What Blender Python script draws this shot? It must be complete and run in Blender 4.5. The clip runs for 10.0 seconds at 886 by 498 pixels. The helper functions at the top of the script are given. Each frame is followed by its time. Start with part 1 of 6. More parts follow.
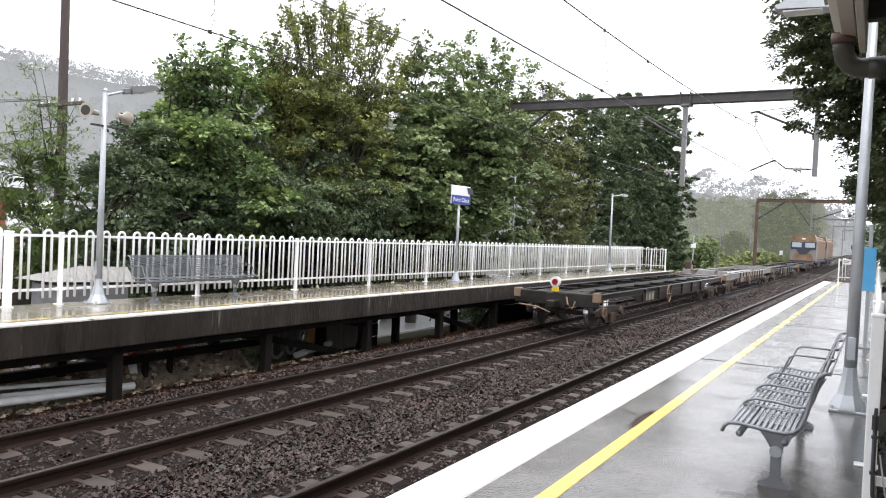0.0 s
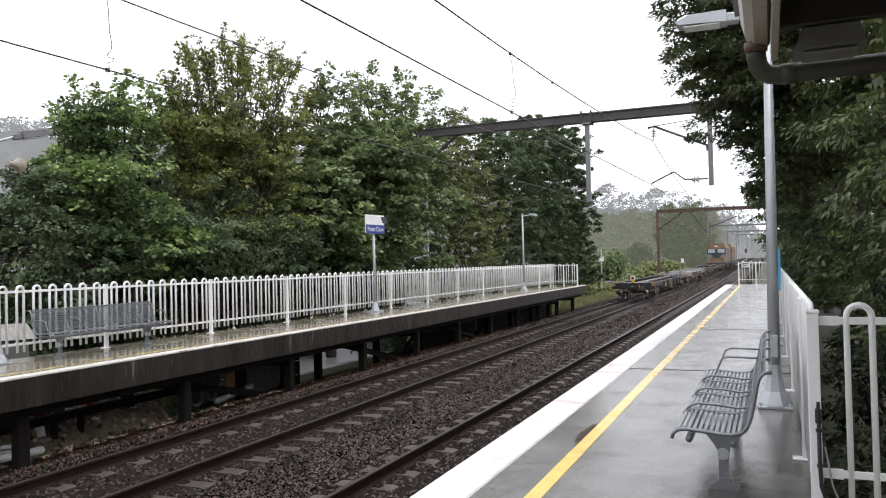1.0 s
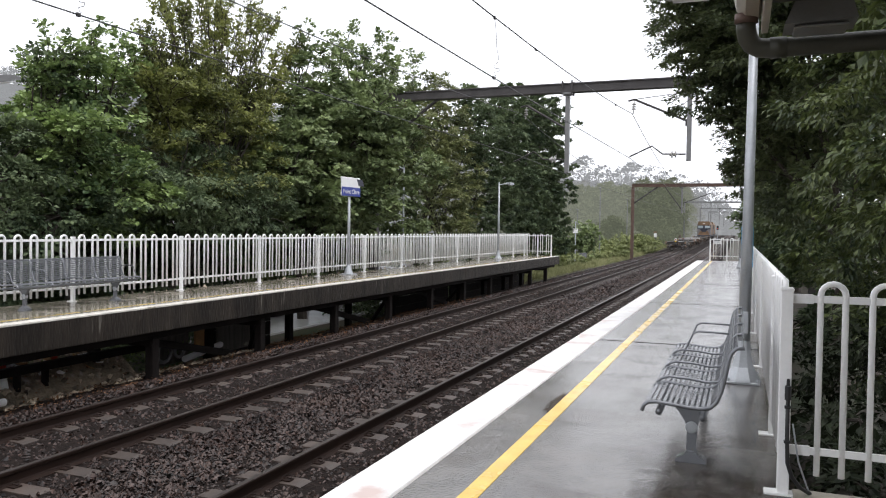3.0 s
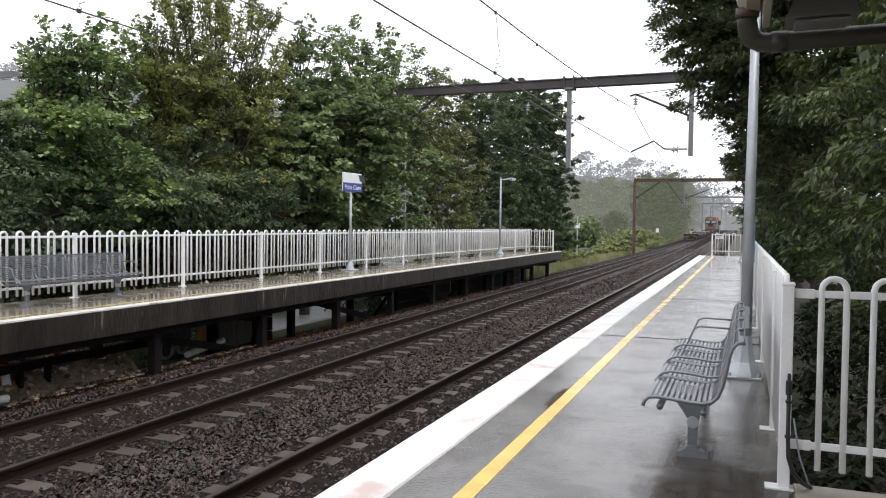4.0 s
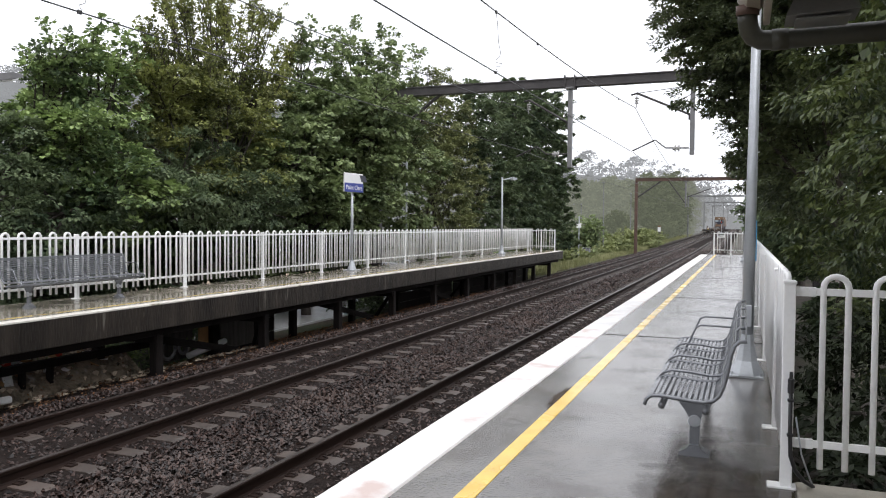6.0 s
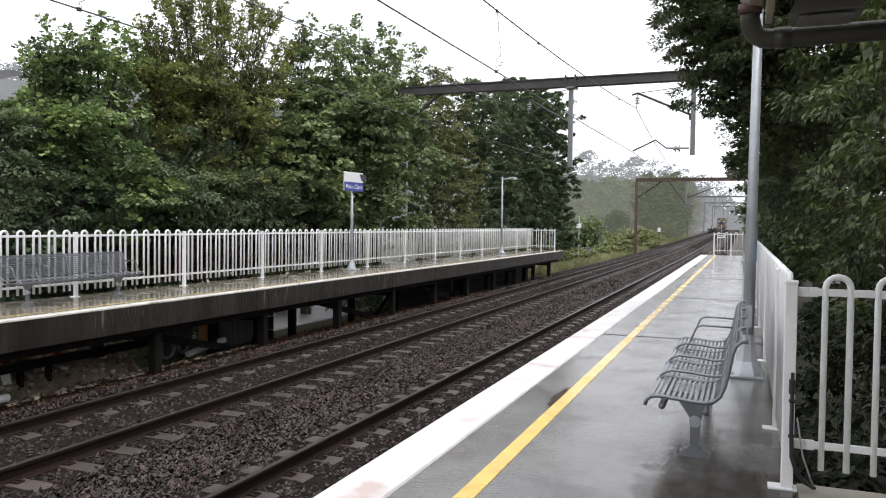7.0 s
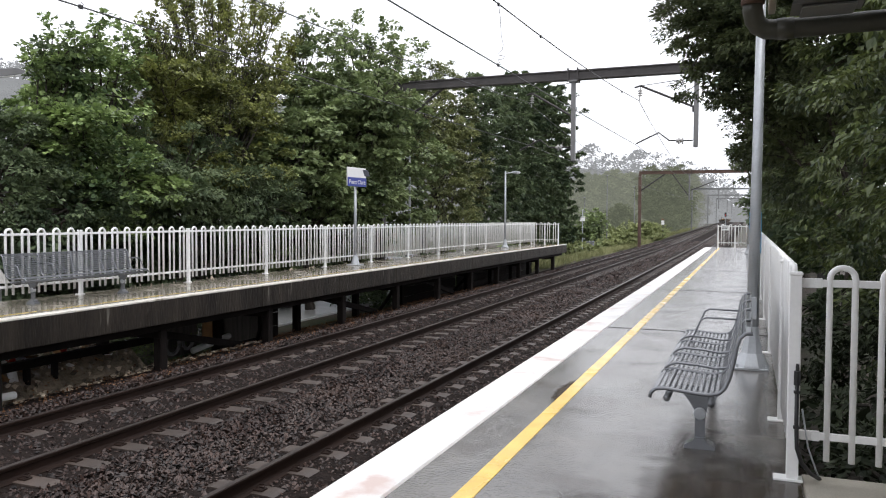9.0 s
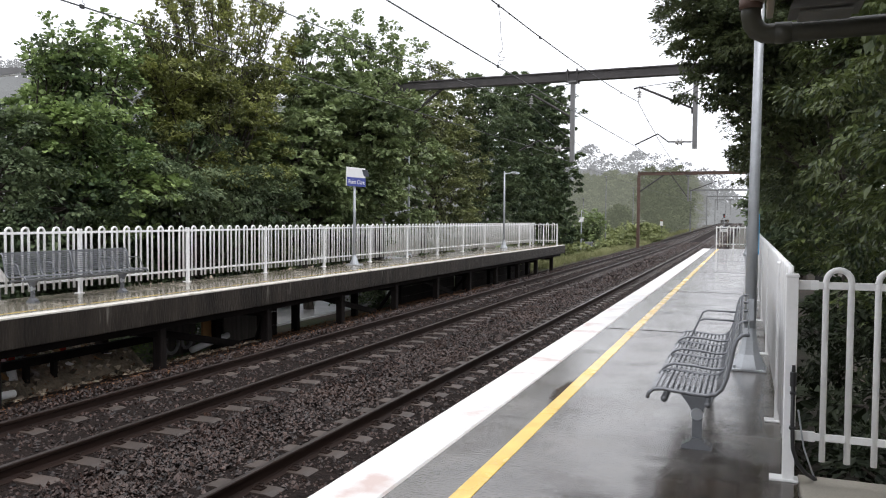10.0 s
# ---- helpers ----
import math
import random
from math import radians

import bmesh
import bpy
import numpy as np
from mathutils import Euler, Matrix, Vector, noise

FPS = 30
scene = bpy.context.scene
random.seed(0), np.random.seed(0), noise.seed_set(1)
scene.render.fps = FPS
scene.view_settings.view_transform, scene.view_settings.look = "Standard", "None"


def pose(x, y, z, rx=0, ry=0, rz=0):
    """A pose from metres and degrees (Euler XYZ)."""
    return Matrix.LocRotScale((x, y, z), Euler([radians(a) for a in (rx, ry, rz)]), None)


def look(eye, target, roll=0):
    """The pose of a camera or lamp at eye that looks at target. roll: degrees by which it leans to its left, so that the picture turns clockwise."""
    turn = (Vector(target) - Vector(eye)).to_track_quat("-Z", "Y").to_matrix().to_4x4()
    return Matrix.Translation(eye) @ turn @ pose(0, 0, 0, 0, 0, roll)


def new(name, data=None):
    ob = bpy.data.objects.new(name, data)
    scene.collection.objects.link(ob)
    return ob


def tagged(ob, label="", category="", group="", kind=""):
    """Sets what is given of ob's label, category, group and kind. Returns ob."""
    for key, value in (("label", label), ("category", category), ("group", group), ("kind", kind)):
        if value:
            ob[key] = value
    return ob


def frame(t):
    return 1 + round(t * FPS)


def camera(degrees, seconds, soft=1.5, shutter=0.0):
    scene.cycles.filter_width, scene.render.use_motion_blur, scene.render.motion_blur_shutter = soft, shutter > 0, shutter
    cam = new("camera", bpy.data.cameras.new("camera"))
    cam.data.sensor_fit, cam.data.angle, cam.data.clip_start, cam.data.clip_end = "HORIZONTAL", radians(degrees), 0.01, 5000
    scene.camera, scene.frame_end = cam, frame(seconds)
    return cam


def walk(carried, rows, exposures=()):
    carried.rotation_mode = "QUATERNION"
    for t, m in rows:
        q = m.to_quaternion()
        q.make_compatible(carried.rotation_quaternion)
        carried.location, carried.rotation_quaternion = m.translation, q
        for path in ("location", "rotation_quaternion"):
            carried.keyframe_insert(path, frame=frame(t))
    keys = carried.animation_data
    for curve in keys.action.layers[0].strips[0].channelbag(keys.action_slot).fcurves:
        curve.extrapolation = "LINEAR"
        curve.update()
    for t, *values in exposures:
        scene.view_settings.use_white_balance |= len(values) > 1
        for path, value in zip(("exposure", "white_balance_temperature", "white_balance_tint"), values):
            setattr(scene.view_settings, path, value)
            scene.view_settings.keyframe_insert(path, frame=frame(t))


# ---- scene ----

# ---- camera ----
cam = camera(60.0, 10.0, soft=1.1)
walk(cam, [
    (0.0, pose(0.236, -0.104, 1.535, 88.851, -2.652, 29.653)),
    (0.2, pose(0.199, -0.085, 1.520, 89.751, -1.762, 27.084)),
    (0.5, pose(0.124, -0.076, 1.540, 90.869, 0.335, 23.775)),
    (0.7, pose(0.077, -0.090, 1.535, 91.271, 1.259, 22.887)),
    (1.0, pose(0.036, -0.074, 1.520, 91.034, 1.349, 23.064)),
    (1.2, pose(0.021, -0.075, 1.519, 90.408, 1.025, 22.661)),
    (1.5, pose(0.007, -0.061, 1.514, 89.835, 0.800, 22.215)),
    (2.0, pose(-0.009, -0.026, 1.511, 89.229, -0.227, 21.370)),
    (2.5, pose(-0.012, -0.002, 1.508, 88.790, -0.824, 21.142)),
    (4.0, pose(-0.003, 0.005, 1.507, 88.172, -0.681, 21.317)),
    (4.5, pose(-0.003, 0.004, 1.509, 88.140, -0.552, 21.600)),
    (5.0, pose(-0.001, 0.014, 1.509, 88.143, -0.532, 21.550)),
    (5.5, pose(0.003, 0.004, 1.507, 88.177, -0.384, 21.446)),
    (7.0, pose(-0.008, 0.039, 1.497, 88.141, -0.662, 21.440)),
    (7.5, pose(-0.012, 0.034, 1.497, 88.016, -0.546, 21.511)),
    (8.0, pose(-0.013, 0.033, 1.498, 87.897, -0.469, 21.591)),
    (8.5, pose(-0.011, 0.032, 1.495, 87.809, -0.323, 21.627)),
    (9.0, pose(-0.007, 0.036, 1.494, 87.744, -0.168, 21.693)),
    (9.5, pose(-0.003, 0.009, 1.500, 87.745, -0.393, 21.669)),
    (10.0, pose(-0.000, 0.000, 1.500, 87.750, -0.400, 21.605)),
], exposures=[(0.0, 0.7, 6350, 13.0), (0.5, 0.46, 6350, 13.0), (1.0, 0.24, 6350, 13.0), (1.5, 0.2, 6350, 13.0), (10.0, 0.2, 6350, 13.0)])

# ---- light: bright overcast sky, rain ----
world = bpy.data.worlds.new("overcast_sky")
scene.world = world
world.use_nodes = True
wn, wl = world.node_tree.nodes, world.node_tree.links
wn.clear()
sky = wn.new("ShaderNodeTexSky")
sky.sky_type, sky.sun_disc = "NISHITA", False
sky.sun_elevation, sky.sun_rotation = radians(72), radians(130)
sky.dust_density, sky.air_density = 6.0, 2.0
grey = wn.new("ShaderNodeHueSaturation")
grey.inputs["Saturation"].default_value = 0.06
cloud = wn.new("ShaderNodeMix")
cloud.data_type, cloud.inputs["Factor"].default_value = "RGBA", 0.8
cloud.inputs["B"].default_value = (9.0, 9.2, 9.5, 1)
back = wn.new("ShaderNodeBackground")
back.inputs["Strength"].default_value = 0.15
wout = wn.new("ShaderNodeOutputWorld")
wl.new(sky.outputs["Color"], grey.inputs["Color"])
wl.new(grey.outputs["Color"], cloud.inputs["A"])
wl.new(cloud.outputs["Result"], back.inputs["Color"])
wl.new(back.outputs["Background"], wout.inputs["Surface"])
sun = new("sun", bpy.data.lights.new("sun", "SUN"))
sun.data.energy, sun.data.angle, sun.data.color = 1.3, radians(60), (1.0, 0.98, 0.95)
sun.matrix_world = look((0, 0, 50), (-12, 10, 0))


# ---- materials ----
def material(name, colour, rough=0.6, metal=0.0, vary=0.25, scale=6.0, fine=60.0, bump=0.3, depth=0.01, spec=0.5,
             stain=None, stain_scale=1.2, stain_at=0.55, rough_vary=0.0, rough_scale=1.5, island=0.0, objects=0.0, stretch=(1, 1, 1)):
    """Two scales of noise in colour, a stain colour, bump, and patches of wet gloss."""
    m = bpy.data.materials.new(name)
    m.use_nodes = True
    n, l = m.node_tree.nodes, m.node_tree.links
    b = n["Principled BSDF"]
    co = n.new("ShaderNodeTexCoord")
    mp = n.new("ShaderNodeMapping")
    mp.inputs["Scale"].default_value = stretch
    l.new(co.outputs["Object"], mp.inputs["Vector"])

    def noise_at(s, detail=4.0):
        t = n.new("ShaderNodeTexNoise")
        t.inputs["Scale"].default_value, t.inputs["Detail"].default_value = s, detail
        l.new(mp.outputs["Vector"], t.inputs["Vector"])
        return t.outputs["Fac"]

    def maths(op, a, c, clamp=False):
        t = n.new("ShaderNodeMath")
        t.operation, t.use_clamp = op, clamp
        for i, v in enumerate((a, c)):
            if isinstance(v, (int, float)):
                t.inputs[i].default_value = v
            else:
                l.new(v, t.inputs[i])
        return t.outputs[0]

    big, small = noise_at(scale), noise_at(fine, 2.0)
    value = maths("ADD", maths("MULTIPLY", big, 1.3), maths("MULTIPLY", small, 0.7))
    value = maths("ADD", maths("MULTIPLY", maths("SUBTRACT", value, 1.0), 2.2 * vary), 1.0)
    if island:
        geo = n.new("ShaderNodeNewGeometry")
        value = maths("MULTIPLY", value, maths("ADD", maths("MULTIPLY", geo.outputs["Random Per Island"], 2 * island), 1 - island))
    if objects:
        info = n.new("ShaderNodeObjectInfo")
        value = maths("MULTIPLY", value, maths("ADD", maths("MULTIPLY", info.outputs["Random"], 2 * objects), 1 - objects))
    col = n.new("ShaderNodeMix")
    col.data_type, col.blend_type, col.inputs["Factor"].default_value = "RGBA", "MULTIPLY", 1.0
    col.inputs["A"].default_value = (*colour, 1)
    l.new(value, col.inputs["B"])
    out = col.outputs["Result"]
    if stain:
        mask = noise_at(stain_scale, 6.0)
        mask = maths("MULTIPLY", maths("SUBTRACT", mask, stain_at), 9.0, True)
        mix = n.new("ShaderNodeMix")
        mix.data_type = "RGBA"
        l.new(mask, mix.inputs["Factor"])
        l.new(out, mix.inputs["A"])
        mix.inputs["B"].default_value = (*stain, 1)
        out = mix.outputs["Result"]
    l.new(out, b.inputs["Base Color"])
    b.inputs["Metallic"].default_value = metal
    b.inputs["Specular IOR Level"].default_value = spec
    b.inputs["Roughness"].default_value = rough
    if rough_vary:
        wet = noise_at(rough_scale, 5.0)
        wet = maths("MULTIPLY", maths("SUBTRACT", wet, 0.45), 5.0, True)
        l.new(maths("ADD", maths("MULTIPLY", wet, rough_vary), rough), b.inputs["Roughness"])
    if bump:
        bp = n.new("ShaderNodeBump")
        bp.inputs["Strength"].default_value, bp.inputs["Distance"].default_value = bump, depth
        l.new(small, bp.inputs["Height"])
        l.new(bp.outputs["Normal"], b.inputs["Normal"])
    return m


def leaf_material(name, colour, colour2, gloss=0.45, spec=0.35, through_blade=0.25):
    """Leaves: colour by leaf and by bough, and light through the blade."""
    m = bpy.data.materials.new(name)
    m.use_nodes = True
    n, l = m.node_tree.nodes, m.node_tree.links
    b = n["Principled BSDF"]
    geo, co, t = n.new("ShaderNodeNewGeometry"), n.new("ShaderNodeTexCoord"), n.new("ShaderNodeTexNoise")
    t.inputs["Scale"].default_value, t.inputs["Detail"].default_value = 0.7, 3.0
    l.new(co.outputs["Object"], t.inputs["Vector"])
    add = n.new("ShaderNodeMath")
    add.operation, add.use_clamp = "MULTIPLY_ADD", True
    l.new(geo.outputs["Random Per Island"], add.inputs[0])
    add.inputs[1].default_value = 0.7
    sub = n.new("ShaderNodeMath")
    sub.operation = "MULTIPLY_ADD"
    l.new(t.outputs["Fac"], sub.inputs[0])
    sub.inputs[1].default_value, sub.inputs[2].default_value = 2.4, -1.05
    l.new(sub.outputs[0], add.inputs[2])
    mix = n.new("ShaderNodeMix")
    mix.data_type = "RGBA"
    l.new(add.outputs[0], mix.inputs["Factor"])
    mix.inputs["A"].default_value, mix.inputs["B"].default_value = (*colour, 1), (*colour2, 1)
    l.new(mix.outputs["Result"], b.inputs["Base Color"])
    b.inputs["Roughness"].default_value = gloss
    b.inputs["Specular IOR Level"].default_value = spec
    tr = n.new("ShaderNodeBsdfTranslucent")
    l.new(mix.outputs["Result"], tr.inputs["Color"])
    ms = n.new("ShaderNodeMixShader")
    ms.inputs["Fac"].default_value = through_blade
    l.new(b.outputs["BSDF"], ms.inputs[1])
    l.new(tr.outputs["BSDF"], ms.inputs[2])
    l.new(ms.outputs["Shader"], n["Material Output"].inputs["Surface"])
    return m


M_CONC = material("wet_concrete", (0.118, 0.11, 0.099), 0.05, vary=0.55, scale=1.1, fine=55, bump=0.5, depth=0.004, stain=(0.06, 0.048, 0.037),
                  stain_scale=1.3, stain_at=0.52, rough_vary=0.17, rough_scale=1.9, spec=0.85)
M_CONC_FAR = material("wet_far_concrete", (0.21, 0.19, 0.15), 0.09, vary=0.35, scale=1.3, fine=60, bump=0.1, depth=0.004, rough_vary=0.2)


def washed_dirt(name, colour, rough, reach, grain, start, spec=0.5, gain=5.0):
    """Brown silt that thins out unevenly from its middle; clear between the grains."""
    m = material(name, colour, rough, vary=0.6, scale=9, fine=60, bump=0.3, depth=0.004, spec=spec)
    n, l = m.node_tree.nodes, m.node_tree.links
    co, grad, t = n.new("ShaderNodeTexCoord"), n.new("ShaderNodeTexGradient"), n.new("ShaderNodeTexNoise")
    grad.gradient_type = "SPHERICAL"
    t.inputs["Scale"].default_value, t.inputs["Detail"].default_value = grain, 8.0
    size = n.new("ShaderNodeMapping")
    size.inputs["Scale"].default_value = reach
    l.new(co.outputs["Object"], size.inputs["Vector"])
    l.new(size.outputs["Vector"], grad.inputs["Vector"])
    l.new(co.outputs["Object"], t.inputs["Vector"])
    add, cut = n.new("ShaderNodeMath"), n.new("ShaderNodeMath")
    add.operation = "ADD"
    l.new(grad.outputs["Fac"], add.inputs[0])
    l.new(t.outputs["Fac"], add.inputs[1])
    cut.operation, cut.use_clamp = "MULTIPLY_ADD", True
    l.new(add.outputs[0], cut.inputs[0])
    cut.inputs[1].default_value, cut.inputs[2].default_value = gain, start
    clear, mix = n.new("ShaderNodeBsdfTransparent"), n.new("ShaderNodeMixShader")
    l.new(cut.outputs[0], mix.inputs["Fac"])
    l.new(clear.outputs["BSDF"], mix.inputs[1])
    l.new(n["Principled BSDF"].outputs["BSDF"], mix.inputs[2])
    l.new(mix.outputs["Shader"], n["Material Output"].inputs["Surface"])
    return m


M_PUDDLE = washed_dirt("washed_dirt", (0.045, 0.031, 0.02), 0.6, (6.0, 1.0, 1.0), 34.0, -13.0, 0.2, 12.0)
# Brown stain whose colour also holds the dark reflection of trees and awning.
M_STAIN = washed_dirt("stain_with_dark_reflection", (0.05, 0.04, 0.031), 0.06, (0.75, 0.42, 1.0), 2.2, -3.6)
M_FILLER = material("dark_joint_filler", (0.022, 0.02, 0.018), 0.7, vary=0.6, scale=5, fine=30, bump=0.5, depth=0.004, spec=0.2)
M_SLAB = material("paving_slab", (0.42, 0.39, 0.33), 0.45, vary=0.3, scale=2, fine=120, bump=0.3, depth=0.004)
M_EDGE = material("white_edge_paint", (0.76, 0.74, 0.72), 0.3, vary=0.18, scale=2.5, fine=60, bump=0.15, depth=0.003, stain=(0.58, 0.46, 0.42),
                  stain_scale=2.2, stain_at=0.58, rough_vary=0.25)
M_EDGE_FAR = material("grimy_white_edge_paint", (0.72, 0.69, 0.62), 0.3, vary=0.25, scale=3, fine=40, bump=0.2, depth=0.004, stain=(0.3, 0.26, 0.19), stain_scale=3.5, stain_at=0.61)
M_YELLOW_FAR = material("faded_yellow_line_paint", (0.5, 0.38, 0.13), 0.2, vary=0.5, scale=6, fine=30, bump=0.1, depth=0.003, stain=(0.18, 0.15, 0.1), stain_scale=7, stain_at=0.52)
M_YELLOW = material("yellow_line_paint", (0.8, 0.53, 0.1), 0.15, vary=0.2, scale=4, fine=70, bump=0.15, depth=0.003, stain=(0.42, 0.27, 0.09),
                    stain_scale=4.5, stain_at=0.66, rough_vary=0.2)
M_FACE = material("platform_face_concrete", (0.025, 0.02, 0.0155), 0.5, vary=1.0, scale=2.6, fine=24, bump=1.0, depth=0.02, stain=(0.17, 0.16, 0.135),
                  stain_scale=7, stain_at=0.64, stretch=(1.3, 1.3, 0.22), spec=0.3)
M_TIMBER = material("dark_wet_timber", (0.014, 0.011, 0.01), 0.75, spec=0.12, vary=0.5, scale=3, fine=40, bump=0.6, depth=0.01, stretch=(1, 1, 0.15))
M_WHITE = material("white_fence_paint", (0.85, 0.85, 0.84), 0.32, vary=0.06, scale=5, fine=40, bump=0.05, depth=0.002, stain=(0.6, 0.58, 0.52),
                   stain_scale=3, stain_at=0.72)
M_BENCH = material("grey_bench_paint", (0.19, 0.198, 0.212), 0.25, metal=0.4, vary=0.12, scale=6, fine=80, bump=0.05, depth=0.002)
M_GALV = material("galvanised_steel", (0.42, 0.44, 0.46), 0.4, metal=0.35, vary=0.15, scale=5, fine=60, bump=0.05, depth=0.002)
M_SHEET2 = material("dull_grey_housing", (0.17, 0.17, 0.17), 0.4, vary=0.15, bump=0.05)
M_DULLSTEEL = material("dull_grey_steel", (0.2, 0.205, 0.2), 0.55, metal=0.2, vary=0.2, scale=3, fine=30, bump=0.1)
M_STEEL = material("dark_gantry_steel", (0.055, 0.05, 0.049), 0.5, metal=0.3, vary=0.35, scale=3, fine=30, bump=0.2, depth=0.004)
M_RUSTY = material("rusty_gantry_steel", (0.1, 0.06, 0.045), 0.6, metal=0.2, vary=0.4, scale=3, fine=30, bump=0.2, depth=0.004)
M_WIRE = material("wire", (0.05, 0.05, 0.05), 0.5, metal=0.4, vary=0.1, bump=0)
M_RAIL = material("rusty_rail_side", (0.02, 0.011, 0.008), 0.6, spec=0.2, vary=0.4, scale=4, fine=50, bump=0.3, depth=0.004, stretch=(1, 0.2, 1))
M_HEAD = material("worn_rail_head", (0.045, 0.034, 0.03), 0.36, metal=0.4, vary=0.3, scale=5, fine=40, bump=0.05, depth=0.002, stretch=(1, 0.1, 1))
M_SLEEPER = material("concrete_sleeper", (0.06, 0.045, 0.037), 0.5, spec=0.4, vary=0.5, scale=4, fine=70, bump=0.3, depth=0.004, objects=0.25)
M_BALLAST = material("ballast_stone", (0.045, 0.029, 0.0235), 0.42, vary=0.3, scale=3, fine=60, bump=0.3, depth=0.005, island=0.85, stain=(0.052, 0.03, 0.022),
                     stain_scale=0.5, stain_at=0.52, spec=0.4)
M_BALLAST_RUST = material("rust_stained_ballast_stone", (0.031, 0.0175, 0.0135), 0.45, vary=0.35, scale=3, fine=60, bump=0.3, depth=0.005, island=0.85, stain=(0.05, 0.026, 0.016),
                          stain_scale=0.9, stain_at=0.56, spec=0.35)
# Far darker than the stones: the dark of their gaps is in this colour.
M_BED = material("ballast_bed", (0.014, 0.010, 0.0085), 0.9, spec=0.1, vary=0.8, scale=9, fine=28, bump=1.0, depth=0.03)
M_DIRT = material("damp_ground", (0.045, 0.034, 0.024), 0.7, vary=0.6, scale=0.8, fine=14, bump=0.8, depth=0.03, stain=(0.03, 0.042, 0.016), stain_scale=0.5, stain_at=0.5)
M_BARK = material("bark", (0.045, 0.036, 0.028), 0.8, vary=0.5, scale=5, fine=40, bump=0.8, depth=0.02, stretch=(1, 1, 0.2))
M_POLE = material("weathered_timber_pole", (0.06, 0.044, 0.04), 0.7, vary=0.4, scale=3, fine=40, bump=0.5, depth=0.01, stretch=(1, 1, 0.1))
M_BLUE = material("blue_sign_face", (0.02, 0.04, 0.27), 0.3, vary=0.05, bump=0)
M_PALEBLUE = material("pale_blue_sign_face", (0.1, 0.42, 0.75), 0.35, vary=0.06, bump=0)
M_SIGNWHITE = material("white_sign_face", (0.78, 0.78, 0.77), 0.35, vary=0.04, bump=0)
M_BLACK = material("black_paint", (0.015, 0.015, 0.016), 0.4, vary=0.2, bump=0)
M_CREAM = material("cream_gutter_paint", (0.34, 0.3, 0.24), 0.4, vary=0.15, scale=4, fine=30, bump=0.1, depth=0.003, stain=(0.28, 0.16, 0.09), stain_scale=4, stain_at=0.68)
M_PIPE = material("green_grey_pipe", (0.042, 0.041, 0.029), 0.5, vary=0.2, scale=5, fine=40, bump=0.1, depth=0.003)
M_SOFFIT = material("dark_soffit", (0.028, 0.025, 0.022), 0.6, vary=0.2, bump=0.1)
M_ROOF = material("roof_sheet", (0.25, 0.25, 0.25), 0.4, metal=0.3, vary=0.1, bump=0.05)
M_WAGON = material("grimy_wagon_steel", (0.03, 0.026, 0.024), 0.28, metal=0.2, vary=0.8, scale=2, fine=25, bump=0.3, depth=0.006, stain=(0.075, 0.045, 0.03), stain_scale=2.5, stain_at=0.62)
M_WAGON2 = material("worn_grey_wagon_steel", (0.34, 0.33, 0.32), 0.3, metal=0.2, vary=0.4, scale=2, fine=25, bump=0.2, depth=0.006, stain=(0.12, 0.06, 0.04), stain_scale=2, stain_at=0.55)
M_WHEEL = material("wheel_steel", (0.09, 0.08, 0.075), 0.35, metal=0.6, vary=0.3, bump=0.1)
M_TREAD = material("bright_wheel_tread", (0.5, 0.5, 0.5), 0.2, metal=0.9, vary=0.1, bump=0)
# Orange muted in its base colour for the haze over the locomotives.
M_ORANGE = material("haze_muted_orange_paint", (0.2, 0.12, 0.065), 0.45, vary=0.5, scale=1.5, fine=12, bump=0.05, stain=(0.3, 0.15, 0.06), stain_scale=1.5, stain_at=0.6)
M_LOCOGREY = material("grey_loco_paint", (0.2, 0.19, 0.19), 0.45, vary=0.2, bump=0.05)
M_LOCONAVY = material("dark_loco_paint", (0.03, 0.033, 0.05), 0.45, vary=0.2, bump=0.05)
# Pale base colour stands in for sky mirrored in the windscreens.
M_WINDOW = material("sky_pale_window_glass", (0.36, 0.42, 0.45), 0.3, metal=0.0, vary=0.02, bump=0)
M_RED = material("red_lamp_lens", (0.25, 0.008, 0.01), 0.2, vary=0.05, bump=0)
M_YELLOWBOX = material("yellow_lamp_box", (0.75, 0.5, 0.02), 0.35, vary=0.1, bump=0)
L_BROAD = leaf_material("broad_leaf", (0.085, 0.12, 0.052), (0.31, 0.38, 0.17))
L_OLIVE = leaf_material("olive_leaf", (0.066, 0.08, 0.032), (0.3, 0.325, 0.095))
L_CREEPER = leaf_material("creeper_leaf", (0.09, 0.11, 0.048), (0.29, 0.315, 0.13))
L_BRIGHT = leaf_material("bright_leaf", (0.06, 0.1, 0.04), (0.32, 0.42, 0.15))
L_DARK = leaf_material("dark_leaf", (0.048, 0.074, 0.042), (0.165, 0.21, 0.105), 0.5, 0.2)
L_FIG = leaf_material("glossy_leaf", (0.03, 0.05, 0.02), (0.19, 0.23, 0.075), 0.34, 0.5)
L_CANOPY = leaf_material("small_dark_leaf", (0.036, 0.052, 0.024), (0.15, 0.18, 0.08), 0.42, 0.35)
# Very dark leaf: the deep shade behind the return fence is in its colour.
L_SHADED = leaf_material("shade_dark_leaf", (0.012, 0.018, 0.009), (0.036, 0.047, 0.022), 0.5, 0.2, 0.1)
# Lineside leaf, lightened in its base colour for the mist before it.
L_VERGE = leaf_material("mist_paled_yellow_green_leaf", (0.15, 0.18, 0.07), (0.33, 0.36, 0.16), 0.6)
L_SHRUB = leaf_material("yellow_green_leaf", (0.09, 0.14, 0.04), (0.2, 0.25, 0.08), 0.6)


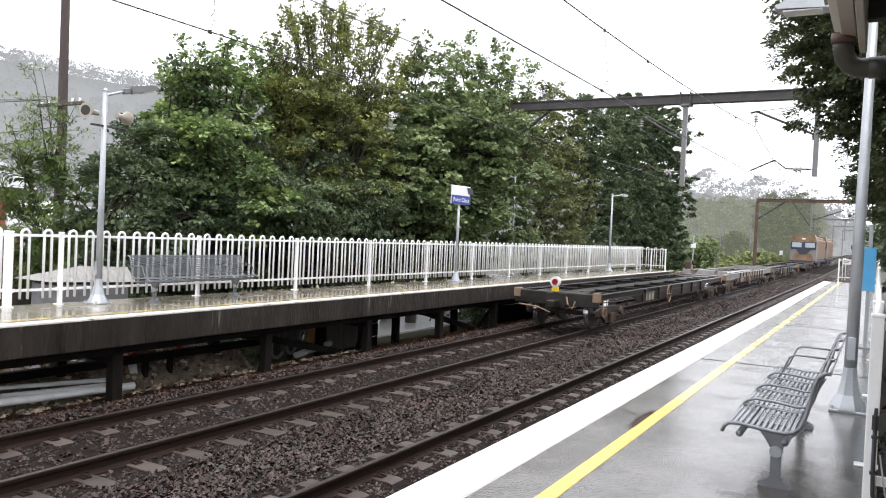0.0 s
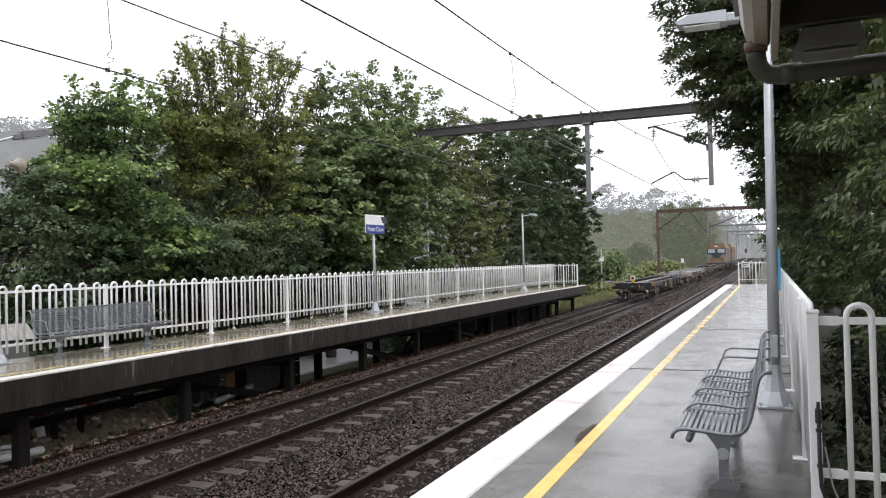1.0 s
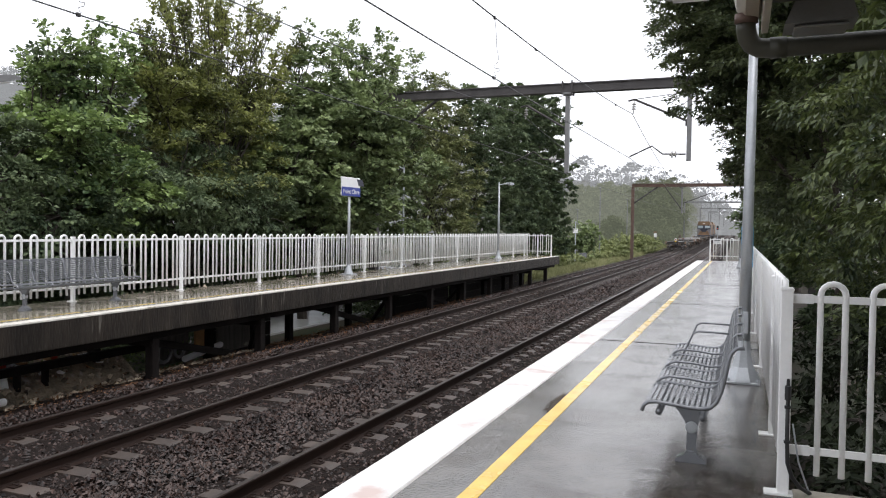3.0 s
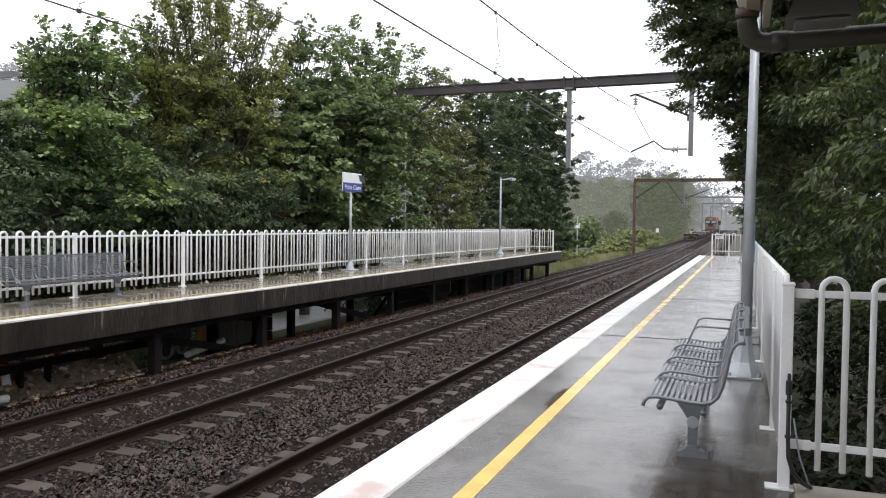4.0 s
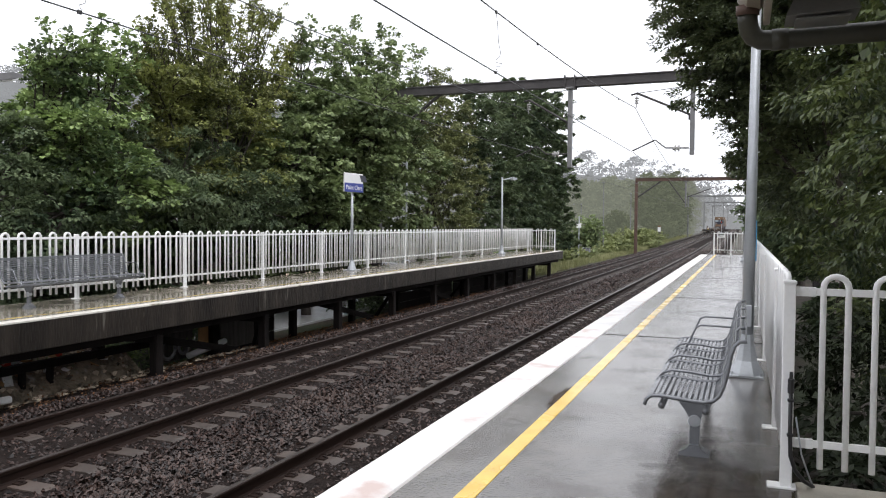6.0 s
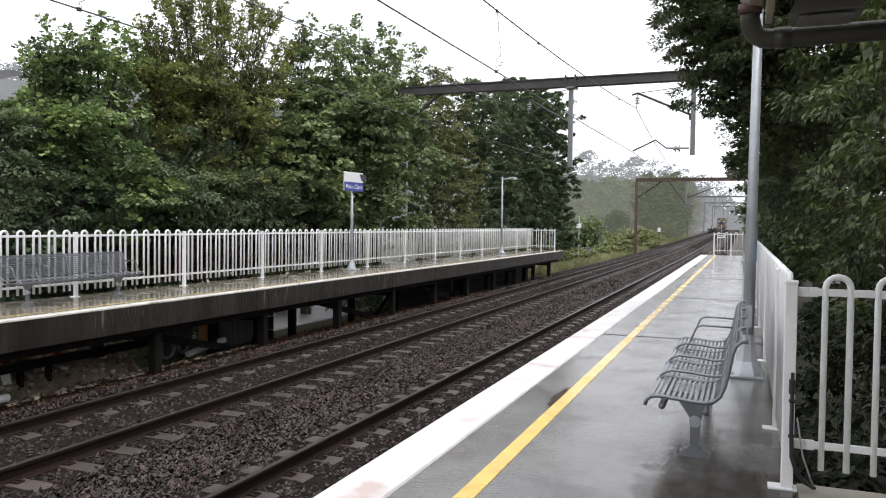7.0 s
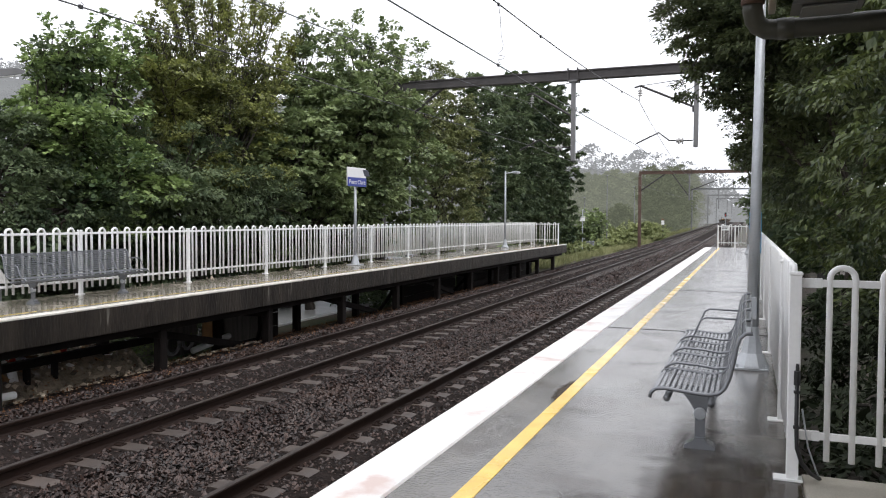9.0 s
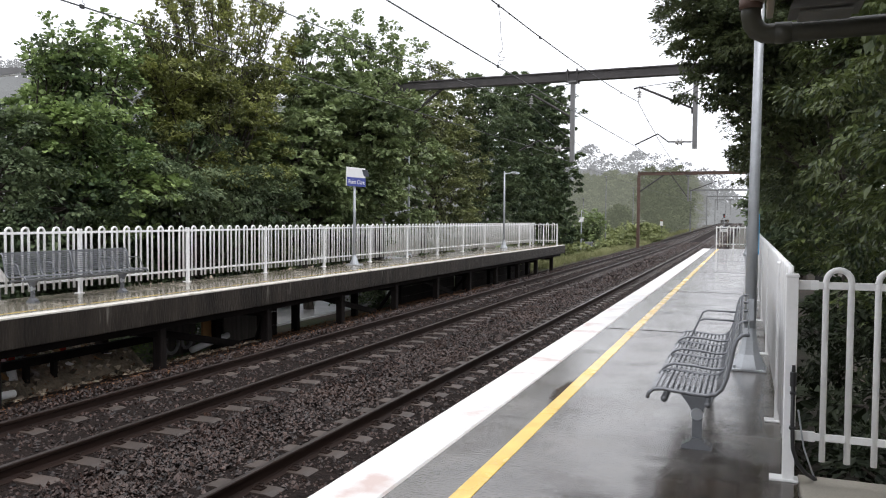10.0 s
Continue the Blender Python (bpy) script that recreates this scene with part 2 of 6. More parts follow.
# ---- mesh helpers ----
class Shape:
    """Collects boxes, tubes and faces into one mesh."""
    def __init__(self):
        self.v, self.f = [], []

    def add(self, verts, faces, m=None):
        o = len(self.v)
        self.v += [tuple(m @ Vector(p)) if m else tuple(p) for p in verts]
        self.f += [tuple(i + o for i in q) for q in faces]
        return self

    def box(self, x0, y0, z0, x1, y1, z1, c=0.004, m=None):
        """A box with chamfered edges."""
        c = min(c, 0.3 * min(x1 - x0, y1 - y0, z1 - z0))
        lo, hi, v, idx = (x0, y0, z0), (x1, y1, z1), [], {}
        for sx in (0, 1):
            for sy in (0, 1):
                for sz in (0, 1):
                    s = (sx, sy, sz)
                    for a in range(3):
                        p = [(hi[k] if s[k] else lo[k]) + (0 if k == a else (-c if s[k] else c)) for k in range(3)]
                        idx[s, a] = len(v)
                        v.append(p)
        f = []
        for a in range(3):
            b, d = (a + 1) % 3, (a + 2) % 3
            for s in (0, 1):
                q = []
                for tb, td in ((0, 0), (1, 0), (1, 1), (0, 1)):
                    k = [0, 0, 0]
                    k[a], k[b], k[d] = s, tb, td
                    q.append(idx[tuple(k), a])
                f.append(tuple(q if s else q[::-1]))
        for a in range(3):
            b, d = (a + 1) % 3, (a + 2) % 3
            for tb in (0, 1):
                for td in (0, 1):
                    k0, k1 = [0, 0, 0], [0, 0, 0]
                    k0[b] = k1[b] = tb
                    k0[d] = k1[d] = td
                    k1[a] = 1
                    k0, k1 = tuple(k0), tuple(k1)
                    q = (idx[k0, b], idx[k0, d], idx[k1, d], idx[k1, b])
                    f.append(q if tb != td else q[::-1])
        for s in [(i, j, k) for i in (0, 1) for j in (0, 1) for k in (0, 1)]:
            q = (idx[s, 0], idx[s, 1], idx[s, 2])
            f.append(q if sum(s) % 2 else q[::-1])
        return self.add(v, f, m)

    def tube(self, pts, r, n=8, m=None, caps=True):
        """A round bar along points; r is a number or one radius a point."""
        pts = [Vector(p) for p in pts]
        rs = r if isinstance(r, (list, tuple)) else [r] * len(pts)
        v, f = [], []
        up = Vector((0.13, 0.29, 0.95))
        for i, p in enumerate(pts):
            d = (pts[min(i + 1, len(pts) - 1)] - pts[max(i - 1, 0)]).normalized()
            if abs(d.dot(up)) > 0.95:
                up = Vector((0.9, 0.3, 0.1))
            s = d.cross(up).normalized()
            w = s.cross(d)
            up = w
            v += [p + (s * math.cos(2 * math.pi * k / n) + w * math.sin(2 * math.pi * k / n)) * rs[i] for k in range(n)]
        for i in range(len(pts) - 1):
            f += [(i * n + k, i * n + (k + 1) % n, (i + 1) * n + (k + 1) % n, (i + 1) * n + k) for k in range(n)]
        if caps:
            f += [tuple(range(n))[::-1], tuple(range((len(pts) - 1) * n, len(pts) * n))]
        return self.add(v, f, m)

    def prism(self, outline, y0, y1, m=None):
        """An outline in x and z, drawn along y."""
        n = len(outline)
        v = [(x, y0, z) for x, z in outline] + [(x, y1, z) for x, z in outline]
        f = [(k, (k + 1) % n, n + (k + 1) % n, n + k) for k in range(n)]
        return self.add(v, f + [tuple(range(n))[::-1], tuple(range(n, 2 * n))], m)

    def mesh(self, name, mat, smooth=False):
        me = bpy.data.meshes.new(name)
        me.from_pydata(self.v, [], self.f)
        bm = bmesh.new()
        bm.from_mesh(me)
        bmesh.ops.recalc_face_normals(bm, faces=bm.faces)
        bm.to_mesh(me)
        bm.free()
        if smooth:
            me.polygons.foreach_set("use_smooth", [True] * len(me.polygons))
        me.materials.append(mat)
        return me


def big_mesh(name, verts, faces, mat, smooth=False):
    """A mesh from arrays; faces all have the same number of corners."""
    verts, faces = np.asarray(verts, dtype=np.float32), np.asarray(faces, dtype=np.int32)
    me = bpy.data.meshes.new(name)
    k = faces.shape[1]
    me.vertices.add(len(verts))
    me.vertices.foreach_set("co", verts.ravel())
    me.loops.add(faces.size)
    me.loops.foreach_set("vertex_index", faces.ravel())
    me.polygons.add(len(faces))
    me.polygons.foreach_set("loop_start", np.arange(0, faces.size, k, dtype=np.int32))
    me.polygons.foreach_set("use_smooth", np.full(len(faces), smooth))
    me.update(calc_edges=True)
    me.materials.append(mat)
    return me


def thing(name, label, category, group="", kind="", m=None):
    ob = tagged(new(name), label, category, group, kind)
    if m:
        ob.matrix_basis = m
    return ob


def part(name, mesh, parent, label="", m=None, kind=""):
    ob = new(name, mesh)
    ob.parent = parent
    if m:
        ob.matrix_basis = m
    return tagged(ob, label, kind=kind)


def solid(name, shape, mat, label, category, group="", kind="", smooth=False):
    return tagged(new(name, shape.mesh(name, mat, smooth)), label, category, group, kind)


# ---- the railway ----
RAIL_TOP, TRACK_X = -1.05, (-7.767, -3.823)   # far track, near track


def grade(y):
    """The line climbs gently past the platforms."""
    d = max(0.0, y - 60)
    return 0.0075 * d * d / 80 if d < 40 else 0.0075 * (d - 20)


GRADE = np.vectorize(grade, otypes=[float])


def ground_and_bed():
    s = Shape()
    ys = [-60, -20, 0, 20, 40, 60, 75, 90, 100, 120, 160, 200, 260, 330, 420, 520]
    xs = [-1500, -400, -120, -60, -30, -16, -12.5, -11, -9.9]
    v, f = [], []
    for y in ys:
        for x in xs:
            v.append((x, y, -1.5 + grade(y) - (0.35 if x < -12 else 0) + (0.15 if x > -10.5 else 0)))
    n = len(xs)
    f += [(j * n + i, j * n + i + 1, (j + 1) * n + i + 1, (j + 1) * n + i) for j in range(len(ys) - 1) for i in range(n - 1)]
    s.add(v, f)
    v, f = [], []
    xs = [-1.4, 0.2, 3, 8, 40, 400, 1500]
    for y in ys:
        for x in xs:
            v.append((x, y, -1.3 + grade(y) + (0.5 if 1 < x < 40 else 0)))
    n = len(xs)
    f += [(j * n + i, j * n + i + 1, (j + 1) * n + i + 1, (j + 1) * n + i) for j in range(len(ys) - 1) for i in range(n - 1)]
    s.add(v, f)
    # strip under the tracks, and the plain out to the horizon
    v = [(-9.9, y, -1.35 + grade(y)) for y in ys] + [(-1.4, y, -1.3 + grade(y)) for y in ys]
    k = len(ys)
    s.add(v, [(i, k + i, k + i + 1, i + 1) for i in range(k - 1)])
    z = -1.5 + grade(520)
    s.add([(-1500, 520, z), (1500, 520, z), (2500, 3500, z), (-2500, 3500, z)], [(0, 1, 2, 3)])
    s.add([(-1500, -60, -1.5), (1500, -60, -1.5), (1500, -900, -1.5), (-1500, -900, -1.5)], [(0, 3, 2, 1)])
    tagged(new("ground", s.mesh("ground", M_DIRT)), "damp brown earth with leaf litter and weeds", "ground", kind="structure")
    # ballast bed with its shoulders
    b = Shape()
    prof = [(-10.4, -1.34), (-9.6, -1.24), (-9.1, -1.225), (-6.3, -1.225), (-5.8, -1.25), (-5.3, -1.225), (-2.5, -1.225), (-1.6, -1.25)]
    v = [(x, y, z + grade(y)) for y in ys for x, z in prof]
    n = len(prof)
    b.add(v, [(j * n + i, j * n + i + 1, (j + 1) * n + i + 1, (j + 1) * n + i) for j in range(len(ys) - 1) for i in range(n - 1)])
    tagged(new("ballast_bed", b.mesh("ballast_bed", M_BED)), "wet crushed-stone bed under the two tracks, darkened for the gaps between stones", "ballast", kind="structure")


def ballast_stones():
    """Loose angular stones, thinning with distance; joined."""
    rng = np.random.default_rng(5)
    parts = []
    for y0, y1, per, size in ((4.0, 10, 680, 0.0265), (10, 18, 420, 0.03), (18, 30, 210, 0.037), (30, 50, 60, 0.05), (50, 95, 20, 0.075)):
        n = int((y1 - y0) * 7.9 * per)
        x, y = rng.uniform(-9.9, -2.0, n), rng.uniform(y0, y1, n)
        keep = np.ones(n, bool)
        for c in TRACK_X:
            d = np.abs(x - c)
            on_sleeper = (np.abs((y - 0.2) % 0.65 - 0.325) < 0.14) & (d < 1.2)
            keep &= ~((np.abs(d - 0.7525) < 0.05))
            keep &= ~(on_sleeper & (rng.random(n) < np.where(d < 0.42, 0.75, 0.997)))
        x, y = x[keep], y[keep]
        z = np.full(len(x), -1.213)
        for c in TRACK_X:
            d = np.abs(x - c)
            z = np.where(d < 1.35, -1.243, z)
        z = np.where(x < -9.3, -1.19 - (-9.3 - x) * 0.2, z)
        z = z + GRADE(y)
        parts.append((x, y, z + rng.uniform(-0.024, 0.03, len(x)), size * rng.uniform(0.55, 1.35, len(x))))
    x, y, z, r = (np.concatenate([p[i] for p in parts]) for i in range(4))
    n = len(x)
    base = np.array([(1, 0, 0), (0, 1, 0), (-1, 0, 0), (0, -1, 0), (0.15, 0.1, 0.75), (-0.1, 0.05, -0.75)])
    tri = np.array([(0, 1, 4), (1, 2, 4), (2, 3, 4), (3, 0, 4), (1, 0, 5), (2, 1, 5), (3, 2, 5), (0, 3, 5)])
    a = rng.uniform(0, 2 * np.pi, n)
    v = base[None] * rng.uniform(0.55, 1.25, (n, 6, 1)) + rng.normal(0, 0.15, (n, 6, 3))
    tilt = rng.normal(0, 0.45, (n, 2))
    v[:, :, 2] += v[:, :, 0] * tilt[:, :1] + v[:, :, 1] * tilt[:, 1:]
    c, s = np.cos(a)[:, None], np.sin(a)[:, None]
    v = np.stack([v[:, :, 0] * c - v[:, :, 1] * s, v[:, :, 0] * s + v[:, :, 1] * c, v[:, :, 2]], 2) * r[:, None, None]
    v += np.stack([x, y, z], 1)[:, None]
    for far, mat, label in ((True, M_BALLAST_RUST, "rust-stained crushed stone ballast along the far track"), (False, M_BALLAST, "wet brown-grey crushed stone ballast along the near track")):
        pick = (x < -6.0 + 0.3 * np.sin(y * 1.7)) == far
        w = v[pick]
        f = (tri[None] + (np.arange(len(w)) * 6)[:, None, None]).reshape(-1, 3)
        tagged(new("ballast", big_mesh("ballast", w.reshape(-1, 3), f, mat)), label, "ballast", kind="stuff")


def rail_shape(x, ys):
    """A flat-bottomed rail along the line; the worn head is its own strip of faces."""
    half = [(0.073, -0.178), (0.073, -0.166), (0.02, -0.148), (0.01, -0.13), (0.0085, -0.05), (0.034, -0.038), (0.036, -0.008), (0.028, 0)]
    prof = half + [(-a, b) for a, b in half[::-1]]
    n, v, f = len(prof), [], []
    for y in ys:
        v += [(x + a, y, RAIL_TOP + b + grade(y)) for a, b in prof]
    for j in range(len(ys) - 1):
        f += [(j * n + i, j * n + (i + 1) % n, (j + 1) * n + (i + 1) % n, (j + 1) * n + i) for i in range(n)]
    f += [tuple(range(n)), tuple(range((len(ys) - 1) * n, len(ys) * n))[::-1]]
    s = Shape().add(v, f)
    me = s.mesh("rail", M_RAIL)
    me.materials.append(M_HEAD)
    for p in me.polygons:
        if p.normal.z > 0.8 and p.center.z - grade(p.center.y) > RAIL_TOP - 0.02:
            p.material_index = 1
    return me


def sleeper_mesh():
    s = Shape()
    s.prism([(-1.25, -0.17), (1.25, -0.17), (1.25, -0.012), (1.2, 0.0), (0.5, 0.0), (0.35, -0.03), (-0.35, -0.03), (-0.5, 0), (-1.2, 0), (-1.25, -0.012)], -0.12, 0.12)
    return s.mesh("sleeper", M_SLEEPER)


def tracks():
    ys = [-12, 0, 10, 20, 30, 40, 50, 60, 67, 75, 82, 90, 110, 130, 160, 190, 230, 270, 320, 380]
    sm = sleeper_mesh()
    clip = Shape()
    clip.tube([(-0.03, -0.05, 0), (-0.03, 0.03, 0.035), (0.03, 0.05, 0.04), (0.05, 0, 0.02), (0.03, -0.04, 0.04)], 0.009, 5).box(-0.05, -0.05, -0.01, 0.06, 0.05, 0.012)
    cm = clip.mesh("rail_clip", M_RAIL)
    for x, label in ((TRACK_X[0], "far railway track with rust-brown wet rails"), (TRACK_X[1], "near railway track with dark wet rails beside the platform")):
        t = thing("railway_track", label, "railway track", "tracks")
        for d in (-0.7525, 0.7525):
            part("rail", rail_shape(x + d, ys), t, "rust-brown rail with a worn shiny head")
        for k in range(140):
            y = 0.525 + 0.65 * (k - 6)
            part("sleeper", sm, t, m=pose(x, y, -1.21 + grade(y)))
            if k < 60:
                for d in (-0.7525, 0.7525):
                    for side in (-1, 1):
                        part("rail_clip", cm, t, m=pose(x + d + side * 0.09, y, -1.205, 0, 0, 0 if side > 0 else 180))
        s = Shape()
        for k in range(140, 560):
            y = 0.525 + 0.65 * (k - 6)
            s.box(x - 1.25, y - 0.12, -1.35 + grade(y), x + 1.25, y + 0.12, -1.21 + grade(y))
        part("distant_sleeper", s.mesh("distant_sleeper", M_SLEEPER), t, kind="stuff")


# ---- platforms ----
def near_platform():
    p = tagged(new("platform_near"), "wet grey concrete platform with a white edge and yellow line", "platform", kind="structure")
    joints = [-6.0, -1.0, 10.72, 16.9, 23.6, 30.4, 37.2, 43.6]
    for a, b in zip(joints[:-1], joints[1:]):
        s = Shape().box(-1.80, a + 0.014, -0.16, 0.30, b - 0.014, 0.0, 0.006)
        part("slab", s.mesh("slab", M_CONC), p)
        s = Shape().box(-2.17, a + 0.006, -0.2, -1.806, b - 0.006, 0.003, 0.012)
        part("edge_strip", s.mesh("edge_strip", M_EDGE), p, "white-painted platform edge with worn pinkish patches")
    for y in joints[2:-1]:
        part("joint_filler", Shape().box(-1.80, y - 0.03, -0.1, 0.30, y + 0.012, 0.0025, 0.002).mesh("joint_filler", M_FILLER), p, "dark joint filler")
    s = Shape().box(-1.462, -6, -0.02, -1.352, 43.5, 0.004, 0.002)
    part("yellow_line", s.mesh("yellow_line", M_YELLOW), p, "worn yellow safety line")
    s = Shape().box(-0.26, -1.0, -0.003, -0.003, 1.0, 0.0035)
    part("dirt_patch", s.mesh("dirt_patch", M_PUDDLE), p, "brown dirt washed against the yellow line", m=pose(-1.462, 6.6, 0))
    s = Shape().box(-1.45, -2.4, -0.003, 0.095, 2.4, 0.002)
    part("stain", s.mesh("stain", M_STAIN), p, "brown wet stain on the concrete, dark tree reflection included in its colour", m=pose(0.2, 3.3, 0))
    s = Shape().box(0.306, -6, -0.2, 7.0, 4.98, -0.004, 0.01)
    part("forecourt_slab", s.mesh("forecourt_slab", M_SLAB), p, "tan concrete paving")
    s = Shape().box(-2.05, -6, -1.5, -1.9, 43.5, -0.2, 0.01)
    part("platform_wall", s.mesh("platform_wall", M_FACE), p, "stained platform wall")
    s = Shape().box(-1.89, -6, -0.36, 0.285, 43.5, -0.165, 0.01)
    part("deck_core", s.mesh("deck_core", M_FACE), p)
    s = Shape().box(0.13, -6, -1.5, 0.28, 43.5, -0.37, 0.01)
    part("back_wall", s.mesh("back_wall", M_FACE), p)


FAR_Z = 0.07


def far_platform():
    p = tagged(new("platform_far"), "raised concrete platform on dark timber trestles", "platform", kind="structure")
    joints = [-3 + 3.35 * k for k in range(14)] + [43.2]
    for a, b in zip(joints[:-1], joints[1:]):
        part("slab", Shape().box(-11.75, a + 0.004, FAR_Z - 0.18, -9.72, b - 0.004, FAR_Z, 0.006).mesh("slab", M_CONC_FAR), p)
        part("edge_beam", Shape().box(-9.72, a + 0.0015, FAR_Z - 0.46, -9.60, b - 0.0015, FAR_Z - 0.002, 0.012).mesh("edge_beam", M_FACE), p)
        part("edge_strip", Shape().box(-9.80, a + 0.004, FAR_Z - 0.03, -9.595, b - 0.004, FAR_Z + 0.004, 0.006).mesh("edge_strip", M_EDGE_FAR), p, "white-painted platform edge")
    part("yellow_line", Shape().box(-10.06, -3, FAR_Z - 0.02, -9.98, 43.1, FAR_Z + 0.004, 0.002).mesh("yellow_line", M_YELLOW_FAR), p, "thin yellow safety line")
    for x in (-9.95, -11.3):
        part("girder", Shape().box(x - 0.1, -3, FAR_Z - 0.62, x + 0.1, 43.1, FAR_Z - 0.185, 0.01).mesh("girder", M_TIMBER), p, "dark timber girder")
    for k in range(12):
        y = 4.35 + 3.35 * k
        for x in (-9.92, -11.3):
            part("trestle_post", Shape().box(x - 0.09, y - 0.09, -1.75, x + 0.09, y + 0.09, FAR_Z - 0.6, 0.015).mesh("trestle_post", M_TIMBER), p)
        part("cross_head", Shape().box(-11.6, y - 0.1, FAR_Z - 0.76, -9.86, y + 0.1, FAR_Z - 0.6, 0.012).mesh("cross_head", M_TIMBER), p)
    for a, b in ((-3, 7.7), (7.702, 12.4)):
        part("waler", Shape().box(-11.15, a, -1.0, -11.0, b, -0.86, 0.012).mesh("waler", M_TIMBER), p, "low dark timber rail")
    for y in (14.35, 21.1, 27.8):
        part("brace", Shape().tube([(-9.95, y, -0.6), (-11.2, y + 1.5, -1.5)], 0.06, 6).mesh("brace", M_TIMBER), p)
    for y in (11.05, 17.75, 24.45):
        part("brace", Shape().box(-0.045, 0, -0.075, 0.045, 3.35, 0.075, 0.01, pose(-10.6, y + 0.1, -0.62, -13, 0, 0)).mesh("brace", M_TIMBER), p, "slanting timber brace")
    for k in range(3):
        y = 8.6 + 0.55 * k
        part("stump", Shape().box(-11.1, y, -1.6, -11.0, y + 0.09, -1.0, 0.01).mesh("stump", M_TIMBER), p)


# ---- loop-topped fences ----
def hoop_mesh(r):
    s = Shape()
    w, top, low = 0.064, 1.225, 0.12
    pts = [(0, -w, low), (0, -w, top - w)] + [(0, -w * math.cos(a), top - w + w * math.sin(a)) for a in [math.pi * k / 8 for k in range(1, 8)]] + [(0, w, top - w), (0, w, low)]
    return s.tube(pts, r, 8).mesh("hoop", M_WHITE, True)


HOOP, STOUT_HOOP = hoop_mesh(0.018), hoop_mesh(0.022)
POST = Shape().box(-0.032, -0.032, 0, 0.032, 0.032, 1.19, 0.004).box(-0.037, -0.037, 1.178, 0.037, 0.037, 1.2, 0.006).box(-0.1, -0.05, 0, 0.055, 0.05, 0.014, 0.003).mesh("post", M_WHITE)


def fence(name, a, b, z, label, step=3.05, group="platform fences", ends=(True, True), pitch=0.30):
    """A fence of loops between posts from a to b, in plan."""
    a, b = Vector(a), Vector(b)
    length, way = (b - a).length, (b - a).normalized()
    turn = math.degrees(math.atan2(way.y, way.x)) - 90
    f = thing(name, label, "fence", group)
    n = max(1, round(length / step))
    step = length / n
    for k in range(n + 1):
        if (k > 0 or ends[0]) and (k < n or ends[1]):
            q = a + way * step * k
            part("post", POST, f, m=pose(q.x, q.y, z, 0, 0, turn))
    for k in range(n):
        q = a + way * step * k
        for h in (1.135, 0.26):
            part("rail", Shape().box(-0.011, 0.034, h - 0.021, 0.011, step - 0.034, h + 0.021, 0.003)
                 .box(-0.016, 0.034, h - 0.027, 0.016, 0.075, h + 0.027, 0.002).box(-0.016, step - 0.075, h - 0.027, 0.016, step - 0.034, h + 0.027, 0.002).mesh("rail", M_WHITE), f, m=pose(q.x, q.y, z, 0, 0, turn))
        m = max(1, round((step - 0.12) / pitch))
        gap = (step - 0.09) / m
        for i in range(m):
            h = q + way * (0.045 + gap * (i + 0.5))
            part("hoop", STOUT_HOOP if z else HOOP, f, m=pose(h.x, h.y, z, 0, 0, turn))
    return f


ground_and_bed()
near_platform()
far_platform()
tracks()
fence("platform_fence", (-11.5, 7.8), (-11.5, 7.8 + 3.05 * 12 - 1.2), FAR_Z, "white loop-topped steel fence along the far platform", 3.05)
fence("end_fence", (-11.45, 42.4), (-9.9, 42.4), FAR_Z, "short white loop-topped fence across the far platform end", 0.8)
fence("platform_fence", (-11.5, 6.95), (-11.5, 7.8), FAR_Z, "short white loop-topped panel at the start of the far platform fence", 0.85, ends=(True, False))
fence("side_gate_fence", (-13.6, 6.8), (-11.55, 6.92), FAR_Z, "white fence returning beside the far platform", 1.0)
fence("platform_fence", (0.25, 4.83), (0.25, 6.22), 0, "short white loop-topped panel ending the near platform fence", 1.4)
fence("platform_fence", (0.25, 6.22), (0.25, 43.5), 0, "white loop-topped steel fence along the near platform", 3.1, ends=(False, True))
fence("end_fence", (-1.5, 43.55), (0.2, 43.55), 0, "short white loop-topped fence across the near platform end", 0.85)
RETURN = fence("return_fence", (0.315, 4.86), (3.30, 4.86), 0, "white loop-topped fence turning away from the platform", 3.1, ends=(False, True), pitch=0.268)
for h in (1.135, 0.26):
    part("bracket", Shape().box(0.285, 4.848, h - 0.027, 0.352, 4.872, h + 0.027, 0.003).mesh("bracket", M_WHITE), RETURN)


